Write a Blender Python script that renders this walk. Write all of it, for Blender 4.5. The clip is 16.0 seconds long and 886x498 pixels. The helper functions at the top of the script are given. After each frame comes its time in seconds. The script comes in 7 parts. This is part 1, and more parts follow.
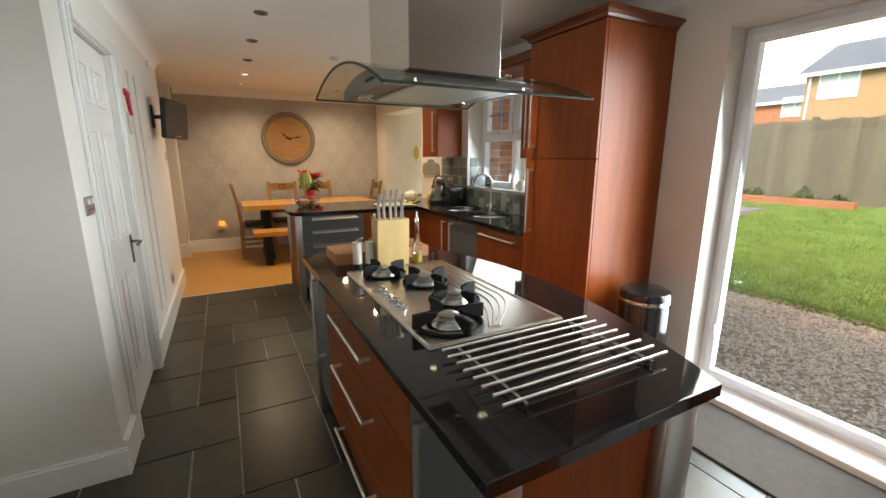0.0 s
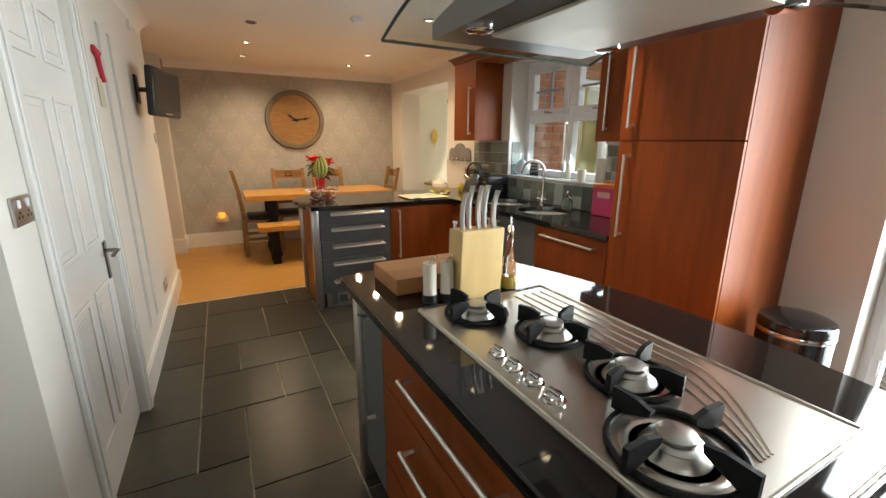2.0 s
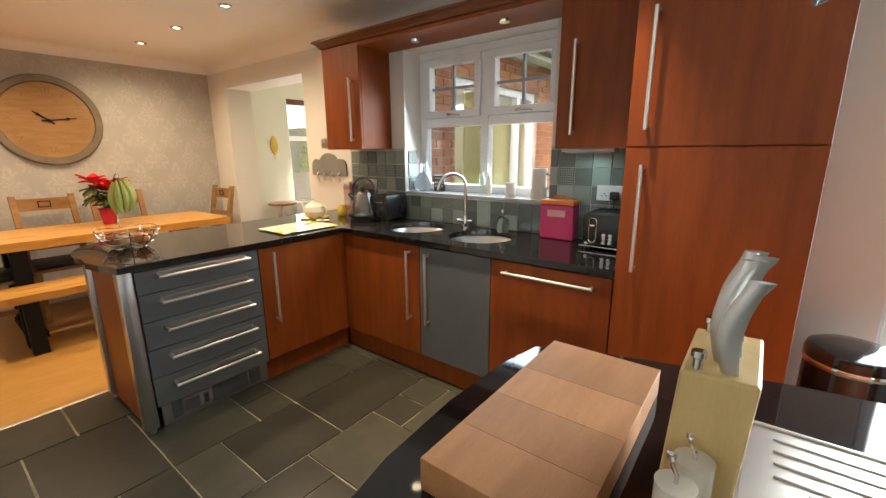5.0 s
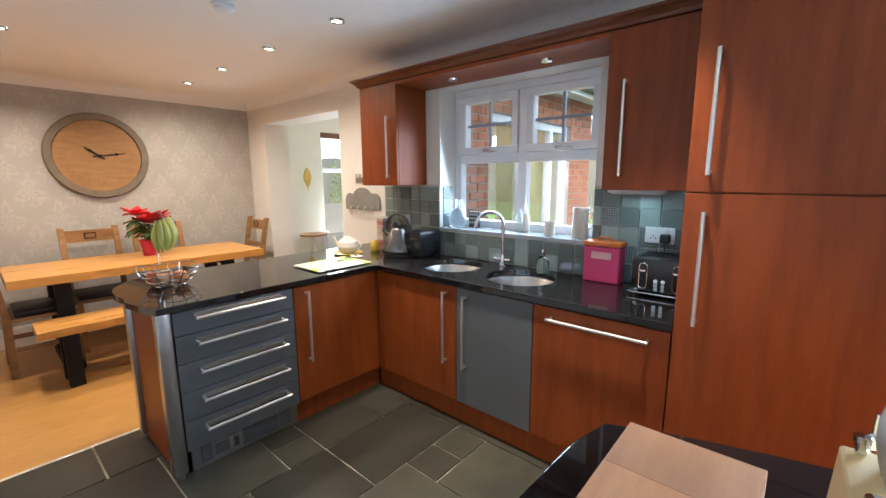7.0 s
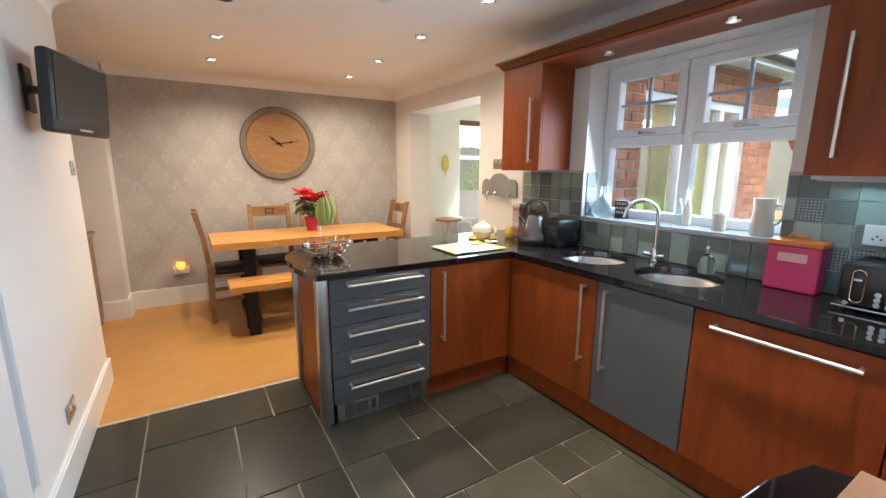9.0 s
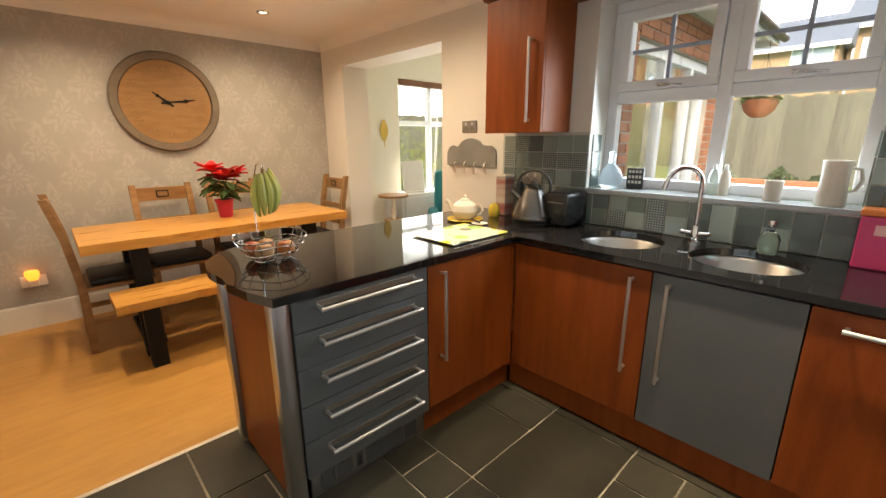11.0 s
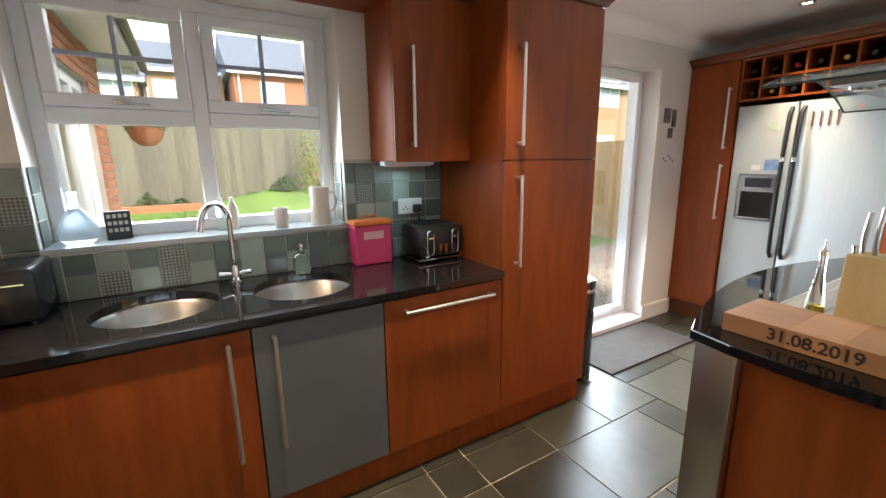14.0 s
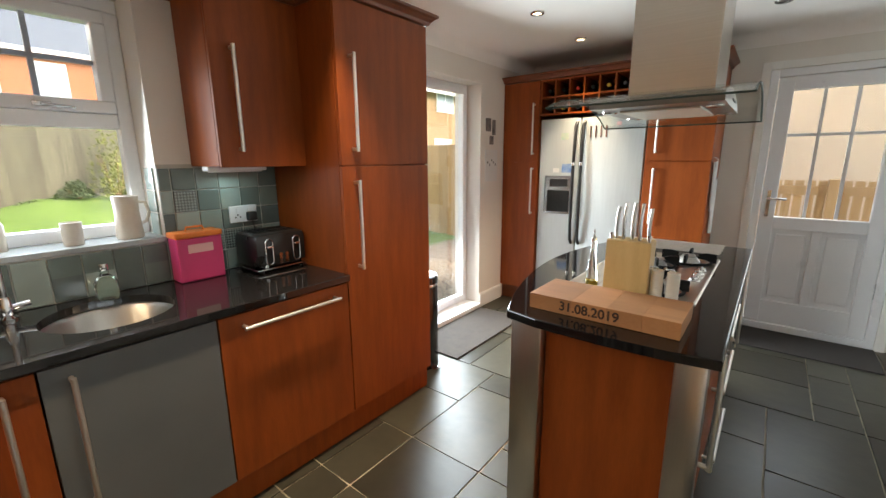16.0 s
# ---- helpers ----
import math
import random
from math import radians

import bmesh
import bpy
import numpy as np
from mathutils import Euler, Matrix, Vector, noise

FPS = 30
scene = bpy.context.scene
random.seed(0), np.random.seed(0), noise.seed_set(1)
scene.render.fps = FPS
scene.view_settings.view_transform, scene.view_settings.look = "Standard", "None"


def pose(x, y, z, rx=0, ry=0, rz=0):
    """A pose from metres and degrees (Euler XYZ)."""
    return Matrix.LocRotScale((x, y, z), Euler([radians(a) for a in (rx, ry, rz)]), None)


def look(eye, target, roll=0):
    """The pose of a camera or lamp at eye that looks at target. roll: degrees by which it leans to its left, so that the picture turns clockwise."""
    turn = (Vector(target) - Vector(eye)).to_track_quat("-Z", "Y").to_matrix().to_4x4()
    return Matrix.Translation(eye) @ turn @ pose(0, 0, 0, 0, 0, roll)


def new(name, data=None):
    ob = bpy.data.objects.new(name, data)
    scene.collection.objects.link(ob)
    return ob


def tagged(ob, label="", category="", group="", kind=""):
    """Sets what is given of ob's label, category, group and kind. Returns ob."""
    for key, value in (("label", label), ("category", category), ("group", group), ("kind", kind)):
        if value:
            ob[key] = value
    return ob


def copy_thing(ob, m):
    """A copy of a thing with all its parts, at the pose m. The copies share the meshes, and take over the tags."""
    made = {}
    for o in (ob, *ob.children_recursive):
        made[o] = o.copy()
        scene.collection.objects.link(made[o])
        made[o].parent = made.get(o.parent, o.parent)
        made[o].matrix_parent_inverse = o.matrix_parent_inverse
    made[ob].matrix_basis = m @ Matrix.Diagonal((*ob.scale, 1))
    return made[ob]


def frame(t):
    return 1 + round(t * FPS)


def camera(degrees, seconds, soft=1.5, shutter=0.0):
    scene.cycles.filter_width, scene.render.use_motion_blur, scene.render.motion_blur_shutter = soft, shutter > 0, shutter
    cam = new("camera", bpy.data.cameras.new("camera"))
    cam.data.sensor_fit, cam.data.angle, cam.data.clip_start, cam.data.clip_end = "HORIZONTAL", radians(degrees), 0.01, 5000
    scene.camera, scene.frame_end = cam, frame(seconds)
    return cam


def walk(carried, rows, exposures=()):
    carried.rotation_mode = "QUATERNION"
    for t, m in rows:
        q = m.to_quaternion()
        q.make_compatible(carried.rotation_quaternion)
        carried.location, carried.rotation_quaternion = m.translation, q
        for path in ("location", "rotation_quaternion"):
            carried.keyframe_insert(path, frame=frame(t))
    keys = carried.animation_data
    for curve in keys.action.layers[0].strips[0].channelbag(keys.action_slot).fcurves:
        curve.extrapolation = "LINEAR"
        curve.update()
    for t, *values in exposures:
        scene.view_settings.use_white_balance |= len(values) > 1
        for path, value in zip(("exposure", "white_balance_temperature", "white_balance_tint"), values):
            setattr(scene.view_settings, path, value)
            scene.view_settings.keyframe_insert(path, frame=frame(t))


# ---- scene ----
cam = camera(93.9, 16.0)
PATH = [
    (0, (0.89, 0.967, 1.442), (1.795, 2.697, 1.008), 0.1),
    (0.5, (0.883, 1.119, 1.419), (1.743, 2.868, 0.971), 0.5),
    (1, (0.822, 1.315, 1.426), (1.665, 3.066, 0.956), 0.5),
    (1.5, (0.807, 1.493, 1.412), (1.665, 3.233, 0.929), 0.5),
    (2, (0.862, 1.725, 1.42), (1.767, 3.438, 0.923), 0.3),
    (2.5, (0.838, 1.913, 1.407), (1.831, 3.577, 0.911), 0.5),
    (3, (0.815, 2.133, 1.422), (1.891, 3.74, 0.913), 0.2),
    (3.5, (0.802, 2.324, 1.398), (1.983, 3.856, 0.891), 0.2),
    (4, (0.855, 2.545, 1.406), (2.138, 3.994, 0.902), -0.1),
    (4.5, (0.901, 2.717, 1.397), (2.366, 3.988, 0.906), -0.2),
    (4.7, (0.926, 2.788, 1.404), (2.454, 3.987, 0.927), -0.3),
    (6.8, (0.965, 2.966, 1.492), (2.493, 4.213, 1.158), -0.5),
    (7, (0.96, 2.977, 1.492), (2.448, 4.271, 1.157), -0.3),
    (7.5, (0.959, 2.989, 1.498), (2.324, 4.41, 1.155), -0.4),
    (8, (0.964, 3.0, 1.499), (2.186, 4.543, 1.145), -0.4),
    (8.5, (0.957, 3.003, 1.482), (2.032, 4.649, 1.114), -0.0),
    (8.7, (0.949, 3.015, 1.465), (1.972, 4.692, 1.093), 0.2),
    (10.8, (0.972, 3.765, 1.422), (2.169, 5.284, 0.91), -0.3),
    (11, (1.009, 3.867, 1.403), (2.339, 5.272, 0.895), -0.3),
    (11.5, (1.057, 4.067, 1.418), (2.718, 5.055, 0.905), -1.4),
    (12, (1.1, 4.226, 1.401), (2.942, 4.81, 0.886), -1.8),
    (12.5, (1.229, 4.342, 1.391), (3.158, 4.513, 0.892), -2.2),
    (13, (1.295, 4.399, 1.393), (3.22, 4.101, 0.939), -2.0),
    (13.5, (1.289, 4.517, 1.408), (3.113, 3.818, 0.98), -1.5),
    (14, (1.261, 4.582, 1.438), (2.936, 3.572, 1.019), -0.7),
    (14.5, (1.233, 4.597, 1.436), (2.78, 3.393, 1.039), -0.5),
    (15, (1.215, 4.58, 1.455), (2.651, 3.248, 1.046), -0.3),
    (15.5, (1.199, 4.583, 1.452), (2.524, 3.14, 1.047), -0.3),
    (16, (1.181, 4.585, 1.46), (2.394, 3.052, 1.038), -0.4),
]
EXPOSURES = [(0, 1.82, 7000, 10), (2, 1.9, 7100, 10), (4, 2.15, 7300, 10), (7, 2.43, 5500, 10), (8.5, 2.48, 5500, 10), (11, 2.2, 6900, 10), (12.5, 2.38, 6000, 10), (13.5, 2.3, 6000, 10), (14.5, 2.25, 6900, 10), (16, 2.25, 6900, 10)]
walk(cam, [(t, look(eye, target, roll)) for t, eye, target, roll in PATH], EXPOSURES)

# ---- world, sun and lamps ----
world = bpy.data.worlds.new("sky")
scene.world = world
world.use_nodes = True
wn = world.node_tree.nodes
sky = wn.new("ShaderNodeTexSky")
sky.sky_type = "NISHITA"
sky.sun_disc = False
sky.sun_elevation = radians(35)
sky.sun_rotation = radians(240)
sky.air_density, sky.dust_density, sky.ozone_density = 1.0, 4.0, 1.0
wn["Background"].inputs["Strength"].default_value = 0.15
world.node_tree.links.new(sky.outputs[0], wn["Background"].inputs["Color"])

sun_data = bpy.data.lights.new("sun", "SUN")
sun_data.energy, sun_data.angle, sun_data.color = 0.5, radians(22), (1.0, 0.95, 0.88)
sun = new("sun", sun_data)
sun.matrix_world = look((-14, -8, 11.3), (0, 0, 0))


def area_lamp(name, place, aim, w, h, watts, colour, spread=180):
    data = bpy.data.lights.new(name, "AREA")
    data.shape, data.size, data.size_y, data.energy, data.color = "RECTANGLE", w, h, watts, colour
    data.spread = radians(spread)
    ob = new(name, data)
    ob.matrix_world = look(place, aim)
    return ob


DAY = (0.76, 0.89, 1.0)
area_lamp("patio_daylight", (3.49, 1.82, 1.15), (0.0, 2.6, 0.1), 0.95, 1.9, 24.0, DAY, 125)
area_lamp("window_daylight", (3.50, 4.49, 1.52), (0.0, 4.49, 0.3), 1.1, 0.75, 4.0, DAY, 150)
area_lamp("back_door_daylight", (0.84, 0.27, 1.48), (1.2, 4.0, 0.6), 0.6, 0.9, 0.9, DAY)
area_lamp("sunroom_daylight", (5.2, 8.13, 1.36), (3.4, 6.6, 1.5), 1.6, 1.4, 10, (1.0, 0.95, 0.86))

area_lamp("under_cabinet_tube", (3.2, 3.62, 1.405), (3.14, 3.62, 0.9), 0.04, 0.22, 0.10, (0.62, 0.95, 1.0))

SPOTS_LIT = [(2.555, 1.03), (2.555, 1.82), (2.54, 3.44), (2.53, 4.30), (2.53, 5.16), (2.52, 5.96), (2.52, 6.775), (2.51, 7.55),
             (1.23, 6.76), (1.23, 7.53)]
SPOTS_DARK = [(1.27, 1.05), (1.23, 4.32), (1.22, 5.12), (1.225, 5.935)]
CEIL = 2.41
for sx, sy in SPOTS_LIT:
    data = bpy.data.lights.new("downlight_beam", "SPOT")
    dining = sy > 5.5
    west = dining and sx < 2
    data.energy, data.color = (13.5 if west else 12.5, (1.0, 0.78, 0.53)) if dining else (30.0, (1.0, 0.81, 0.58))
    data.spot_size, data.spot_blend, data.shadow_soft_size = radians((150 if west else 164) if dining else 68), 1.0, 0.035
    new("downlight_beam", data).matrix_world = look((sx, sy, CEIL - 0.03), (sx, sy, 0))

# ---- materials ----
def mat(name, c1, c2=None, rough=0.5, metal=0.0, scale=6.0, stretch=(1, 1, 1), bump=0.05, bscale=80.0, coat=0.0, rvar=0.08, rand=0.0, spec=0.5, detail=5.0):
    m = bpy.data.materials.new(name)
    m.use_nodes = True
    n, l = m.node_tree.nodes, m.node_tree.links
    b = n["Principled BSDF"]
    c2 = c2 or tuple(v * 0.8 for v in c1)
    geo = n.new("ShaderNodeNewGeometry")
    mp = n.new("ShaderNodeMapping")
    mp.inputs["Scale"].default_value = stretch
    l.new(geo.outputs["Position"], mp.inputs["Vector"])
    t1 = n.new("ShaderNodeTexNoise")
    t1.inputs["Scale"].default_value, t1.inputs["Detail"].default_value = scale, detail
    l.new(mp.outputs[0], t1.inputs["Vector"])
    t2 = n.new("ShaderNodeTexNoise")
    t2.inputs["Scale"].default_value, t2.inputs["Detail"].default_value = bscale, 3.0
    l.new(mp.outputs[0], t2.inputs["Vector"])
    ramp = n.new("ShaderNodeValToRGB")
    ramp.color_ramp.elements[0].position, ramp.color_ramp.elements[1].position = 0.3, 0.7
    ramp.color_ramp.elements[0].color, ramp.color_ramp.elements[1].color = (*c2, 1), (*c1, 1)
    add = n.new("ShaderNodeMath")
    add.operation = "MULTIPLY_ADD"
    add.inputs[1].default_value = 0.35
    l.new(t2.outputs["Fac"], add.inputs[0])
    sub = n.new("ShaderNodeMath")
    sub.operation = "SUBTRACT"
    sub.inputs[1].default_value = 0.17
    l.new(t1.outputs["Fac"], sub.inputs[0])
    l.new(sub.outputs[0], add.inputs[2])
    l.new(add.outputs[0], ramp.inputs["Fac"])
    colour = ramp.outputs["Color"]
    if rand:
        oi = n.new("ShaderNodeObjectInfo")
        mr = n.new("ShaderNodeMapRange")
        mr.inputs["To Min"].default_value, mr.inputs["To Max"].default_value = 1 - rand, 1 + rand
        l.new(oi.outputs["Random"], mr.inputs["Value"])
        hsv = n.new("ShaderNodeHueSaturation")
        l.new(mr.outputs[0], hsv.inputs["Value"])
        l.new(colour, hsv.inputs["Color"])
        colour = hsv.outputs["Color"]
    l.new(colour, b.inputs["Base Color"])
    rr = n.new("ShaderNodeMapRange")
    rr.inputs["To Min"].default_value, rr.inputs["To Max"].default_value = max(0.02, rough - rvar), min(1, rough + rvar)
    l.new(t1.outputs["Fac"], rr.inputs["Value"])
    l.new(rr.outputs[0], b.inputs["Roughness"])
    b.inputs["Metallic"].default_value = metal
    b.inputs["Coat Weight"].default_value = coat
    b.inputs["Coat Roughness"].default_value = 0.12
    b.inputs["Specular IOR Level"].default_value = spec
    if bump:
        bp = n.new("ShaderNodeBump")
        bp.inputs["Strength"].default_value, bp.inputs["Distance"].default_value = bump, 0.003
        l.new(t2.outputs["Fac"], bp.inputs["Height"])
        l.new(bp.outputs["Normal"], b.inputs["Normal"])
    return m


def glass(name, tint=(1, 1, 1), rough=0.0):
    m = bpy.data.materials.new(name)
    m.use_nodes = True
    b = m.node_tree.nodes["Principled BSDF"]
    b.inputs["Base Color"].default_value = (*tint, 1)
    b.inputs["Transmission Weight"].default_value = 1.0
    b.inputs["Roughness"].default_value = rough
    b.inputs["IOR"].default_value = 1.45
    return m


def thin_glass(name, tint=(1, 1, 1), gloss=0.06):
    m = bpy.data.materials.new(name)
    m.use_nodes = True
    n, l = m.node_tree.nodes, m.node_tree.links
    tr, gl, mx = n.new("ShaderNodeBsdfTransparent"), n.new("ShaderNodeBsdfGlossy"), n.new("ShaderNodeMixShader")
    tr.inputs["Color"].default_value = (*tint, 1)
    gl.inputs["Roughness"].default_value = 0.02
    lw = n.new("ShaderNodeLayerWeight")
    lw.inputs["Blend"].default_value = 0.25
    mr = n.new("ShaderNodeMapRange")
    mr.inputs["To Min"].default_value, mr.inputs["To Max"].default_value = gloss * 0.3, min(0.6, gloss * 7)
    l.new(lw.outputs["Facing"], mr.inputs["Value"])
    l.new(mr.outputs[0], mx.inputs[0])
    l.new(tr.outputs[0], mx.inputs[1])
    l.new(gl.outputs[0], mx.inputs[2])
    l.new(mx.outputs[0], n["Material Output"].inputs["Surface"])
    return m


def glow(name, colour, strength):
    m = bpy.data.materials.new(name)
    m.use_nodes = True
    b = m.node_tree.nodes["Principled BSDF"]
    b.inputs["Base Color"].default_value = (*colour, 1)
    b.inputs["Emission Color"].default_value = (*colour, 1)
    b.inputs["Emission Strength"].default_value = strength
    return m


def wallpaper_mat():
    m = mat("damask_wallpaper", (0.43, 0.41, 0.375), (0.385, 0.365, 0.335), 0.7, scale=3, bump=0.08, bscale=220)
    n, l = m.node_tree.nodes, m.node_tree.links
    b = n["Principled BSDF"]
    geo = n.new("ShaderNodeNewGeometry")
    sep = n.new("ShaderNodeSeparateXYZ")
    l.new(geo.outputs["Position"], sep.inputs[0])

    def math_node(op, a, c=None, d=None):
        k = n.new("ShaderNodeMath")
        k.operation = op
        for i, v in enumerate((a, c, d)):
            if v is None:
                continue
            if isinstance(v, (int, float)):
                k.inputs[i].default_value = v
            else:
                l.new(v, k.inputs[i])
        return k.outputs[0]

    # half-drop lattice of scrolled medallions, 0.34 m wide and 0.46 m high, edges broken by a slow warp
    warp = n.new("ShaderNodeTexNoise")
    warp.inputs["Scale"].default_value = 16.0
    l.new(geo.outputs["Position"], warp.inputs["Vector"])
    wob = math_node("MULTIPLY_ADD", warp.outputs["Fac"], 0.26, -0.13)
    u = math_node("MULTIPLY", sep.outputs["X"], 1 / 0.34)
    v = math_node("MULTIPLY", sep.outputs["Z"], 1 / 0.46)
    masks = []
    for off in (0.0, 0.5):
        fu = math_node("SUBTRACT", math_node("FRACT", math_node("ADD", u, off)), 0.5)
        fv = math_node("SUBTRACT", math_node("FRACT", math_node("ADD", v, off)), 0.5)
        r = math_node("ADD", math_node("SQRT", math_node("ADD", math_node("POWER", fu, 2.0), math_node("POWER", fv, 2.0))), wob)
        ang = math_node("ARCTAN2", fv, math_node("ABSOLUTE", fu))
        petal = math_node("MULTIPLY_ADD", math_node("SINE", math_node("MULTIPLY", ang, 3.0)), -0.07, math_node("MULTIPLY_ADD", math_node("SINE", math_node("MULTIPLY", ang, 13.0)), 0.03, 0.36))
        ring = math_node("SINE", math_node("ADD", math_node("MULTIPLY", r, 30.0), math_node("MULTIPLY", math_node("SINE", math_node("MULTIPLY", ang, 7.0)), 2.2)))
        soft = math_node("MULTIPLY", math_node("SUBTRACT", petal, r), 8.0)
        k = n.new("ShaderNodeClamp")
        l.new(soft, k.inputs[0])
        masks.append(math_node("MULTIPLY", k.outputs[0], math_node("MULTIPLY_ADD", ring, 0.40, 0.50)))
    total = math_node("MAXIMUM", masks[0], masks[1])
    noise_t = n.new("ShaderNodeTexNoise")
    noise_t.inputs["Scale"].default_value = 30.0
    l.new(geo.outputs["Position"], noise_t.inputs["Vector"])
    fac = math_node("MULTIPLY", total, math_node("MULTIPLY_ADD", noise_t.outputs["Fac"], 1.6, 0.0))
    mix = n.new("ShaderNodeMix")
    mix.data_type = "RGBA"
    mix.clamp_factor = True
    old = b.inputs["Base Color"].links[0].from_socket
    l.new(fac, mix.inputs["Factor"])
    l.new(old, mix.inputs["A"])
    mix.inputs["B"].default_value = (0.495, 0.475, 0.44, 1)
    l.new(mix.outputs["Result"], b.inputs["Base Color"])
    return m


M_WALL = mat("warm_white_wall_paint", (0.74, 0.70, 0.64), (0.71, 0.67, 0.61), 0.6, scale=2, bump=0.06, bscale=160)
M_CEIL = mat("ceiling_paint", (0.87, 0.84, 0.80), (0.85, 0.82, 0.78), 0.7, scale=2, bump=0.05, bscale=120)
M_GLOSSWHITE = mat("white_gloss_paint", (0.80, 0.79, 0.76), (0.77, 0.76, 0.72), 0.22, scale=3, bump=0.03, bscale=40)
M_UPVC = mat("white_upvc", (0.80, 0.81, 0.83), (0.77, 0.78, 0.80), 0.3, scale=3, bump=0.0)
M_PAPER = wallpaper_mat()
M_CHERRY = mat("cherry_veneer", (0.265, 0.060, 0.0095), (0.195, 0.040, 0.0065), 0.42, scale=7, stretch=(3, 3, 0.35), bump=0.03, bscale=60, rvar=0.05, rand=0.06, spec=0.28)
M_CHERRY_DARK = mat("cherry_trim", (0.16, 0.042, 0.011), (0.12, 0.03, 0.008), 0.35, scale=7, stretch=(1, 1, 1), bump=0.02)
M_GREYDOOR = mat("graphite_metallic_laminate", (0.135, 0.143, 0.145), (0.12, 0.128, 0.13), 0.38, metal=0.25, scale=4, bump=0.02, bscale=300)
M_STEEL = mat("brushed_steel", (0.53, 0.52, 0.50), (0.50, 0.49, 0.47), 0.30, metal=1.0, scale=9, stretch=(30, 30, 0.6), bump=0.01, bscale=40, rvar=0.04)
M_STEELH = mat("hood_brushed_steel", (0.54, 0.50, 0.44), (0.50, 0.46, 0.40), 0.30, metal=1.0, scale=6, stretch=(0.5, 0.5, 40), bump=0.0, bscale=40, rvar=0.02)
M_HANDLE = mat("satin_nickel", (0.78, 0.75, 0.70), (0.72, 0.69, 0.64), 0.36, metal=1.0, bump=0.0)
M_CHROME = mat("chrome", (0.72, 0.72, 0.72), (0.68, 0.68, 0.68), 0.08, metal=1.0, bump=0.0, rvar=0.02)
M_GRANITE = mat("black_granite", (0.012, 0.011, 0.011), (0.007, 0.006, 0.006), 0.045, scale=120, bump=0.0, rvar=0.015, spec=0.6)
M_SLATE = mat("dark_slate", (0.056, 0.052, 0.036), (0.036, 0.034, 0.026), 0.32, scale=3, bump=0.28, bscale=15, rvar=0.08, rand=0.38, spec=0.36)
M_GROUT = mat("worn_pale_grout", (0.62, 0.55, 0.42), (0.13, 0.118, 0.09), 0.85, scale=1.6, bump=0.3, detail=2.0)
M_OAKFLOOR = mat("honey_oak_floor", (0.56, 0.295, 0.075), (0.47, 0.24, 0.058), 0.36, scale=4, stretch=(1.2, 5, 5), bump=0.0, bscale=30, rand=0.04)
M_OAK = mat("oak_furniture", (0.34, 0.19, 0.075), (0.22, 0.11, 0.04), 0.42, scale=6, stretch=(0.7, 4, 4), bump=0.08, bscale=50)
M_OAKTOP = mat("honey_oak_tabletop", (0.62, 0.32, 0.075), (0.50, 0.24, 0.055), 0.3, scale=5, stretch=(0.6, 5, 5), bump=0.06, bscale=40)
M_BLACK = mat("black_leather", (0.012, 0.011, 0.011), (0.008, 0.008, 0.008), 0.5, bump=0.15, bscale=150)
M_BLACKIRON = mat("black_cast_iron", (0.010, 0.010, 0.010), (0.007, 0.007, 0.007), 0.6, bump=0.2, bscale=200, spec=0.22)
M_BLACKGLOSS = mat("black_gloss_enamel", (0.010, 0.010, 0.010), (0.008, 0.008, 0.008), 0.12, bump=0.0, spec=0.6)
M_BLACKPLASTIC = mat("black_plastic", (0.018, 0.018, 0.019), (0.013, 0.013, 0.014), 0.38, bump=0.03)
M_SCREEN = mat("dark_screen", (0.010, 0.010, 0.010), (0.008, 0.008, 0.008), 0.30, bump=0.0)
M_PANE = thin_glass("window_pane", (0.97, 0.985, 0.985))
M_HOODGLASS = thin_glass("hood_glass", (0.94, 0.965, 0.95), 0.045)
M_LAMP = glow("lamp_glow", (1.0, 0.82, 0.55), 3.0)
M_CERAMIC = mat("cream_ceramic", (0.70, 0.64, 0.54), (0.64, 0.58, 0.48), 0.25, bump=0.02)

# ---- mesh helpers ----
def box(bm, x0, x1, y0, y1, z0, z1, bevel=0.0):
    vs = [bm.verts.new((x, y, z)) for z in (z0, z1) for y in (y0, y1) for x in (x0, x1)]
    fs = [bm.faces.new([vs[i] for i in q]) for q in ((0, 2, 3, 1), (4, 5, 7, 6), (0, 1, 5, 4), (2, 6, 7, 3), (0, 4, 6, 2), (1, 3, 7, 5))]
    if bevel:
        es = list({e for f in fs for e in f.edges})
        bmesh.ops.bevel(bm, geom=es, offset=bevel, segments=2, profile=0.5, affect="EDGES")
    return bm


def tube(bm, p0, p1, r0, r1=None, seg=16):
    p0, p1 = Vector(p0), Vector(p1)
    r1 = r0 if r1 is None else r1
    q = (p1 - p0).to_track_quat("Z", "Y").to_matrix()
    rings = []
    for p, r in ((p0, r0), (p1, r1)):
        rings.append([bm.verts.new(p + q @ Vector((r * math.cos(2 * math.pi * i / seg), r * math.sin(2 * math.pi * i / seg), 0))) for i in range(seg)])
    for i in range(seg):
        j = (i + 1) % seg
        bm.faces.new((rings[0][i], rings[0][j], rings[1][j], rings[1][i]))
    bm.faces.new(rings[0][::-1])
    bm.faces.new(rings[1])
    return bm


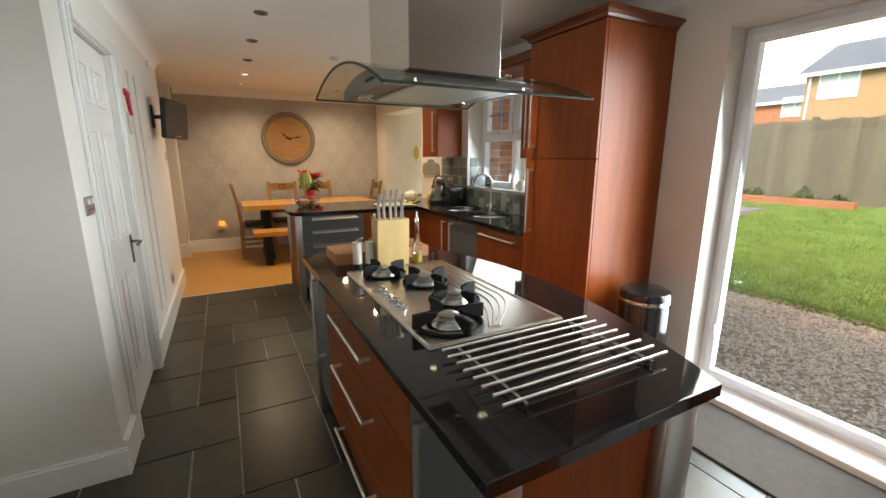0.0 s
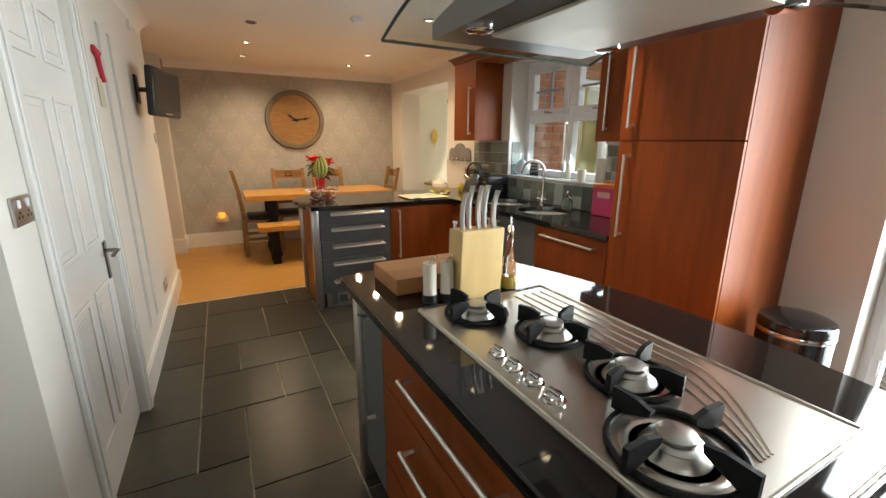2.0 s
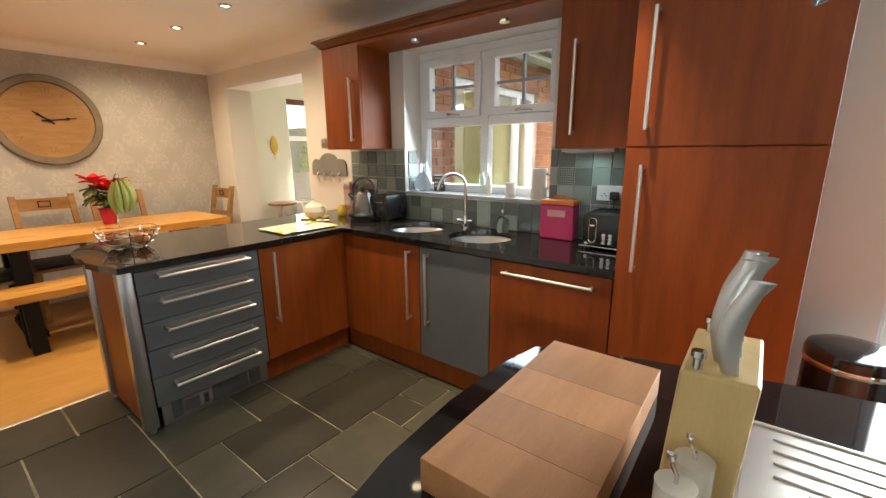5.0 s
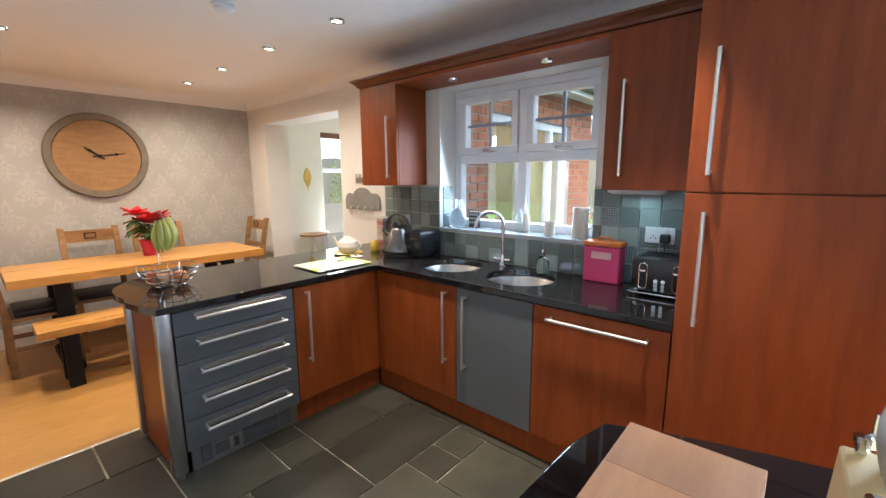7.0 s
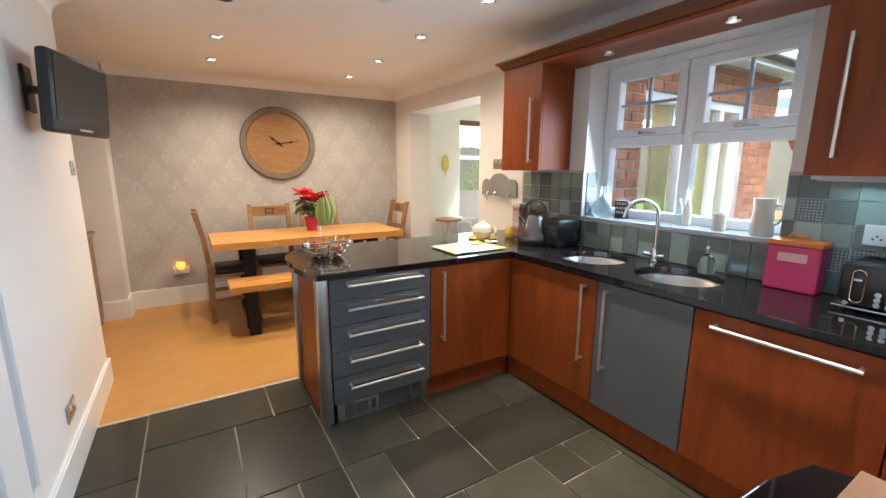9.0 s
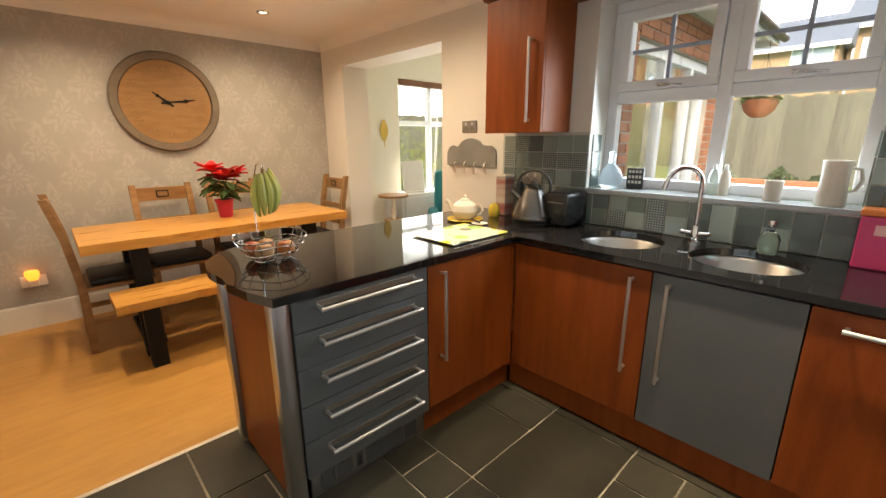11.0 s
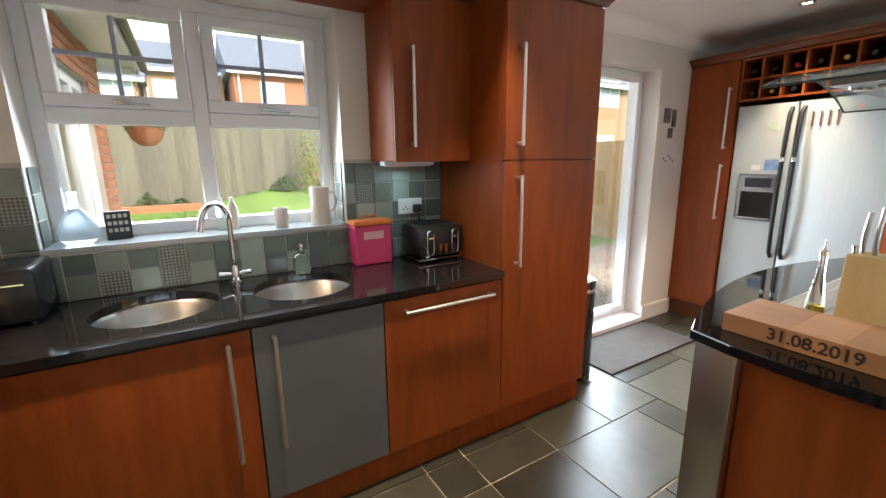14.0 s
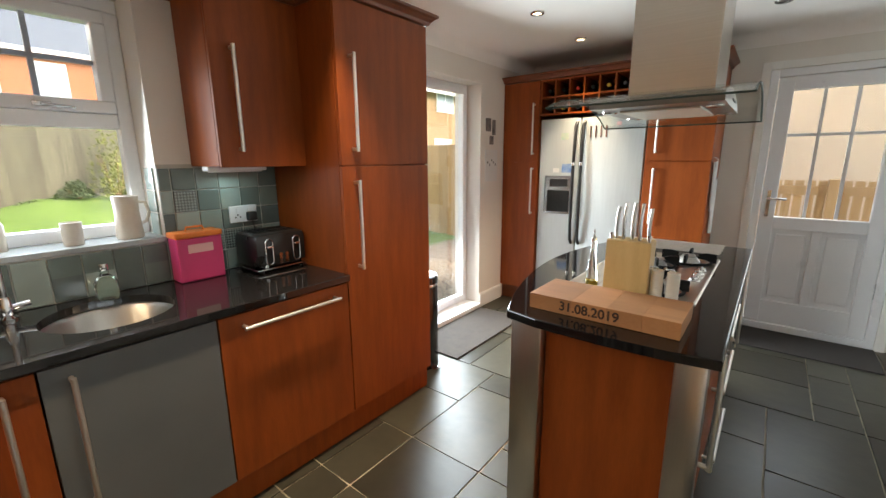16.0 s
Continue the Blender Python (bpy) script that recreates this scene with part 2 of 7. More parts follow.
def pipe(bm, pts, r, seg=10):
    """A round bar bent along points."""
    pts = [Vector(p) for p in pts]
    rings = []
    for i, p in enumerate(pts):
        d = (pts[min(i + 1, len(pts) - 1)] - pts[max(i - 1, 0)]).normalized()
        q = d.to_track_quat("Z", "Y").to_matrix()
        if rings:
            a = q @ Vector((1, 0, 0))
            b0 = q @ Vector((0, 1, 0))
            ang = math.atan2(last.dot(b0), last.dot(a))
        else:
            ang = 0.0
        ring = [bm.verts.new(p + q @ Vector((r * math.cos(ang + 2 * math.pi * k / seg), r * math.sin(ang + 2 * math.pi * k / seg), 0))) for k in range(seg)]
        last = (ring[0].co - p).normalized()
        rings.append(ring)
    for a, b in zip(rings, rings[1:]):
        for k in range(seg):
            j = (k + 1) % seg
            bm.faces.new((a[k], a[j], b[j], b[k]))
    bm.faces.new(rings[0][::-1])
    bm.faces.new(rings[-1])
    return bm


def lathe(bm, profile, seg=28, centre=(0, 0, 0)):
    """A turned shape from (radius, height) pairs, closed top and bottom where the radius is not zero."""
    cx, cy, cz = centre
    rings = []
    for r, z in profile:
        if r < 1e-5:
            rings.append([bm.verts.new((cx, cy, cz + z))])
        else:
            rings.append([bm.verts.new((cx + r * math.cos(2 * math.pi * i / seg), cy + r * math.sin(2 * math.pi * i / seg), cz + z)) for i in range(seg)])
    for a, b in zip(rings, rings[1:]):
        for i in range(seg):
            j = (i + 1) % seg
            if len(a) == 1 and len(b) == 1:
                continue
            if len(a) == 1:
                bm.faces.new((a[0], b[j], b[i]))
            elif len(b) == 1:
                bm.faces.new((a[i], a[j], b[0]))
            else:
                bm.faces.new((a[i], a[j], b[j], b[i]))
    if len(rings[0]) > 1:
        bm.faces.new(rings[0][::-1])
    if len(rings[-1]) > 1:
        bm.faces.new(rings[-1])
    return bm


def slab(bm, outline, z0, z1, bevel=0.0):
    """A flat plate with the outline given in plan."""
    lo = [bm.verts.new((x, y, z0)) for x, y in outline]
    hi = [bm.verts.new((x, y, z1)) for x, y in outline]
    n = len(outline)
    side = [bm.faces.new((lo[i], lo[(i + 1) % n], hi[(i + 1) % n], hi[i])) for i in range(n)]
    bm.faces.new(lo[::-1])
    top = bm.faces.new(hi)
    if bevel:
        bmesh.ops.bevel(bm, geom=list(top.edges), offset=bevel, segments=2, profile=0.5, affect="EDGES")
    return bm


def mesh_of(name, bm, material, smooth=False):
    bmesh.ops.recalc_face_normals(bm, faces=bm.faces)
    me = bpy.data.meshes.new(name)
    bm.to_mesh(me)
    bm.free()
    me.materials.append(material)
    if smooth:
        for p in me.polygons:
            p.use_smooth = True
        me.set_sharp_from_angle(angle=radians(38))
    return me


def part(name, bm, material, parent=None, label="", smooth=False):
    ob = new(name, mesh_of(name, bm, material, smooth))
    ob.parent = parent
    if label:
        ob["label"] = label
    return ob


def thing(name, label, category, at=(0, 0, 0), rz=0, group=""):
    ob = new(name)
    ob.empty_display_size = 0.1
    ob.matrix_basis = pose(*at, 0, 0, rz)
    return tagged(ob, label, category, group)


def solid(name, bm, material, label, category, at=(0, 0, 0), rz=0, group="", smooth=False):
    ob = new(name, mesh_of(name, bm, material, smooth))
    ob.matrix_basis = pose(*at, 0, 0, rz)
    return tagged(ob, label, category, group)


def structure(name, bm, material, label="", category="", smooth=False):
    ob = new(name, mesh_of(name, bm, material, smooth))
    return tagged(ob, label, category, kind="structure")


B = bmesh.new

# ---- the shell of the room ----
XW, XE, YN, YS, ZC = 0.36, 3.367, 8.238, 0.23, CEIL
XO = 3.66                                      # outer face of the east wall
WIN = (3.90, 5.095, 1.11, 2.15)                 # kitchen window opening: y0, y1, z0, z1
PAT = (1.25, 2.39, 0.0, 2.13)
OPEN = (6.362, 7.825, 0.0, 2.13)


def wall_x(bm, x0, x1, y0, y1, z1, holes):
    """A wall that runs along y, with openings through it."""
    y = y0
    for a, b, c, d in sorted(holes):
        box(bm, x0, x1, y, a, 0, z1)
        if c > 0:
            box(bm, x0, x1, a, b, 0, c)
        box(bm, x0, x1, a, b, d, z1)
        y = b
    box(bm, x0, x1, y, y1, 0, z1)
    return bm


structure("wall_east", wall_x(B(), XE, XO, YS - 0.3, YN + 2.1, 2.75, [WIN, PAT, OPEN]), M_WALL, "warm white painted wall with openings", "wall")
wn_bm = B()
box(wn_bm, XW - 1.3, XE, YN, YN + 0.2, 0, 2.75)
structure("wall_north", wn_bm, M_PAPER, "silver and cream damask wallpapered wall", "wall")
ww = wall_x(B(), XW - 0.2, XW, 3.12, 6.50, 2.75, [(3.42, 4.20, 0.0, 2.02), (4.68, 4.765, 0.26, 2.03), (4.95, 5.035, 0.26, 2.03)])
structure("wall_west", ww, M_WALL, "white painted wall with a door and two tall narrow recesses", "wall")
wb = B()
box(wb, XW - 0.25, XW - 0.02, 7.96, YN, 0, 2.75)
structure("wall_pilaster", wb, M_WALL, "white painted wall nib beside the wallpaper", "wall")
wb = B()
box(wb, XW - 1.3, XW, 3.112, 3.12, 0, 2.75)
structure("wall_nib", wb, M_WALL, "pale grey painted wall end", "wall")
wb = B()
box(wb, XW - 1.5, XW - 1.3, YS - 0.2, YN + 0.2, 0, 2.75)
structure("wall_hall", wb, M_WALL, "plain white wall closing the side hall", "wall")
wb = B()
box(wb, XW - 1.3, 0.42, YS - 0.2, YS, 0, 2.75)
box(wb, 1.30, XE, YS - 0.2, YS, 0, 2.75)
box(wb, 0.42, 1.30, YS - 0.2, YS, 2.13, 2.75)
structure("wall_south", wb, M_WALL, "white painted wall around the back door", "wall")
cb = B()
box(cb, XW - 1.3, XE, YS, YN, ZC, ZC + 0.2)
structure("ceiling", cb, M_CEIL, "white painted ceiling", "ceiling")


def coving(bm, x0, y0, x1, y1, nx, ny):
    """Concave coving between a wall line and the ceiling; (nx, ny) points into the room."""
    s, k = 0.095, 7
    lines = []
    for i in range(k + 1):
        a = math.pi / 2 * i / k
        out, down = s * (1 - math.cos(a)), s * (1 - math.sin(a))
        lines.append([bm.verts.new((x + nx * out, y + ny * out, ZC - down)) for x, y in ((x0, y0), (x1, y1))])
    for a, b in zip(lines, lines[1:]):
        bm.faces.new((a[0], a[1], b[1], b[0]))
    return bm


cv = B()
coving(cv, XE, YS, XE, YN, -1, 0)
coving(cv, XW, 3.12, XW, 6.5, 1, 0)
coving(cv, XW, YN, XE, YN, 0, -1)
coving(cv, XW - 1.3, YS, XE, YS, 0, 1)
structure("trim_coving", cv, M_CEIL, "white plaster coving along the ceiling", "coving", True)


def skirting(bm, x0, y0, x1, y1, nx, ny, h=0.14):
    t = 0.018
    xa, xb = sorted((x0, x1))
    ya, yb = sorted((y0, y1))
    if nx:
        xa, xb = (x0, x0 + t) if nx > 0 else (x0 - t, x0)
    else:
        ya, yb = (y0, y0 + t) if ny > 0 else (y0 - t, y0)
    box(bm, xa, xb, ya, yb, 0, h - 0.012)
    if nx:
        box(bm, min(xa, xb) + (0 if nx > 0 else 0.006), max(xa, xb) - (0.006 if nx > 0 else 0), ya, yb, h - 0.012, h)
    else:
        box(bm, xa, xb, ya + (0 if ny > 0 else 0.006), yb - (0.006 if ny > 0 else 0), h - 0.012, h)
    return bm


sk = B()
skirting(sk, XW, 3.12, XW, 3.343, 1, 0, 0.17)
skirting(sk, XW, 4.277, XW, 6.50, 1, 0, 0.17)
skirting(sk, XW - 0.2, 6.50, XW + 0.018, 6.50, 0, 1, 0.17)
skirting(sk, XW - 1.3, 3.112, XW + 0.018, 3.112, 0, -1)
skirting(sk, XW - 0.02, YN, XE, YN, 0, -1, 0.19)
skirting(sk, XW - 0.02, 7.96, XW - 0.02, YN - 0.018, 1, 0, 0.19)
skirting(sk, XW - 0.25, 7.96, XW - 0.002, 7.96, 0, -1, 0.19)
skirting(sk, XE, 0.84, XE, 1.25, -1, 0)
skirting(sk, XE, 2.39, XE, 2.70, -1, 0)
skirting(sk, XE, 5.98, XE, 6.358, -1, 0)
skirting(sk, XE, 7.825, XE, YN - 0.018, -1, 0)
structure("baseboard", sk, M_GLOSSWHITE, "white gloss skirting board", "skirting board")

# floor base
fb = B()
box(fb, XW - 1.3, XO, YS - 0.2, 5.89, -0.12, -0.004)
slate_floor = structure("floor_slate", fb, M_GROUT, "dark slate tiled floor with pale grout", "floor")
fb = B()
box(fb, XW - 1.3, XO, 5.89, YN, -0.12, -0.004)
oak_floor = structure("floor_oak", fb, M_OAKTOP, "honey oak plank floor", "floor")
fb = B()
box(fb, XW, 1.55, 5.875, 5.90, -0.004, 0.004, 0.002)
structure("trim_threshold", fb, M_HANDLE, "thin pale metal floor threshold strip", "threshold")


# ---- doors in the west wall ----
M_DOORPLATE = mat("dull_chrome", (0.26, 0.25, 0.24), (0.22, 0.21, 0.20), 0.25, metal=1.0, bump=0.0)


def panel_door(name, y0, y1, handle_y, label):
    d = tagged(new(name), label, "door", kind="structure")
    d.matrix_basis = pose(XW - 0.03, y0, 0)
    w = y1 - y0
    bm = B()
    box(bm, -0.04, 0.0, 0.002, w - 0.002, 0.006, 2.015)
    part("door_leaf", bm, M_GLOSSWHITE, d)
    st = 0.105
    cols = ((st, w / 2 - 0.045), (w / 2 + 0.045, w - st))
    for a, b in cols:
        for c, e in ((0.22, 0.80), (0.98, 1.58), (1.70, 1.90)):
            bm = B()
            # raised moulding frame with a sunk field
            for q in ((a, b, c, c + 0.02), (a, b, e - 0.02, e), (a, a + 0.02, c + 0.02, e - 0.02), (b - 0.02, b, c + 0.02, e - 0.02)):
                box(bm, 0.0, 0.009, q[0], q[1], q[2], q[3], 0.003)
            box(bm, 0.0, 0.006, a + 0.045, b - 0.045, c + 0.045, e - 0.045, 0.004)
            part("panel", bm, M_GLOSSWHITE, d)
    bm = B()
    for a, b, c, e in ((-0.075, -0.002, 0, 2.10), (w + 0.002, w + 0.075, 0, 2.10), (-0.002, w + 0.002, 2.025, 2.10)):
        box(bm, 0.03, 0.048, a, b, c, e, 0.004)
        box(bm, 0.048, 0.055, a + 0.02, b - 0.02 if b - a < 0.2 else b, c, e - 0.02, 0.003)
    part("architrave", bm, M_GLOSSWHITE, d)
    if handle_y is not None:
        hy = handle_y - y0
        h = part("door_handle", box(B(), 0.0, 0.008, hy - 0.02, hy + 0.02, 0.785, 0.965, 0.003), M_DOORPLATE, d, "chrome lever handle on a long plate")
        bm = B()
        pipe(bm, [(0.008, hy, 0.92), (0.045, hy, 0.92), (0.055, hy - 0.012, 0.92), (0.055, hy - 0.05, 0.922), (0.052, hy - 0.11, 0.915)], 0.008)
        part("lever", bm, M_DOORPLATE, h, smooth=True)
    return d


panel_door("door_1", 3.42, 4.20, 4.14, "white gloss six-panel door, closed, with chrome lever")
# the strips' grey is all in this colour; they sit only 12 mm back
M_GREYSTRIP = mat("pale_grey_strip_colour", (0.45, 0.46, 0.47), (0.41, 0.42, 0.43), 0.6, scale=3, bump=0.04)
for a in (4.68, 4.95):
    structure("wall_recess", box(B(), XW - 0.06, XW - 0.012, a + 0.0005, a + 0.0845, 0.2605, 2.0295), M_GREYSTRIP, "tall narrow strip coloured pale grey, set back in the white wall", "wall recess")

# ---- worktop level units ----
H_TOP, T_TOP = 0.91, 0.032
XF = 2.78                                       # face of the base doors on the window side
PLINTH = 0.145


def bar_handle(parent, p0, p1, stand, r=0.0082, name="handle", inset=0.012):
    """A straight round bar on two pegs; stand is the vector from the door to the bar."""
    p0, p1, s = Vector(p0), Vector(p1), Vector(stand)
    bm = B()
    tube(bm, p0 + s, p1 + s, r, seg=12)
    d = (p1 - p0).normalized() * inset
    for p in (p0 + d, p1 - d):
        tube(bm, p, p + s, r * 0.95, seg=10)
    return part(name, bm, M_HANDLE, parent, "satin nickel bar handle", smooth=True)


def east_base(name, y0, y1, door_mat, label, handle):
    u = thing(name, label, "cabinet", (0, 0, 0))
    part("body", box(B(), XF + 0.02, XE - 0.002, y0 + 0.001, y1 - 0.001, PLINTH, 0.70 if y0 > 3.9 else H_TOP - T_TOP - 0.002), M_CHERRY_DARK, u)
    d = part("door", box(B(), XF, XF + 0.0185, y0 + 0.002, y1 - 0.002, PLINTH + 0.008, H_TOP - T_TOP - 0.012, 0.0015), door_mat, u)
    if handle[0] == "v":
        bar_handle(d, (XF, handle[1], 0.385), (XF, handle[1], 0.832), (-0.038, 0, 0))
    else:
        bar_handle(d, (XF, y0 + 0.075, 0.812), (XF, y1 - 0.085, 0.812), (-0.038, 0, 0))
    return u


east_base("dishwasher_cabinet", 3.329, 3.955, M_CHERRY, "cherry-veneered integrated appliance front with horizontal bar handle", ("h",))
east_base("base_cabinet", 3.957, 4.459, M_GREYDOOR, "graphite grey base cabinet under the round sinks", ("v", 4.388))
east_base("base_cabinet", 4.461, 5.17, M_CHERRY, "cherry-veneered corner base cabinet under the worktop", ("v", 4.537))
pl = B()
box(pl, XF + 0.035, XF + 0.051, 2.70, 5.20, 0.0, PLINTH)
solid("plinth", pl, M_CHERRY, "cherry-veneered kickboard along the floor", "plinth")

# peninsula units
YP = 5.172
pen = thing("peninsula_drawer_unit", "graphite grey five-drawer peninsula unit with steel corner posts", "drawer unit")
part("body", box(B(), 1.534, 2.148, YP + 0.02, 5.80, PLINTH, H_TOP - T_TOP - 0.002), M_CHERRY_DARK, pen)
zs = [0.142, 0.305, 0.457, 0.607, 0.75, 0.870]
for a, b in zip(zs, zs[1:]):
    dr = part("drawer_front", box(B(), 1.534, 2.146, YP, YP + 0.0185, a + 0.002, b - 0.002, 0.0015), M_GREYDOOR, pen)
    zh = (a + b) / 2 + 0.026
    bar_handle(dr, (1.618, YP, zh), (2.078, YP, zh), (0, -0.048, 0), 0.008, inset=0.008)
    # thin steel strip put in as the bar's reflection on the drawer front
    part("bar_reflection", box(B(), 1.624, 2.072, YP - 0.0045, YP - 0.0002, zh - 0.006, zh + 0.018, 0.001), M_STEEL, dr, "steel strip standing in for the handle bar reflection")
for px, py in ((1.467, 5.180), (1.467, 5.74)):
    bm = B()
    box(bm, px, px + 0.064, py, py + 0.064, 0.03, H_TOP - T_TOP - 0.002, 0.008)
    lathe(bm, [(0.022, 0.0), (0.022, 0.03)], 16, (px + 0.032, py + 0.032, 0))
    part("corner_post", bm, M_STEEL, pen, "brushed steel corner post", True)
part("end_panel", box(B(), 1.49, 1.508, 5.246, 5.739, 0.02, H_TOP - T_TOP - 0.002), M_CHERRY, pen, "cherry-veneered end panel")
kb = part("kickboard", box(B(), 1.56, 2.148, YP + 0.045, YP + 0.06, 0, PLINTH), M_STEEL, pen, "steel kickboard with a socket")
so = part("socket", box(B(), 1.66, 1.80, YP + 0.037, YP + 0.045, 0.03, 0.115, 0.003), M_STEEL, kb, "brushed steel double socket")
for sx0, sx1 in ((1.668, 1.742), (1.762, 1.792)):
    part("cover", box(B(), sx0, sx1, YP + 0.0345, YP + 0.0368, 0.04, 0.105, 0.001), M_GREYDOOR, so)
for sz in (0.056, 0.082):
    part("switch", box(B(), 1.770, 1.784, YP + 0.031, YP + 0.0343, sz - 0.009, sz + 0.009, 0.001), M_BLACKPLASTIC, so)
for sx0, sx1 in ((1.604, 1.654), (1.815, 2.02), (2.03, 2.10)):
    part("trim_panel", box(B(), sx0, sx1, YP + 0.041, YP + 0.0448, 0.025, 0.13, 0.001), M_GREYDOOR, kb, "grey plinth panel")
pc = thing("base_cabinet", "cherry-veneered peninsula base cabinet with bar handle", "cabinet")
part("body", box(B(), 2.15, 2.79, YP + 0.02, 5.80, PLINTH, H_TOP - T_TOP - 0.002), M_CHERRY_DARK, pc)
d = part("door", box(B(), 2.152, 2.745, YP, YP + 0.0185, PLINTH + 0.008, H_TOP - T_TOP - 0.012, 0.0015), M_CHERRY, pc)
bar_handle(d, (2.228, YP, 0.397), (2.228, YP, 0.838), (0, -0.038, 0))
part("corner_fillet", box(B(), 2.747, 2.779, YP, YP + 0.0185, PLINTH, H_TOP - T_TOP - 0.012), M_CHERRY, pc)
part("kickboard", box(B(), 2.15, 2.81, YP + 0.045, YP + 0.06, 0, PLINTH), M_CHERRY, pc)
part("back_panel", box(B(), 1.56, XE - 0.002, 5.802, 5.82, 0.02, H_TOP - T_TOP - 0.002), M_CHERRY, pc)

# L-shaped worktop with rounded peninsula end and two round cut-outs
def arc_pts(cx, cy, r, a0, a1, n):
    return [(cx + r * math.cos(radians(a0 + (a1 - a0) * i / n)), cy + r * math.sin(radians(a0 + (a1 - a0) * i / n))) for i in range(n + 1)]


SINKS = [(3.085, 4.74, 0.205), (3.075, 4.205, 0.205)]
end = [(1.71 + 0.305 * math.cos(radians(a)), 5.62 + 0.36 * math.sin(radians(a))) for a in range(95, 200, 8)]
outline = [(2.763, 3.327), (XE - 0.002, 3.327), (XE - 0.002, 5.98), (1.71, 5.98)] + end + [(1.408, 5.42), (1.43, 5.28), (1.466, 5.153), (2.763, 5.153)]
wt = solid("worktop", slab(B(), outline, H_TOP - T_TOP, H_TOP, 0.004), M_GRANITE, "polished black granite L-shaped worktop with rounded end", "worktop")
cutters = []
for cx, cy, r in SINKS:
    cut = new("cut", mesh_of("cut", lathe(B(), [(r, 0.8), (r, 1.0)], 48, (cx, cy, 0)), M_GRANITE))
    mod = wt.modifiers.new("cut", "BOOLEAN")
    mod.operation, mod.object, mod.solver = "DIFFERENCE", cut, "EXACT"
    cutters.append(cut)
bpy.context.view_layer.update()
cut_mesh = bpy.data.meshes.new_from_object(wt.evaluated_get(bpy.context.evaluated_depsgraph_get()))
wt.modifiers.clear()
wt.data = cut_mesh
for cut in cutters:
    bpy.data.objects.remove(cut)
for cx, cy, r in SINKS:
    s = thing("round_sink", "round undermounted stainless steel sink bowl in granite", "sink", (cx, cy, 0.74), group="pair of round sinks")
    prof = [(0.035, 0.0), (0.12, 0.002), (0.165, 0.02), (r - 0.012, 0.06), (r - 0.004, 0.12), (r + 0.012, 0.1375), (r + 0.012, 0.1345), (r - 0.001, 0.118), (r - 0.008, 0.055), (0.163, 0.014), (0.12, -0.004), (0.035, -0.006)]
    part("bowl", lathe(B(), prof, 40), M_STEEL, s, smooth=True)
    part("drain", lathe(B(), [(0.034, 0.0), (0.034, 0.006), (0.02, 0.004), (0, 0.004)], 20), M_CHROME, s, smooth=True)

# wall units
def wall_unit(y0, y1, handle_y, z0, z1, label):
    u = thing("wall_cabinet", label, "cabinet")
    x0 = 3.055
    part("body", box(B(), x0 + 0.02, XE - 0.002, y0, y1, z0, z1, 0.001), M_CHERRY, u)
    d = part("door", box(B(), x0, x0 + 0.0185, y0 + 0.001, y1 - 0.001, z0 - 0.004, z1, 0.002), M_CHERRY, u)
    bar_handle(d, (x0, handle_y, 1.50), (x0, handle_y, 1.94), (-0.03, 0, 0))
    return u


wall_unit(5.235, 5.64, 5.315, 1.447, 2.17, "cherry-veneered wall cabinet beside the window")
wall_unit(3.329, 3.75, 3.66, 1.437, 2.17, "cherry-veneered wall cabinet over the toaster")
ul = thing("under_cabinet_light", "slim white light fitting under the wall cabinet", "light fitting", (3.2, 3.62, 1.437))
part("casing", box(B(), -0.03, 0.03, -0.14, 0.14, -0.022, -0.001, 0.005), M_UPVC, ul)
part("cover", box(B(), -0.022, 0.022, -0.12, 0.12, -0.028, -0.0222, 0.002), M_UPVC, ul)
# pelmet and cornice over the window
pm = thing("window_pelmet", "cherry-veneered bridging pelmet above the window with small lights", "pelmet")
part("board", box(B(), 3.055, XE - 0.002, 3.752, 5.233, 2.148, 2.17), M_CHERRY, pm)
for yy in (4.15, 4.83):
    part("pelmet_light", lathe(B(), [(0.032, -0.012), (0.034, 0.0)], 24, (3.2, yy, 2.147)), M_CHROME, pm)


def cornice(name, pts, z, label):
    """Stepped cornice moulding along a path in plan."""
    bm = B()
    prof = [(0.0, 0.0), (0.012, 0.004), (0.018, 0.018), (0.034, 0.034), (0.05, 0.042), (0.05, 0.055), (-0.02, 0.055), (-0.02, 0.0)]
    n = len(pts)
    rows = []
    for i, (x, y) in enumerate(pts):
        d0 = Vector((x - pts[i - 1][0], y - pts[i - 1][1])).normalized() if i else None
        d1 = Vector((pts[i + 1][0] - x, pts[i + 1][1] - y)).normalized() if i < n - 1 else None
        d0 = d0 or d1
        d1 = d1 or d0
        n0, n1 = Vector((d0.y, -d0.x)), Vector((d1.y, -d1.x))
        m = (n0 + n1)
        m = m / max(0.3, m.dot(n0))
        rows.append([bm.verts.new((x + m.x * o, y + m.y * o, z + h)) for o, h in prof])
    for a, b in zip(rows, rows[1:]):
        for k in range(len(prof)):
            j = (k + 1) % len(prof)
            bm.faces.new((a[k], a[j], b[j], b[k]))
    bm.faces.new(rows[0])
    bm.faces.new(rows[-1][::-1])
    return solid(name, bm, M_CHERRY_DARK, label, "cornice")


cornice("cornice", [(XE - 0.003, 5.642), (3.055, 5.642), (3.055, 3.327), (2.78, 3.327), (2.78, 2.70), (XE - 0.003, 2.70)], 2.172, "dark cherry cornice along the tops of the cabinets")

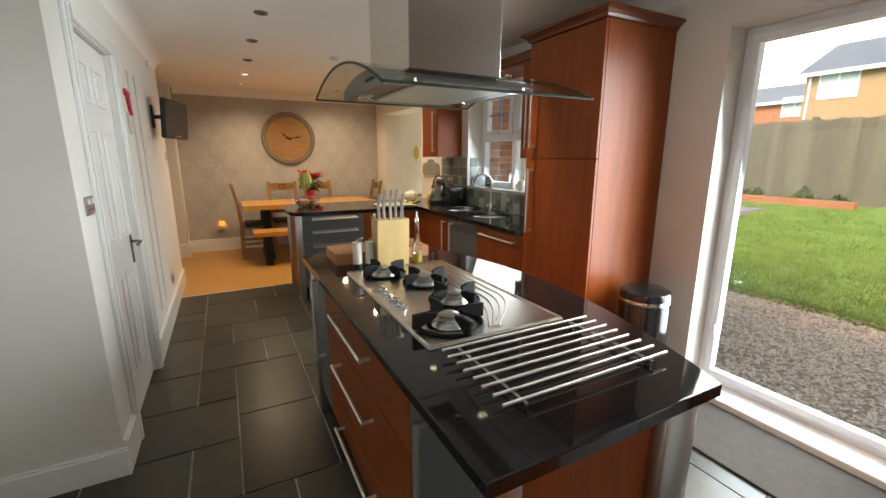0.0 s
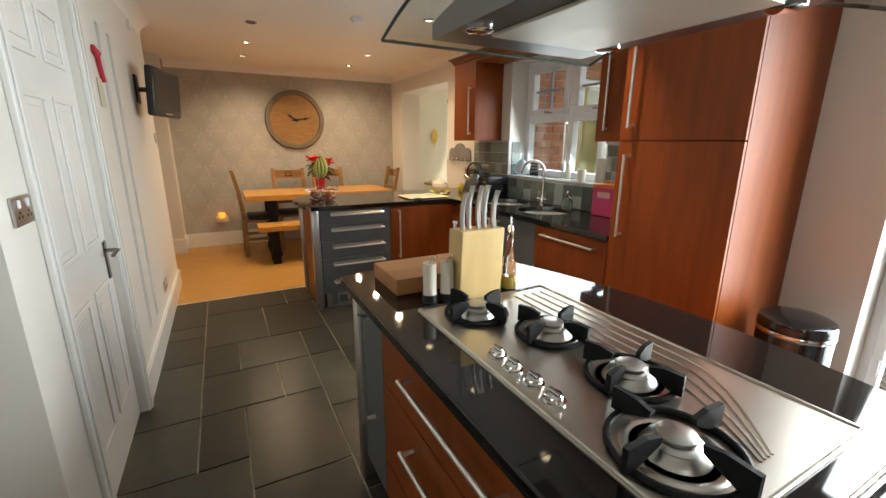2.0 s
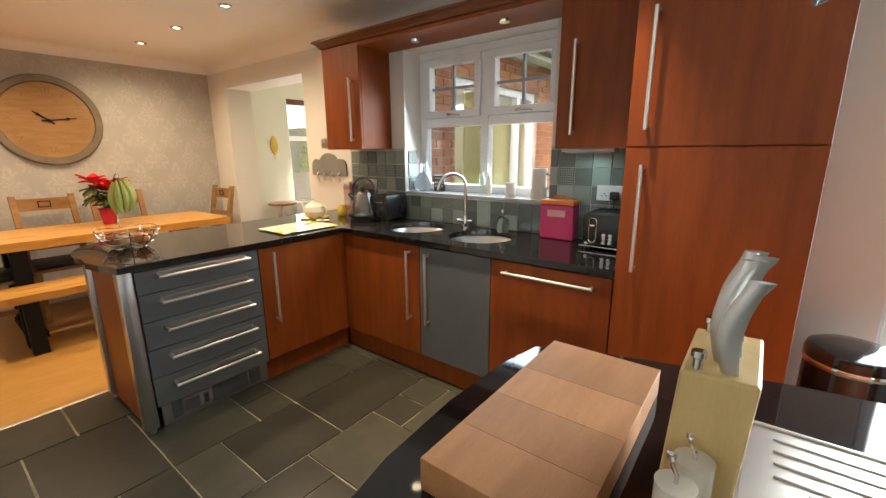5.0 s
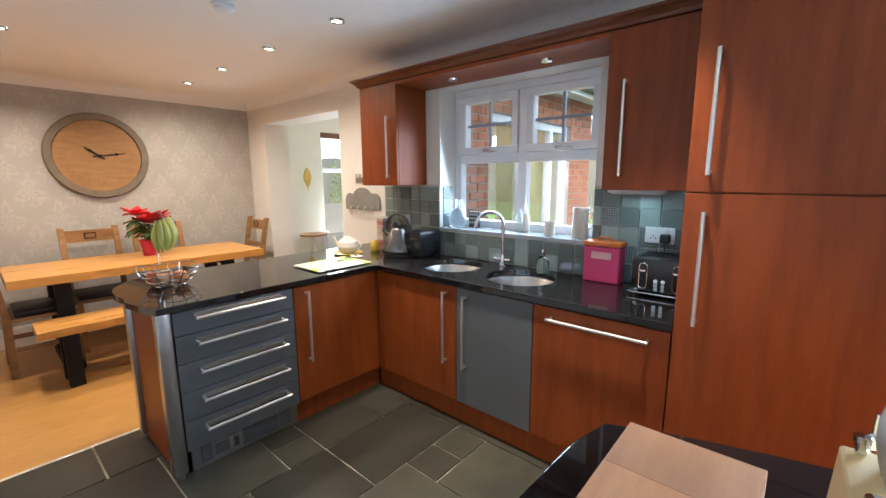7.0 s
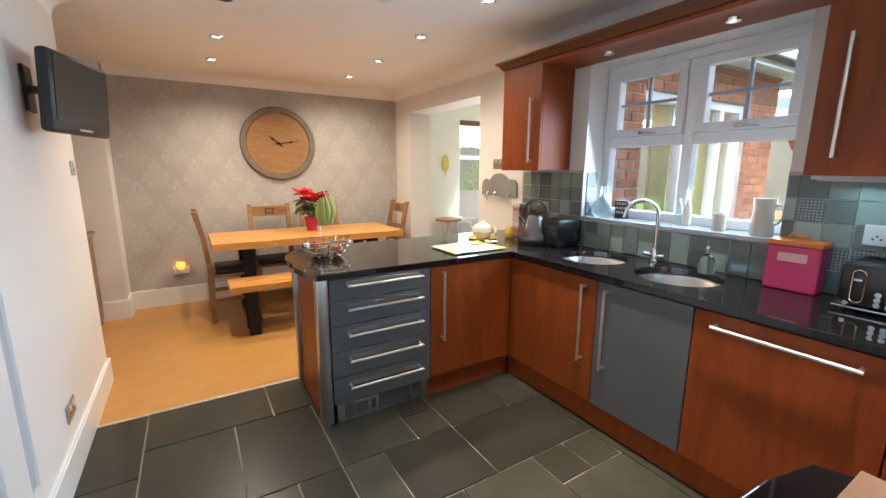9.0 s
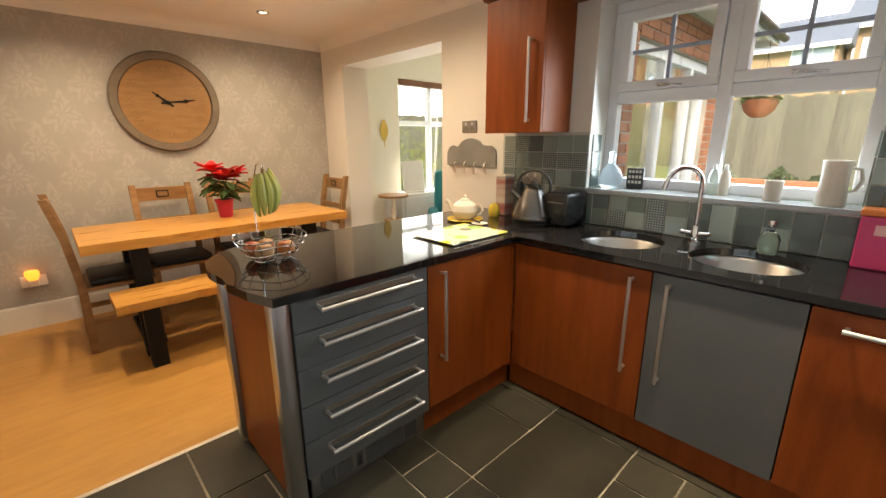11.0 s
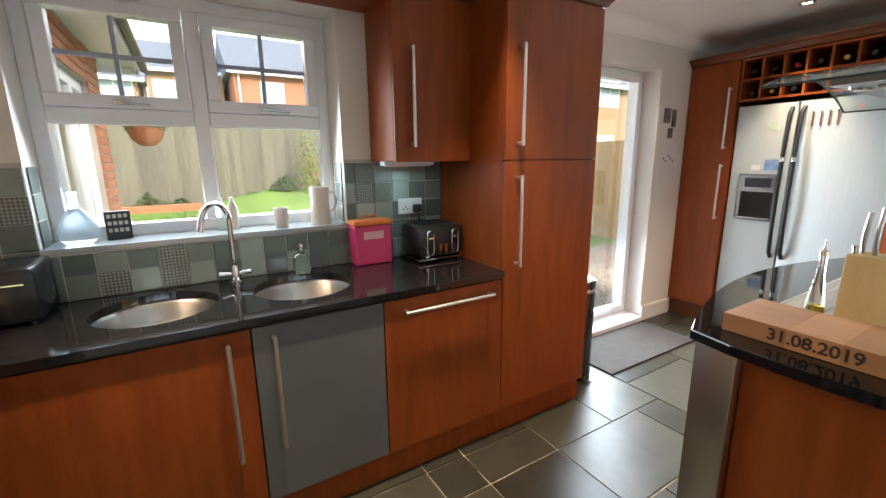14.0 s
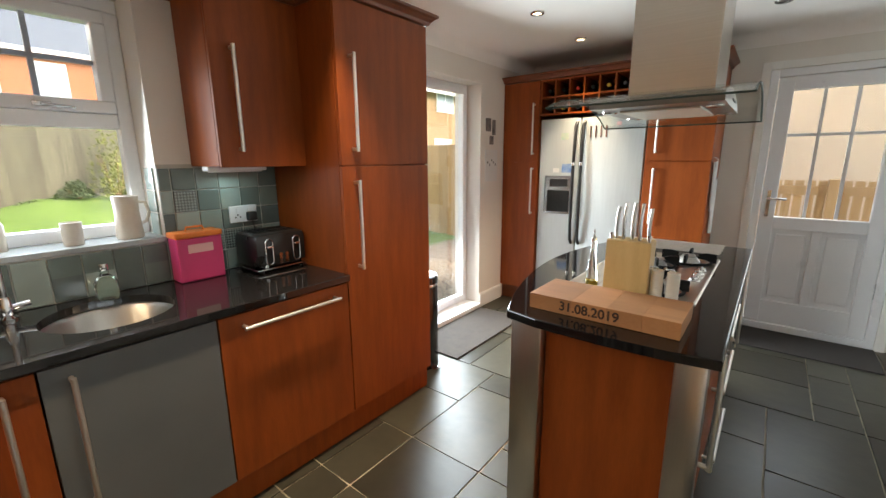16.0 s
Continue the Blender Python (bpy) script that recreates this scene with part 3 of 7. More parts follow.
# tall larder unit
tall = thing("larder_cabinet", "tall cherry-veneered larder cabinet with two doors", "cabinet")
part("body", box(B(), XF + 0.02, XE - 0.002, 2.70, 3.327, PLINTH, 2.17), M_CHERRY, tall)
for z0, z1, ha, hb in ((PLINTH + 0.008, 1.431, 0.925, 1.366), (1.437, 2.168, 1.50, 1.938)):
    d = part("door", box(B(), XF, XF + 0.0185, 2.702, 3.325, z0, z1, 0.0015), M_CHERRY, tall)
    bar_handle(d, (XF, 3.252, ha), (XF, 3.252, hb), (-0.038, 0, 0))
part("kickboard", box(B(), XF + 0.052, XE - 0.002, 2.702, 2.716, 0, PLINTH), M_CHERRY, tall)

# ---- island ----
isl = thing("island_unit", "kitchen island with cherry drawers and steel end posts", "kitchen island")
IX0, IX1, IY0, IY1 = 1.275, 1.90, 1.50, 3.24
part("body", box(B(), IX0 + 0.02, 1.895, IY0 + 0.06, IY1 - 0.06, PLINTH, H_TOP - T_TOP - 0.002), M_CHERRY_DARK, isl)
part("kickboard", box(B(), IX0 + 0.05, 1.85, IY0 + 0.09, IY1 - 0.09, 0, PLINTH), M_CHERRY, isl)
for z0, z1, zh in ((PLINTH, 0.305, 0.21), (0.308, 0.62, 0.528), (0.623, 0.866, 0.768)):
    d = part("drawer_front", box(B(), IX0, IX0 + 0.0185, 1.90, 2.94, z0 + 0.002, z1 - 0.002, 0.0015), M_CHERRY, isl)
    bar_handle(d, (IX0, 2.225, zh), (IX0, 2.70, zh), (-0.04, 0, 0), 0.008)
for y0, y1, hy in ((2.944, IY1 - 0.06, 3.05), (IY0 + 0.06, 1.896, 1.755)):
    d = part("door", box(B(), IX0, IX0 + 0.0185, y0, y1, PLINTH, 0.864, 0.0015), M_GREYDOOR, isl, "graphite grey door")
    bar_handle(d, (IX0, hy, 0.40), (IX0, hy, 0.835), (-0.042, 0, 0), 0.010)
part("end_panel", box(B(), 1.352, 1.783, IY1 - 0.058, IY1 - 0.04, 0.02, H_TOP - T_TOP - 0.002), M_CHERRY, isl, "cherry-veneered end panel")
part("end_panel", box(B(), 1.352, 1.783, IY0 + 0.04, IY0 + 0.058, 0.02, H_TOP - T_TOP - 0.002), M_CHERRY, isl, "cherry-veneered end panel")
part("back_panel", box(B(), 1.897, 1.913, IY0 + 0.06, IY1 - 0.06, 0.02, H_TOP - T_TOP - 0.002), M_CHERRY, isl)
for px, wdt in ((1.258, 0.092), (1.785, 0.128)):
    for py in (IY0, IY1 - 0.056):
        part("corner_post", box(B(), px, px + wdt, py, py + 0.056, 0.0, H_TOP - T_TOP - 0.002, 0.012), M_STEEL, isl, "brushed steel corner post", True)
right = []
for i in range(17):
    k = i / 16
    right.append((1.905 + 0.20 * math.sin(math.pi * k) ** 0.9, 1.455 + (3.285 - 1.455) * k))
outline = [(1.228, 1.452)] + right + [(1.78, 3.312), (1.56, 3.318), (1.36, 3.305), (1.228, 3.282)]
solid("island_worktop", slab(B(), outline, H_TOP - T_TOP, H_TOP, 0.005), M_GRANITE, "polished black granite island worktop with a bowed side", "worktop")

# hood over the island
hood = thing("island_hood", "brushed steel island extractor hood with curved glass canopy", "extractor hood", (1.575, 2.375, 0))
part("chimney", box(B(), -0.165, 0.165, -0.193, 0.161, 1.70, ZC - 0.002, 0.002), M_STEELH, hood, "brushed steel chimney")
CY, CH = 0.045, 0.405                            # centre and half length of the glass


def glass_z(y):
    return 1.735 - 0.524 * (y - 0.098) ** 2


def canopy(bm, hx0, hx1, t, n=24):
    rows = []
    for i in range(n + 1):
        y = CY - CH + 2 * CH * i / n
        z = glass_z(y)
        rows.append([bm.verts.new(c) for c in ((hx0, y, z), (hx1, y, z), (hx1, y, z + t), (hx0, y, z + t))])
    for a, b in zip(rows, rows[1:]):
        for k in range(4):
            j = (k + 1) % 4
            bm.faces.new((a[k], a[j], b[j], b[k]))
    bm.faces.new(rows[0])
    bm.faces.new(rows[-1][::-1])
    return bm


g = part("glass_canopy", canopy(B(), -0.31, 0.42, 0.008), M_HOODGLASS, hood, "curved clear glass canopy", True)
def hood_body(bm):
    n, y0, y1 = 20, -0.27, 0.345
    rows = []
    for i in range(n + 1):
        y = y0 + (y1 - y0) * i / n
        z = glass_z(y) - 0.003
        rows.append([bm.verts.new(c) for c in ((-0.22, y, 1.664), (0.27, y, 1.664), (0.27, y, z), (-0.22, y, z))])
    for a, b in zip(rows, rows[1:]):
        for k in range(4):
            j = (k + 1) % 4
            bm.faces.new((a[k], a[j], b[j], b[k]))
    bm.faces.new(rows[0])
    bm.faces.new(rows[-1][::-1])
    return bm


M_GLASSEDGE = mat("green_glass_edge", (0.04, 0.055, 0.045), (0.03, 0.045, 0.035), 0.45, bump=0.0, spec=0.2)
for ex in (-0.311, 0.421):
    arc = [(ex, y, glass_z(y) + 0.004) for y in [CY - CH + 2 * CH * i / 24 for i in range(25)]]
    part("glass_edge", pipe(B(), arc, 0.0042, 6), M_GLASSEDGE, g, "dark green glass edge", True)
for ey in (CY - CH - 0.001, CY + CH + 0.001):
    part("glass_edge", tube(B(), (-0.311, ey, glass_z(ey) + 0.004), (0.421, ey, glass_z(ey) + 0.004), 0.0042, seg=6), M_GLASSEDGE, g, "dark green glass edge", True)
M_HOODBODY = mat("smoked_hood_steel", (0.22, 0.21, 0.20), (0.19, 0.18, 0.17), 0.33, metal=1.0, scale=6, stretch=(0.5, 40, 40), bump=0.0)
part("body", hood_body(B()), M_HOODBODY, hood, "brushed steel hood body", True)
M_FILTER = mat("pale_filter_mesh", (0.62, 0.58, 0.48), (0.55, 0.51, 0.42), 0.35, metal=0.6, bump=0.3, bscale=400)
part("filter", box(B(), -0.13, 0.18, -0.22, 0.22, 1.655, 1.6635, 0.002), M_FILTER, hood, "pale metal grease filter")
for lx, ly in ((-0.175, -0.2), (-0.175, 0.2), (0.225, -0.2), (0.225, 0.2)):
    part("lamp", lathe(B(), [(0.0, -0.004), (0.026, -0.004), (0.032, 0.0), (0.032, 0.006)], 20, (lx, ly, 1.659)), M_CHROME, hood, smooth=True)
for i in range(5):
    part("button", box(B(), -0.2225, -0.2195, -0.08 + i * 0.03, -0.06 + i * 0.03, 1.69, 1.70), M_BLACKPLASTIC, hood)

# ---- windows and outer doors ----
M_LEAD = mat("grey_glazing_bar", (0.36, 0.40, 0.50), (0.32, 0.36, 0.45), 0.4, bump=0.0)
M_SILL = mat("grey_glazed_sill", (0.42, 0.44, 0.45), (0.34, 0.36, 0.37), 0.16, scale=5, bump=0.04)
M_SOIL = mat("terracotta", (0.42, 0.18, 0.09), (0.36, 0.15, 0.07), 0.7)


def frame_yz(bm, x0, x1, y0, y1, z0, z1, w, bevel=0.006):
    """A rectangular frame in a wall that runs along y."""
    box(bm, x0, x1, y0, y1, z0, z0 + w, bevel)
    box(bm, x0, x1, y0, y1, z1 - w, z1, bevel)
    box(bm, x0, x1, y0, y0 + w, z0 + w, z1 - w, bevel)
    box(bm, x0, x1, y1 - w, y1, z0 + w, z1 - w, bevel)
    return bm


win = tagged(new("window_1"), "white double casement kitchen window with glazing bars", "window", kind="structure")
wy0, wy1, wz0, wz1 = WIN
ym, zt = 4.497, 1.637
bm = frame_yz(B(), 3.555, 3.625, wy0, wy1, wz0 + 0.012, wz1, 0.055)
box(bm, 3.557, 3.623, ym - 0.032, ym + 0.032, wz0 + 0.067, wz1 - 0.055, 0.005)
for a, b in ((wy0 + 0.055, ym - 0.032), (ym + 0.032, wy1 - 0.055)):
    box(bm, 3.557, 3.623, a, b, zt - 0.032, zt + 0.032, 0.005)
part("window_frame", bm, M_UPVC, win)
for a, b in ((wy0 + 0.057, ym - 0.034), (ym + 0.034, wy1 - 0.057)):
    sash = part("sash", frame_yz(B(), 3.54, 3.61, a, b, zt + 0.034, wz1 - 0.057, 0.052), M_UPVC, win)
    p = part("pane", box(B(), 3.58, 3.588, a + 0.05, b - 0.05, zt + 0.084, wz1 - 0.107), M_PANE, sash)
    p.visible_shadow = False
    bm = B()
    c, zc2 = (a + b) / 2, (zt + 0.084 + wz1 - 0.107) / 2
    box(bm, 3.574, 3.594, c - 0.009, c + 0.009, zt + 0.084, wz1 - 0.107)
    box(bm, 3.5745, 3.5935, a + 0.05, b - 0.05, zc2 - 0.009, zc2 + 0.009)
    part("glazing_bar", bm, M_LEAD, sash)
    bm = B()
    box(bm, 3.527, 3.54, c - 0.03, c + 0.03, zt + 0.046, zt + 0.066, 0.003)
    pipe(bm, [(3.53, c, zt + 0.056), (3.515, c, zt + 0.056), (3.51, c - 0.03, zt + 0.05), (3.512, c - 0.10, zt + 0.046)], 0.006)
    part("catch", bm, M_CHROME, sash, "chrome window catch", True)
    p = part("pane", box(B(), 3.585, 3.593, a - 0.001, b + 0.001, wz0 + 0.068, zt - 0.033), M_PANE, win)
    p.visible_shadow = False
bm = B()
box(bm, XE - 0.012, 3.554, wy0 + 0.001, wy1 - 0.001, wz0 - 0.012, wz0 + 0.012, 0.003)
part("window_sill", bm, M_SILL, win, "pale glazed tiled sill")

pat = tagged(new("door_patio"), "white framed full-height glazed patio door", "patio door", kind="structure")
bm = frame_yz(B(), 3.52, 3.58, PAT[0], PAT[1], 0.05, PAT[3], 0.04)
part("door_frame", bm, M_UPVC, pat)
bm = frame_yz(B(), 3.505, 3.565, PAT[0] + 0.039, PAT[1] - 0.039, 0.089, PAT[3] - 0.039, 0.042)
part("door_leaf", bm, M_UPVC, pat)
p = part("pane", box(B(), 3.532, 3.54, PAT[0] + 0.078, PAT[1] - 0.078, 0.128, PAT[3] - 0.078), M_PANE, pat)
p.visible_shadow = False
part("threshold", box(B(), XE - 0.03, XO + 0.05, PAT[0], PAT[1], -0.003, 0.05, 0.008), M_UPVC, pat, "white threshold sill")
for zz in (0.35, 1.85):
    part("hinge", box(B(), 3.495, 3.505, PAT[1] - 0.075, PAT[1] - 0.05, zz, zz + 0.09, 0.003), M_UPVC, pat)

bd = tagged(new("door_back"), "white half-glazed back door with glazing bars and lower panels", "door", kind="structure")
bd.matrix_basis = pose(0.42, YS - 0.10, 0)
W = 0.88
bm = B()
for a, b, c, e in ((0, 0.055, 0.0, 2.13), (W - 0.055, W, 0.0, 2.13), (0.055, W - 0.055, 2.075, 2.13), (0.055, W - 0.055, 0.0, 0.06)):
    box(bm, a, b, 0.0, 0.10, c, e, 0.005)
part("door_frame", bm, M_UPVC, bd)
bm = B()
a0, a1 = 0.058, W - 0.058
for a, b, c, e in ((a0, a0 + 0.10, 0.065, 2.07), (a1 - 0.10, a1, 0.065, 2.07), (a0 + 0.10, a1 - 0.10, 1.97, 2.07), (a0 + 0.10, a1 - 0.10, 0.88, 0.98), (a0 + 0.10, a1 - 0.10, 0.065, 0.26)):
    box(bm, a, b, 0.03, 0.085, c, e, 0.004)
part("door_leaf", bm, M_UPVC, bd)
mid = W / 2
for a, b in ((a0 + 0.10, mid - 0.03), (mid + 0.03, a1 - 0.10)):
    bm = B()
    box(bm, a, b, 0.045, 0.062, 0.26, 0.88)
    box(bm, a + 0.03, b - 0.03, 0.062, 0.074, 0.30, 0.84, 0.008)
    part("lower_panel", bm, M_UPVC, bd)
part("muntin", box(B(), mid - 0.03, mid + 0.03, 0.032, 0.083, 0.26, 0.88, 0.004), M_UPVC, bd)
p = part("pane", box(B(), a0 + 0.10, a1 - 0.10, 0.05, 0.058, 0.98, 1.97), M_PANE, bd)
p.visible_shadow = False
bm = B()
gw = a1 - a0 - 0.20
for k in (1, 2):
    x = a0 + 0.10 + gw * k / 3
    box(bm, x - 0.011, x + 0.011, 0.044, 0.064, 0.98, 1.97)
box(bm, a0 + 0.10, a1 - 0.10, 0.0445, 0.0635, 1.62, 1.642)
part("glazing_bar", bm, M_UPVC, bd)
h = part("door_handle", box(B(), a1 - 0.062, a1 - 0.032, 0.085, 0.095, 0.98, 1.20, 0.004), M_CHROME, bd, "chrome lever handle on a plate")
part("lever", pipe(B(), [(a1 - 0.047, 0.095, 1.13), (a1 - 0.047, 0.135, 1.13), (a1 - 0.06, 0.142, 1.13), (a1 - 0.16, 0.14, 1.128)], 0.009), M_CHROME, h, smooth=True)
bm = B()
for a, b, c, e in ((-0.06, 0.0, 0, 2.19), (W, W + 0.06, 0, 2.19), (0.0, W, 2.131, 2.19)):
    box(bm, a, b, 0.1005, 0.116, c, e, 0.004)
part("architrave", bm, M_GLOSSWHITE, bd)
M_MAT = mat("dark_coir_mat", (0.035, 0.028, 0.024), (0.022, 0.018, 0.015), 0.95, scale=30, bump=0.9, bscale=350)
M_MATB = mat("brown_coir_mat", (0.045, 0.035, 0.028), (0.028, 0.022, 0.018), 0.95, scale=20, bump=0.9, bscale=350)
solid("door_mat", box(B(), 0.42, 1.30, 0.26, 0.72, 0.004, 0.016, 0.004), M_MAT, "dark coir mat lying before the back door", "door mat")
solid("door_mat", box(B(), 2.86, 3.33, 1.27, 2.30, 0.004, 0.016, 0.004), M_MATB, "brown coir mat lying before the patio door", "door mat")

# ---- ceiling fittings ----
M_DARKLAMP = mat("unlit_lamp_glass", (0.10, 0.09, 0.085), (0.08, 0.07, 0.07), 0.2, bump=0.0)
M_PEWTER = mat("dark_pewter", (0.20, 0.185, 0.17), (0.16, 0.15, 0.14), 0.4, metal=1.0, bump=0.0)
for lit, spots in ((True, SPOTS_LIT), (False, SPOTS_DARK)):
    for sx, sy in spots:
        s = thing("ceiling_downlight", "recessed ceiling downlight, lit warm" if lit else "recessed ceiling downlight, unlit", "downlight", (sx, sy, ZC), group="ceiling downlights")
        part("trim_ring", lathe(B(), [(0.030, -0.002), (0.032, -0.010), (0.045, -0.008), (0.048, 0.0), (0.030, 0.0)], 28), M_CHROME if lit else M_PEWTER, s, smooth=True)
        part("lamp", lathe(B(), [(0.0, -0.004), (0.028, -0.003), (0.029, -0.001)], 24), M_LAMP if lit else M_DARKLAMP, s)
al = thing("smoke_alarm", "round white ceiling smoke alarm", "smoke alarm", (2.0, 5.42, ZC))
part("base", lathe(B(), [(0.058, -0.012), (0.062, -0.008), (0.062, 0.0)], 32), M_UPVC, al, smooth=True)
part("cover", lathe(B(), [(0.0, -0.035), (0.03, -0.034), (0.045, -0.028), (0.05, -0.012)], 32), M_UPVC, al, smooth=True)

# ---- splashback tiles ----
M_TILE = mat("sage_glazed_tile", (0.20, 0.245, 0.225), (0.13, 0.165, 0.155), 0.14, scale=9, bump=0.05, bscale=30, rand=0.3)
tn, tl = M_TILE.node_tree.nodes, M_TILE.node_tree.links
oi = tn.new("ShaderNodeObjectInfo")
rp = tn.new("ShaderNodeValToRGB")
rp.color_ramp.interpolation = "CONSTANT"
for k, (pos, col) in enumerate(((0.0, (0.13, 0.165, 0.15)), (0.28, (0.25, 0.30, 0.27)), (0.5, (0.08, 0.095, 0.09)), (0.7, (0.32, 0.38, 0.35)), (0.86, (0.17, 0.19, 0.165)))):
    e = rp.color_ramp.elements[k] if k < 2 else rp.color_ramp.elements.new(pos)
    e.position, e.color = pos, (*col, 1)
tl.new(oi.outputs["Random"], rp.inputs["Fac"])
br = tn.new("ShaderNodeMix")
br.data_type = "RGBA"
br.inputs["Factor"].default_value = 0.75
old = tn["Principled BSDF"].inputs["Base Color"].links[0].from_socket
tl.new(old, br.inputs["A"])
tl.new(rp.outputs["Color"], br.inputs["B"])
tl.new(br.outputs["Result"], tn["Principled BSDF"].inputs["Base Color"])
M_TILEPAT = mat("diamond_patterned_tile", (0.30, 0.34, 0.32), (0.05, 0.055, 0.055), 0.2, scale=9, bump=0.0)
pn, plk = M_TILEPAT.node_tree.nodes, M_TILEPAT.node_tree.links
ck = pn.new("ShaderNodeTexChecker")
ck.inputs["Scale"].default_value = 105.0
ck.inputs["Color1"].default_value, ck.inputs["Color2"].default_value = (0.28, 0.32, 0.30, 1), (0.08, 0.09, 0.088, 1)
g2 = pn.new("ShaderNodeNewGeometry")
mp2 = pn.new("ShaderNodeMapping")
mp2.inputs["Rotation"].default_value = (radians(45), 0, 0)
plk.new(g2.outputs["Position"], mp2.inputs["Vector"])
plk.new(mp2.outputs[0], ck.inputs["Vector"])
plk.new(ck.outputs["Color"], pn["Principled BSDF"].inputs["Base Color"])

splash = tagged(new("wall_splashback"), "sage and slate square glazed tile splashback", "tiled splashback", kind="structure")
M_TGROUT = mat("pale_tile_grout", (0.50, 0.50, 0.46), (0.42, 0.42, 0.38), 0.8)
TS = 0.104
areas = [(3.329, 3.90, 0.911, 1.447), (3.90, 5.095, 0.911, 1.094), (5.095, 5.735, 0.911, 1.447)]
bed = B()
for a, b, c, d in areas:
    box(bed, XE - 0.005, XE - 0.0005, a + 0.0005, b - 0.0005, c, d)
part("grout", bed, M_TGROUT, splash)
rng = random.Random(5)
tile_cache = {}
for a, b, c, d in areas:
    y = a
    while y < b - 0.02:
        z = c if d - c > 0.3 else c - 0.01
        while z < d - 0.02:
            w, h = min(TS, b - y) - 0.005, min(TS, d - z) - 0.005
            zz = max(z, c)
            h = min(h, d - zz - 0.002)
            pat_tile = rng.random() < 0.15
            key = (round(w, 3), round(h, 3), pat_tile)
            if key not in tile_cache:
                tile_cache[key] = mesh_of("tile", box(B(), -0.006, 0.0, 0, w, 0, h, 0.0018), M_TILEPAT if pat_tile else M_TILE)
            t_ob = new("tile", tile_cache[key])
            t_ob.parent = splash
            t_ob.location = (XE - 0.0052, y + 0.0025, zz + 0.0025)
            z += TS
        y += TS
# tiles on the window reveal
for z in (1.125, 1.229, 1.333):
    for yy, side in ((5.0935, -1), (3.9015, 1)):
        for k in range(1):
            me = mesh_of("tile", box(B(), 0, 0.10, -0.006, 0.0, 0, 0.099, 0.0015), M_TILE)
            t_ob = new("tile", me)
            t_ob.parent = splash
            t_ob.location = (XE + 0.03, yy + (0.0 if side < 0 else 0.006), z)

# ---- fittings on the walls ----
def socket_plate(at, rz, label, w=0.146, h=0.086, steel=True, rockers=2):
    s = thing("wall_socket", label, "socket", at, rz)
    part("plate", box(B(), -w / 2, w / 2, 0, 0.008, -h / 2, h / 2, 0.003), M_STEEL if steel else M_UPVC, s)
    for k in range(rockers):
        x = (k - (rockers - 1) / 2) * 0.06
        part("rocker", box(B(), x - 0.008, x + 0.008, 0.008, 0.012, 0.008, 0.03, 0.001), M_UPVC, s)
        bm = B()
        for dx, dz in ((-0.012, -0.016), (0.012, -0.016), (0, -0.004)):
            box(bm, x + dx - 0.003, x + dx + 0.003, 0.008, 0.009, dz - 0.004, dz + 0.004)
        part("pin_slots", bm, M_BLACKPLASTIC, s)
    return s


socket_plate((XE - 0.001, 6.06, 1.50), 90, "brushed steel double wall socket beside the opening")
socket_plate((XE - 0.012, 3.535, 1.19), 90, "white double socket on the tiled splashback", steel=False)
pg = thing("power_plug", "black moulded plug in the splashback socket", "plug", (XE - 0.024, 3.503, 1.18))
part("body", box(B(), -0.034, 0.0, -0.024, 0.024, -0.026, 0.02, 0.008), M_BLACKPLASTIC, pg, smooth=True)
part("flex", pipe(B(), [(-0.02, 0, -0.026), (-0.03, -0.005, -0.07), (-0.02, -0.01, -0.13), (-0.012, -0.01, -0.20), (-0.012, -0.01, -0.264)], 0.004, 8), M_BLACKPLASTIC, pg, "black flex", True)
socket_plate((XE - 0.012, 5.48, 1.16), 90, "brushed steel double socket behind the kettle")
socket_plate((XW + 0.001, 5.53, 0.31), -90, "brushed steel double socket low on the white wall")
socket_plate((XW + 0.001, 6.38, 1.447), -90, "brushed steel light switch on the white wall", 0.086, 0.086, True, 1)
socket_plate((XW + 0.001, 3.262, 1.235), -90, "steel light switch beside the door", 0.13, 0.08, True, 2)
part("sensor_box", box(B(), 0, 0.02, -0.04, 0.04, -0.03, 0.03, 0.004), M_UPVC, thing("wall_sensor", "small white sensor box high on the wall", "sensor", (XW, 5.86, 2.27)))

# cloud-shaped hook rack
M_CLOUD = mat("grey_painted_board", (0.25, 0.24, 0.22), (0.2, 0.19, 0.175), 0.6)
cl = thing("cloud_key_rack", "grey cloud-shaped key rack with hooks on the wall", "key rack", (XE - 0.001, 6.04, 1.215))
cl.scale = (1.0, 1.55, 1.5)
pts = [(0.16, 0.0), (0.16, 0.05)] + [(0.115 + 0.045 * math.cos(radians(a)), 0.055 + 0.045 * math.sin(radians(a))) for a in range(10, 100, 20)]
pts += [(0.0 + 0.085 * math.cos(radians(a)), 0.075 + 0.06 * math.sin(radians(a))) for a in range(15, 170, 20)]
pts += [(-0.115 + 0.045 * math.cos(radians(a)), 0.055 + 0.045 * math.sin(radians(a))) for a in range(80, 180, 20)] + [(-0.16, 0.0)]
bm = slab(B(), pts, 0, 0.014, 0.002)
bmesh.ops.transform(bm, matrix=Matrix(((0, 0, -1, 0), (1, 0, 0, 0), (0, 1, 0, 0), (0, 0, 0, 1))), verts=bm.verts)
part("board", bm, M_CLOUD, cl)
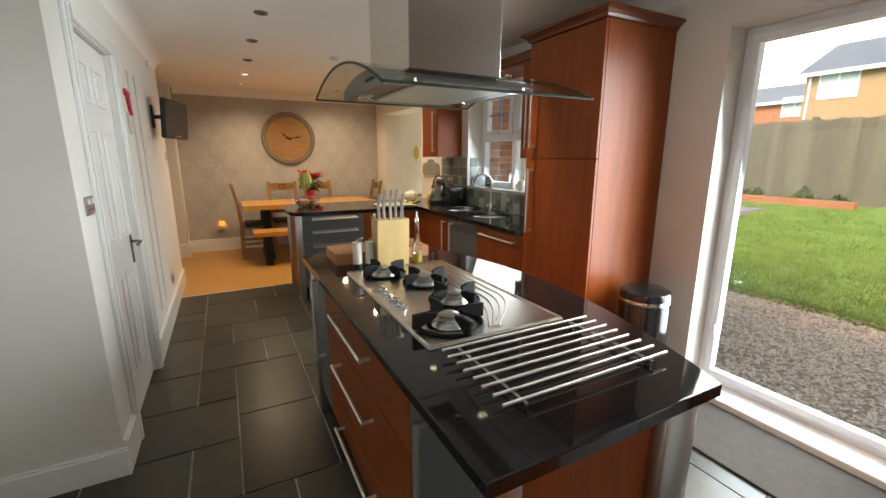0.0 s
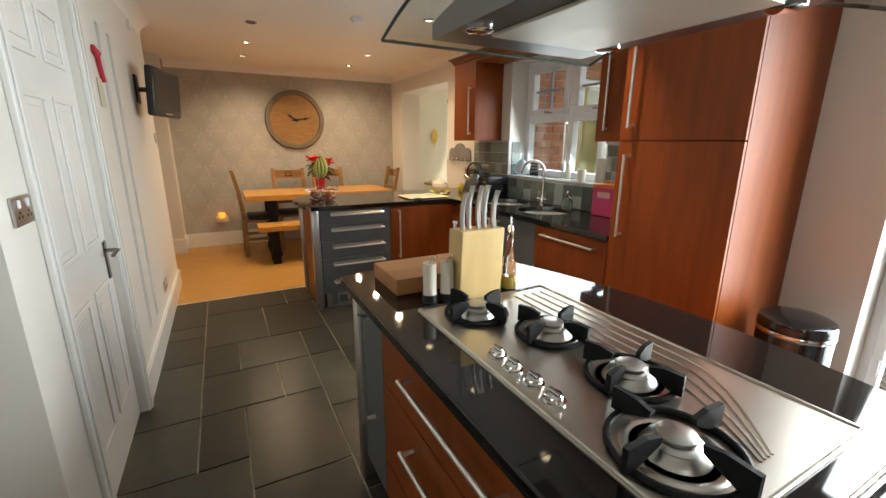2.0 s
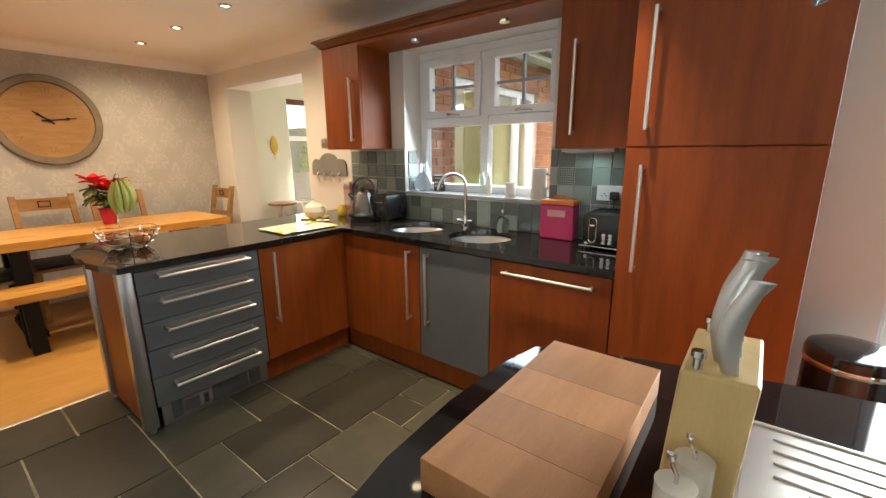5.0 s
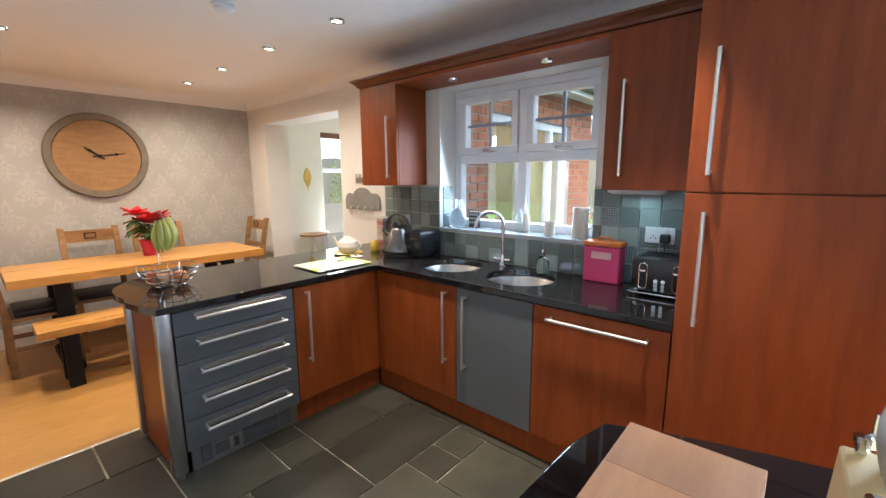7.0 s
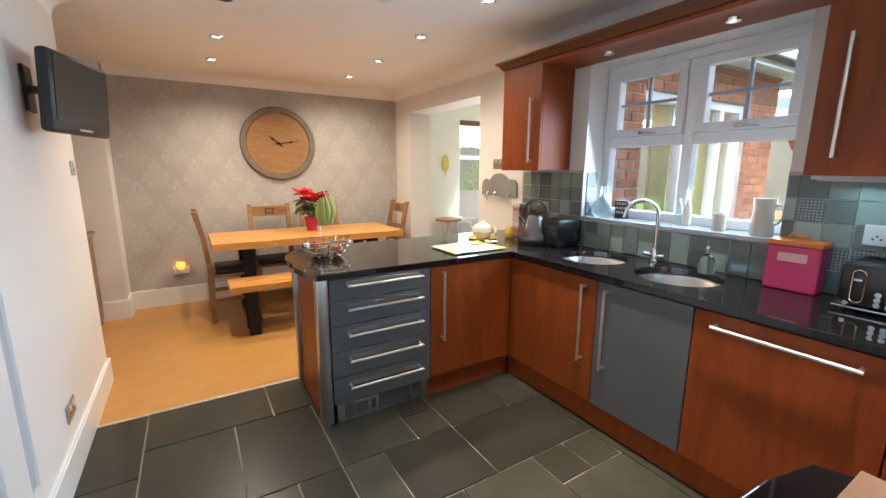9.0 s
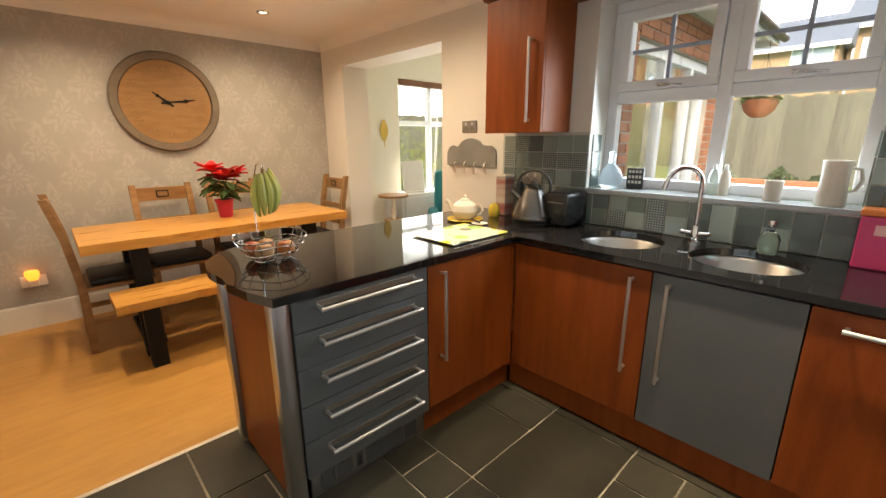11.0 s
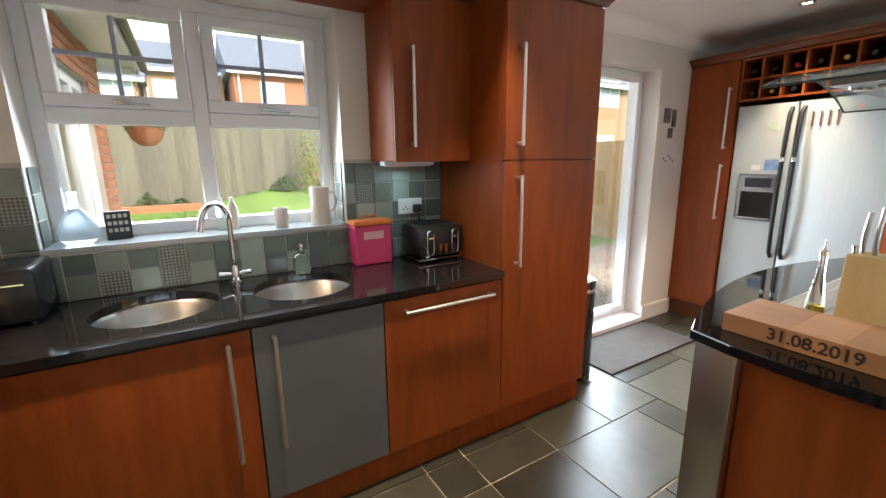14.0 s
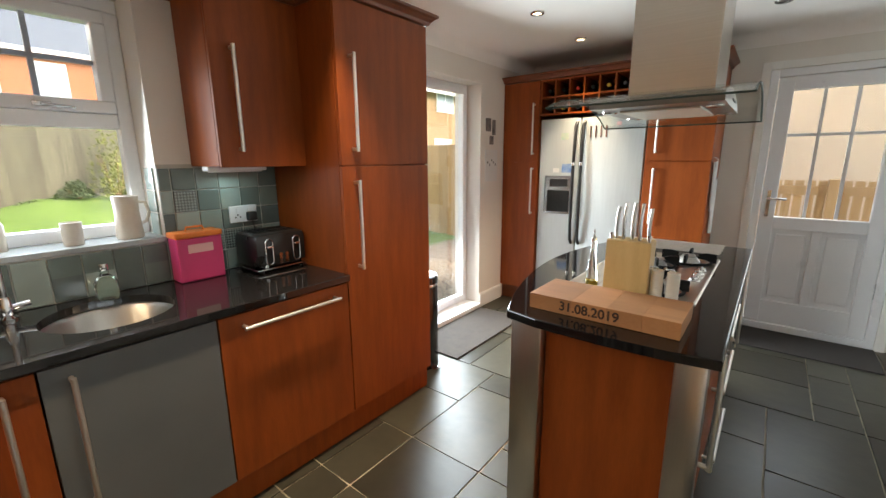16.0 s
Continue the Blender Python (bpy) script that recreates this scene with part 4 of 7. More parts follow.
for k in range(4):
    y = -0.1 + k * 0.065
    part("hook", pipe(B(), [(-0.014, y, 0.02), (-0.03, y, 0.015), (-0.038, y, 0.0), (-0.03, y, -0.012)], 0.003), M_HANDLE, cl, smooth=True)
    part("key", box(B(), -0.035, -0.028, y - 0.012, y + 0.012, -0.035, -0.008, 0.002), M_HANDLE, cl)

# television on its bracket
tv = thing("television", "small black flat television on a wall bracket", "television", (XW, 5.74, 1.78))
bm = B()
box(bm, 0.0, 0.015, -0.06, 0.06, -0.08, 0.12, 0.004)
tube(bm, (0.015, 0, 0.02), (0.13, 0.02, 0.02), 0.018)
part("bracket", bm, M_BLACKPLASTIC, tv)
body = part("body", box(B(), -0.055, 0.0, -0.25, 0.25, -0.18, 0.17, 0.02), M_BLACKPLASTIC, tv, smooth=True)
body.matrix_basis = pose(0.20, 0.0, 0, 0, 0, -16) @ pose(0, 0, 0, 0, 4, 0)
part("screen", box(B(), 0.0005, 0.003, -0.225, 0.225, -0.125, 0.15), M_SCREEN, body)
part("stand_back", box(B(), -0.085, -0.05, -0.15, 0.15, -0.13, 0.13, 0.015), M_BLACKPLASTIC, body)
part("brand_strip", box(B(), 0.0005, 0.002, -0.06, 0.06, -0.16, -0.15), M_CHROME, body)

# hanging red ribbon and card on the door
M_RED = mat("red_ribbon", (0.55, 0.02, 0.05), (0.45, 0.015, 0.04), 0.5)
M_CARD = mat("cream_card", (0.62, 0.56, 0.42), (0.56, 0.5, 0.38), 0.7)
rb = thing("door_hanger", "cream card hung on a red ribbon on the wall", "door hanger", (XW + 0.002, 4.53, 1.70))
bm = B()
pipe(bm, [(0.006, -0.05, 0.16), (0.012, 0.0, 0.13), (0.008, 0.05, 0.05), (0.01, 0.065, 0.02)], 0.012, 8)
pipe(bm, [(0.006, -0.04, 0.17), (0.014, 0.03, 0.15), (0.008, 0.05, 0.15)], 0.012, 8)
part("ribbon", bm, M_RED, rb, smooth=True)
part("card", box(B(), 0.0, 0.004, -0.05, 0.05, -0.11, 0.03, 0.001), M_CARD, rb)

# wall clock
M_CLOCKFACE = mat("honey_wood_clock_face", (0.36, 0.20, 0.075), (0.28, 0.145, 0.05), 0.5, scale=5, stretch=(1, 1, 6), bump=0.1)
M_CLOCKRIM = mat("weathered_grey_wood", (0.20, 0.155, 0.11), (0.14, 0.11, 0.08), 0.6, scale=8, bump=0.15)
M_NUM = mat("worn_brown_numerals", (0.29, 0.158, 0.06), (0.25, 0.135, 0.05), 0.6)
ck_t = thing("wall_clock", "large round wooden wall clock with roman numerals", "clock", (1.88, YN - 0.001, 1.728))
CR = 0.405
def flat_to_wall(bm):
    bmesh.ops.transform(bm, matrix=Matrix.Rotation(radians(90), 4, "X"), verts=bm.verts)
    return bm
part("rim", flat_to_wall(lathe(B(), [(CR - 0.07, 0.02), (CR - 0.06, 0.045), (CR - 0.01, 0.045), (CR, 0.03), (CR, 0.0), (CR - 0.07, 0.0)], 64)), M_CLOCKRIM, ck_t, smooth=True)
part("face", flat_to_wall(lathe(B(), [(CR - 0.068, 0.0), (CR - 0.068, 0.028), (0, 0.028)], 64)), M_CLOCKFACE, ck_t)
for k, txt in enumerate(("XII", "I", "II", "III", "IIII", "V", "VI", "VII", "VIII", "IX", "X", "XI")):
    fc = bpy.data.curves.new("numeral", "FONT")
    fc.body, fc.size, fc.align_x, fc.align_y, fc.extrude = txt, 0.085, "CENTER", "CENTER", 0.001
    tmp = new("numeral", fc)
    bpy.context.view_layer.update()
    me = bpy.data.meshes.new_from_object(tmp.evaluated_get(bpy.context.evaluated_depsgraph_get()))
    bpy.data.objects.remove(tmp)
    me.materials.clear()
    me.materials.append(M_NUM)
    o = new("numeral", me)
    o.parent = ck_t
    a = radians(30 * k)
    o.matrix_basis = Matrix.Translation((0.265 * math.sin(a), -0.030, 0.265 * math.cos(a))) @ Matrix.Rotation(a, 4, "Y") @ Matrix.Rotation(radians(90), 4, "X")
def clock_hand(deg, length, w):
    bm = B()
    box(bm, -w / 2, w / 2, -0.038, -0.034, -0.05, length * 0.75, 0.001)
    box(bm, -w, w, -0.0385, -0.0335, length * 0.6, length * 0.72, 0.002)
    box(bm, -w / 3, w / 3, -0.038, -0.034, length * 0.75, length)
    bmesh.ops.transform(bm, matrix=Matrix.Rotation(radians(deg), 4, "Y"), verts=bm.verts)
    return part("pointer", bm, M_BLACKIRON, ck_t)
clock_hand(-52, 0.13, 0.014)
clock_hand(82, 0.21, 0.012)
part("hub", flat_to_wall(lathe(B(), [(0.016, 0.028), (0.016, 0.042), (0, 0.043)], 20)), M_BLACKIRON, ck_t)

# ---- dining furniture ----
tb = thing("dining_table", "chunky honey oak dining table with black legs", "table")
def plank_edge(bm, x0, x1, y0, y1, z0, z1):
    n, r = 24, random.Random(3)
    near = [(x0 + (x1 - x0) * k / n, y0 + r.uniform(-0.008, 0.008)) for k in range(n + 1)]
    far = [(x1 - (x1 - x0) * k / n, y1 + r.uniform(-0.008, 0.008)) for k in range(n + 1)]
    return slab(bm, near + far, z0, z1, 0.006)
TX0, TX1, TY0, TY1, TZ = 1.075, 2.94, 7.18, 7.97, 0.785
part("tabletop", plank_edge(B(), TX0, TX1, TY0, TY1, TZ - 0.065, TZ), M_OAKTOP, tb)
for lx in (1.38, 2.63):
    bm = B()
    box(bm, lx - 0.05, lx + 0.05, 7.27, 7.37, 0.04, TZ - 0.066, 0.004)
    box(bm, lx - 0.05, lx + 0.05, 7.72, 7.82, 0.04, TZ - 0.066, 0.004)
    box(bm, lx - 0.06, lx + 0.06, 7.22, 7.86, 0.0, 0.05, 0.004)
    box(bm, lx - 0.05, lx + 0.05, 7.372, 7.718, TZ - 0.12, TZ - 0.066, 0.004)
    part("leg_frame", bm, M_BLACKIRON, tb, "black painted leg frame")

bn = thing("dining_bench", "honey oak bench with black legs beside the table", "bench")
part("seat", plank_edge(B(), 1.168, 2.64, 6.85, 7.20, 0.40, 0.455), M_OAKTOP, bn)
for lx in (1.34, 2.40):
    for ly in (6.90, 7.10):
        part("leg", box(B(), lx - 0.045, lx + 0.045, ly - 0.04, ly + 0.04, 0, 0.399, 0.004), M_BLACKIRON, bn, "black painted leg")

def dining_chair():
    c = thing("dining_chair", "rustic oak ladder-back dining chair with black seat pad", "chair", group="chairs round the table")
    for sx in (-0.2, 0.2):
        part("front_leg", box(B(), sx - 0.022, sx + 0.022, 0.17, 0.214, 0, 0.44, 0.004), M_OAK, c)
        bm = B()
        prev = None
        for z, y in ((0, -0.20), (0.45, -0.19), (0.8, -0.225), (1.06, -0.28)):
            ring = [bm.verts.new((sx + dx, y + dy, z)) for dx, dy in ((-0.022, -0.022), (0.022, -0.022), (0.022, 0.022), (-0.022, 0.022))]
            if prev:
                for k in range(4):
                    bm.faces.new((prev[k], prev[(k + 1) % 4], ring[(k + 1) % 4], ring[k]))
            else:
                bm.faces.new(ring[::-1])
            prev = ring
        bm.faces.new(prev)
        part("back_post", bm, M_OAK, c)
        part("side_stretcher", box(B(), sx - 0.012, sx + 0.012, -0.17, 0.17, 0.2, 0.235, 0.002), M_OAK, c)
    part("seat", box(B(), -0.222, 0.222, -0.168, 0.222, 0.441, 0.465, 0.004), M_OAK, c)
    bm = B()
    box(bm, -0.205, 0.205, -0.15, 0.205, 0.4655, 0.51, 0.018)
    part("seat_pad", bm, M_BLACK, c, "black leather seat pad", True)
    for z, y, h in ((0.60, -0.204, 0.05), (0.76, -0.221, 0.05), (0.98, -0.263, 0.11)):
        rail = part("back_rail", box(B(), -0.179, 0.179, y - 0.011, y + 0.011, z - h / 2, z + h / 2, 0.003), M_OAK, c)
        if h > 0.1:
            bm = B()
            for q in ((-0.045, 0.045, 0.02, 0.028), (-0.045, 0.045, -0.028, -0.02), (-0.045, -0.037, -0.02, 0.02), (0.037, 0.045, -0.02, 0.02)):
                box(bm, q[0], q[1], y + 0.0112, y + 0.016, z + q[2], z + q[3])
            part("grip_slot", bm, M_BLACKIRON, rail, "dark metal grip")
    return c


ch = dining_chair()
ch.matrix_basis = pose(1.70, 7.80, 0, 0, 0, 180)
copy_thing(ch, pose(2.25, 7.80, 0, 0, 0, 180))
copy_thing(ch, pose(1.245, 7.59, 0, 0, 0, -90))
copy_thing(ch, pose(2.92, 7.80, 0, 0, 0, 90))

# poinsettia on the table
M_LEAF = mat("green_leaf", (0.07, 0.13, 0.03), (0.04, 0.08, 0.02), 0.5, rand=0.1)
M_BRACT = mat("red_bract", (0.72, 0.014, 0.025), (0.58, 0.010, 0.018), 0.5)
pot = thing("poinsettia", "red poinsettia in a red pot on the table", "pot plant", (2.065, 7.66, TZ))
pot.scale = (1.0, 1.0, 1.12)
part("pot", lathe(B(), [(0.05, 0.0), (0.068, 0.12), (0.074, 0.12), (0.074, 0.135), (0.062, 0.135), (0.058, 0.11), (0, 0.11)], 28), M_RED, pot, "red plant pot", True)
def leaf(bm, base, ang, tilt, ln, wd):
    m = Matrix.Translation(base) @ Matrix.Rotation(ang, 4, "Z") @ Matrix.Rotation(-tilt, 4, "Y")
    rows = [(0, 0.1), (0.25, 0.8), (0.55, 1.0), (0.8, 0.55), (1.0, 0.05)]
    pv = None
    for u, w in rows:
        ring = [bm.verts.new(m @ Vector((u * ln, s * w * wd / 2, -0.25 * ln * u * u + (0.012 if s else 0)))) for s in (-1, 0, 1)]
        if pv:
            bm.faces.new((pv[0], pv[1], ring[1], ring[0]))
            bm.faces.new((pv[1], pv[2], ring[2], ring[1]))
        pv = ring
    return bm
r = random.Random(8)
greens, reds, stems = B(), B(), B()
for s in range(7):
    a = s * 2.4
    rad = 0.02 + 0.05 * (s % 3) / 2
    top = Vector((rad * 1.6 * math.cos(a), rad * 1.6 * math.sin(a), 0.27 + 0.035 * ((s * 2) % 3)))
    tube(stems, (0.2 * rad * math.cos(a), 0.2 * rad * math.sin(a), 0.11), top, 0.004, 0.003, 6)
    for k in range(7):
        leaf(greens, top - Vector((0, 0, 0.05 + 0.012 * k)), a + k * 1.1, r.uniform(-0.3, 0.25), r.uniform(0.09, 0.13), 0.055)
    for k in range(8):
        leaf(reds, top + Vector((0, 0, r.uniform(-0.005, 0.01))), a + k * 0.8 + r.uniform(-0.2, 0.2), r.uniform(0.15, 0.8), r.uniform(0.09, 0.135), 0.078)
part("stem", stems, M_LEAF, pot)
part("foliage", greens, M_LEAF, pot, "dark green leaves", True)
part("bracts", reds, M_BRACT, pot, "scarlet bracts", True)

# plug-in night light near the skirting
nl = thing("plug_in_warmer", "orange glowing plug-in lamp by the skirting", "night light", (0.80, YN - 0.001, 0.37))
part("plate", box(B(), -0.075, 0.075, -0.008, 0, -0.043, 0.043, 0.003), M_UPVC, nl)
part("body", box(B(), -0.03, 0.03, -0.05, -0.0085, -0.035, 0.02, 0.006), M_UPVC, nl)
part("glowing_cup", lathe(B(), [(0.03, 0.0), (0.042, 0.03), (0.042, 0.06), (0.036, 0.07), (0, 0.07)], 20, (0, -0.055, 0.022)), glow("amber_glow", (1.0, 0.28, 0.03), 0.5), nl, "glowing amber cup", True)

# radiator behind the table
rad = thing("radiator", "white panel radiator under the clock", "radiator", (1.95, YN - 0.02, 0.0))
part("panel", box(B(), -0.55, 0.55, -0.085, -0.03, 0.16, 0.72, 0.008), M_UPVC, rad)
for k in range(22):
    x = -0.52 + k * 0.0495
    part("flute", box(B(), x - 0.014, x + 0.014, -0.091, -0.085, 0.19, 0.69, 0.003), M_UPVC, rad)
for x in (-0.4, 0.4):
    part("wall_bracket", box(B(), x - 0.02, x + 0.02, -0.03, 0.019, 0.3, 0.6), M_UPVC, rad)

# dark cabinet glimpsed in the side hall
sb = thing("hall_cabinet", "dark wooden cabinet standing in the side hall", "cabinet", (XW - 0.41, 7.42, 0))
part("body", box(B(), -0.2, 0.2, -0.25, 0.5, 0.05, 0.85, 0.004), M_OAK, sb)
part("top", box(B(), -0.22, 0.22, -0.27, 0.52, 0.851, 0.88, 0.004), M_OAK, sb)
for dx in (-0.17, 0.17):
    for dy in (-0.22, 0.47):
        part("foot", box(B(), dx - 0.02, dx + 0.02, dy - 0.02, dy + 0.02, 0, 0.0495), M_OAK, sb)

# ---- hob on the island ----
hob = thing("gas_hob", "stainless steel four-burner gas hob with ribbed drainer side", "hob", (1.354, 1.935, H_TOP))
HW, HL = 0.501, 0.895
M_BURNER = mat("satin_burner_alloy", (0.55, 0.53, 0.50), (0.48, 0.46, 0.43), 0.34, metal=1.0, bump=0.02)
M_HOB = mat("polished_hob_steel", (0.64, 0.59, 0.52), (0.61, 0.56, 0.49), 0.29, metal=1.0, scale=4, stretch=(1, 4, 1), bump=0.0, rvar=0.02)
bm = slab(B(), [(0.006, 0), (HW - 0.006, 0), (HW, 0.006), (HW, HL - 0.006), (HW - 0.006, HL), (0.006, HL), (0, HL - 0.006), (0, 0.006)], 0.0, 0.006, 0.003)
tray = part("tray", bm, M_HOB, hob)
bm = B()
for k in range(4):
    x = 0.345 + k * 0.036
    pts = [(x - 0.20 * (1 - math.sin(math.pi / 2 * min(1, s / 0.35))) * (0.55 + 0.12 * k), 0.05 + (HL - 0.10) * s, 0.0068) for s in [q / 18 for q in range(19)]]
    pipe(bm, pts, 0.003, 6)
part("rib", bm, M_HOB, tray, smooth=True)
bm = B()
pipe(bm, [(0.008, 0.008, 0.007), (HW - 0.008, 0.008, 0.007), (HW - 0.008, HL - 0.008, 0.007), (0.008, HL - 0.008, 0.007), (0.008, 0.009, 0.007)], 0.004, 6)
part("rim", bm, M_HOB, tray, smooth=True)
for bx, by, rr in ((0.135, 0.134, 0.108), (0.258, 0.322, 0.092), (0.258, 0.574, 0.092), (0.148, 0.780, 0.092)):
    b = part("burner", lathe(B(), [(0.058, 0.006), (0.056, 0.010), (0.045, 0.024), (0.043, 0.0245), (0.043, 0.0265), (0.045, 0.027), (0.036, 0.033), (0.030, 0.033), (0, 0.033)], 30, (bx, by, 0)), M_BURNER, hob, "conical satin steel burner", True)
    part("burner_dish", lathe(B(), [(0.072, 0.0062), (0.078, 0.0085), (0.084, 0.0085), (0.088, 0.0062)], 36, (bx, by, 0)), M_HOB, hob, smooth=True)
    part("burner_cap", lathe(B(), [(0.030, 0.0335), (0.033, 0.036), (0.033, 0.041), (0.028, 0.044), (0, 0.0445)], 28, (bx, by, 0)), M_BURNER, b, smooth=True)
    circ = [(bx + rr * math.cos(2 * math.pi * k / 28), by + rr * math.sin(2 * math.pi * k / 28), 0.012) for k in range(29)]
    pan = part("pan_support", pipe(B(), circ, 0.0065, 8), M_BLACKIRON, hob, "black cast iron pan support", True)
    for q in range(4):
        a = math.pi / 2 * q + math.pi / 4 * (0 if rr > 0.1 else 0.35)
        c, s = math.cos(a), math.sin(a)
        fin = [(0.45, 0.038), (1.0, 0.012), (1.18, 0.012), (1.18, 0.058), (0.74, 0.060), (0.42, 0.052)]
        t = 0.0055
        bm = B()
        A = [bm.verts.new((bx + c * u * rr - s * t, by + s * u * rr + c * t, z)) for u, z in fin]
        Bv = [bm.verts.new((bx + c * u * rr + s * t, by + s * u * rr - c * t, z)) for u, z in fin]
        bm.faces.new(A)
        bm.faces.new(Bv[::-1])
        for k in range(len(fin)):
            j = (k + 1) % len(fin)
            bm.faces.new((A[k], Bv[k], Bv[j], A[j]))
        bmesh.ops.recalc_face_normals(bm, faces=bm.faces)
        part("fin", bm, M_BLACKIRON, pan)
for k in range(4):
    kx, ky = 0.05 + 0.004 * (k % 2), 0.333 + k * 0.068
    kn = part("control_knob", lathe(B(), [(0.024, 0.006), (0.024, 0.010), (0.019, 0.012), (0.018, 0.022), (0.015, 0.025), (0, 0.026)], 24, (kx, ky, 0)), M_CHROME, hob, "chrome control knob", True)
    part("grip", box(B(), kx - 0.005, kx + 0.005, ky - 0.016, ky + 0.016, 0.0262, 0.031, 0.002), M_CHROME, kn)

# trivet of rods
tv2 = thing("rod_trivet", "steel rod trivet lying on the granite", "trivet", (1.36, 1.59, H_TOP))
for k in range(8):
    part("rod", tube(B(), (0.0 + 0.004 * (k % 2), 0.005 + k * 0.0405, 0.024), (0.535, 0.005 + k * 0.0405, 0.024), 0.0043, seg=10), M_HANDLE, tv2, smooth=True)
for x in (0.06, 0.47):
    part("cross_bar", tube(B(), (x, -0.005, 0.0145), (x, 0.30, 0.0145), 0.0045, seg=10), M_CHROME, tv2, smooth=True)
    for y in (0.012, 0.285):
        part("foot", lathe(B(), [(0.009, 0.0), (0.009, 0.0098)], 12, (x, y, 0)), M_BLACKPLASTIC, tv2)

# chopping board with a date burnt into its edge
M_BOARD = mat("end_block_wood", (0.46, 0.205, 0.078), (0.36, 0.15, 0.05), 0.6, scale=5, stretch=(1, 6, 2), bump=0.08, rand=0.14)
bd2 = thing("chopping_board", "thick wooden chopping block with a date on its edge", "chopping board", (1.345, 2.975, H_TOP))
for a, b in ((0.0, 0.11), (0.11, 0.225), (0.225, 0.345), (0.345, 0.505)):
    part("stave", box(B(), a + 0.0001, b - 0.0001, 0.0, 0.237, 0.0015, 0.058, 0.0008), M_BOARD, bd2)
M_BURN = mat("burnt_lettering", (0.055, 0.024, 0.011), (0.035, 0.016, 0.008), 0.7)


def lettering(body, size, material, parent, m, depth=0.0008):
    fc = bpy.data.curves.new("lettering", "FONT")
    fc.body, fc.size, fc.align_x, fc.align_y, fc.extrude = body, size, "CENTER", "CENTER", depth
    fc.offset = 0.0009
    tmp = new("lettering", fc)
    bpy.context.view_layer.update()
    me = bpy.data.meshes.new_from_object(tmp.evaluated_get(bpy.context.evaluated_depsgraph_get()))
    bpy.data.objects.remove(tmp)
    me.materials.clear()
    me.materials.append(material)
    o = new("lettering", me)
    o.parent = parent
    o.matrix_basis = m
    return o


lettering("31.08.2019", 0.047, M_BURN, bd2, pose(0.285, 0.2378, 0.030, 90, 0, 180))

# knife block
M_BEECH = mat("pale_beech", (0.66, 0.46, 0.20), (0.57, 0.38, 0.15), 0.4, scale=5, stretch=(5, 5, 0.8), bump=0.04)
kb2 = thing("knife_block", "pale wooden knife block with five steel-handled knives", "knife block", (1.51, 2.835, H_TOP))
bm = B()
box(bm, 0, 0.165, 0, 0.085, 0.0, 0.235, 0.004)
for v in bm.verts:
    if v.co.z > 0.1:
        v.co.y -= 0.012
        v.co.z += 0.10 * (0.085 - v.co.y) * 0.4
part("block", bm, M_BEECH, kb2)
for k in range(5):
    x = 0.022 + k * 0.030
    bm = B()
    y0 = 0.03 + 0.01 * (k % 2)
    hgt = 0.125 + 0.018 * (k in (1, 2, 3))
    prev = None
    for q in range(9):
        u = q / 8
        z = 0.235 + hgt * u
        y = y0 - 0.01 - 0.016 * u * u + 0.010 * math.sin(math.pi * u)
        wy = 0.010 + 0.004 * math.sin(math.pi * u) + (0.004 if q == 8 else 0)
        ring = [bm.verts.new((x + 0.0065 * math.cos(2 * math.pi * s / 10), y + wy * math.sin(2 * math.pi * s / 10), z)) for s in range(10)]
        if prev:
            for s in range(10):
                bm.faces.new((prev[s], prev[(s + 1) % 10], ring[(s + 1) % 10], ring[s]))
        else:
            bm.faces.new(ring[::-1])
        prev = ring
    bm.faces.new(prev)
    part("knife_handle", bm, M_BURNER, kb2, "polished steel knife handle", True)
for x in (0.012, 0.15):
    part("stud", lathe(B(), [(0.006, 0), (0.006, 0.014), (0.009, 0.016), (0.009, 0.024), (0, 0.026)], 12, (x, 0.055, 0.238)), M_CHROME, kb2, smooth=True)

# salt and pepper mills
for mx_, my_, z in ((1.428, 2.888, 0.0), (1.486, 2.876, 0.0)):
    m_t = thing("pepper_mill", "cream and steel pepper mill on the island", "pepper mill", (mx_, my_, H_TOP), group="pair of mills")
    part("body", lathe(B(), [(0.024, 0.0), (0.024, 0.028), (0.0225, 0.03), (0.0225, 0.128), (0.023, 0.132), (0, 0.132)], 24), M_CERAMIC, m_t, smooth=True)
    part("base_band", lathe(B(), [(0.0246, 0.0005), (0.0246, 0.026)], 24), M_BLACKPLASTIC, m_t)
    part("crank", pipe(B(), [(0, 0, 0.132), (0, 0, 0.142), (0.012, 0.006, 0.144), (0.028, 0.01, 0.141)], 0.003, 8), M_CHROME, m_t, smooth=True)
    part("knob", lathe(B(), [(0.0, 0.14), (0.006, 0.143), (0.006, 0.15), (0, 0.154)], 12, (0.028, 0.01, 0)), M_CHROME, m_t, smooth=True)

# oil bottle
M_CLEAR = glass("clear_bottle_glass", (0.94, 0.97, 0.95))
M_OIL = mat("golden_oil", (0.50, 0.36, 0.03), (0.45, 0.32, 0.02), 0.1, bump=0.0)
ob_t = thing("oil_bottle", "slender clear oil bottle with pourer", "bottle", (1.735, 2.87, H_TOP))
part("bottle", lathe(B(), [(0.026, 0.0), (0.027, 0.004), (0.024, 0.07), (0.012, 0.15), (0.010, 0.21), (0.012, 0.215), (0, 0.216)], 24), M_CLEAR, ob_t, smooth=True)
part("oil", lathe(B(), [(0.022, 0.004), (0.021, 0.05), (0, 0.05)], 20), M_OIL, ob_t, "golden oil")
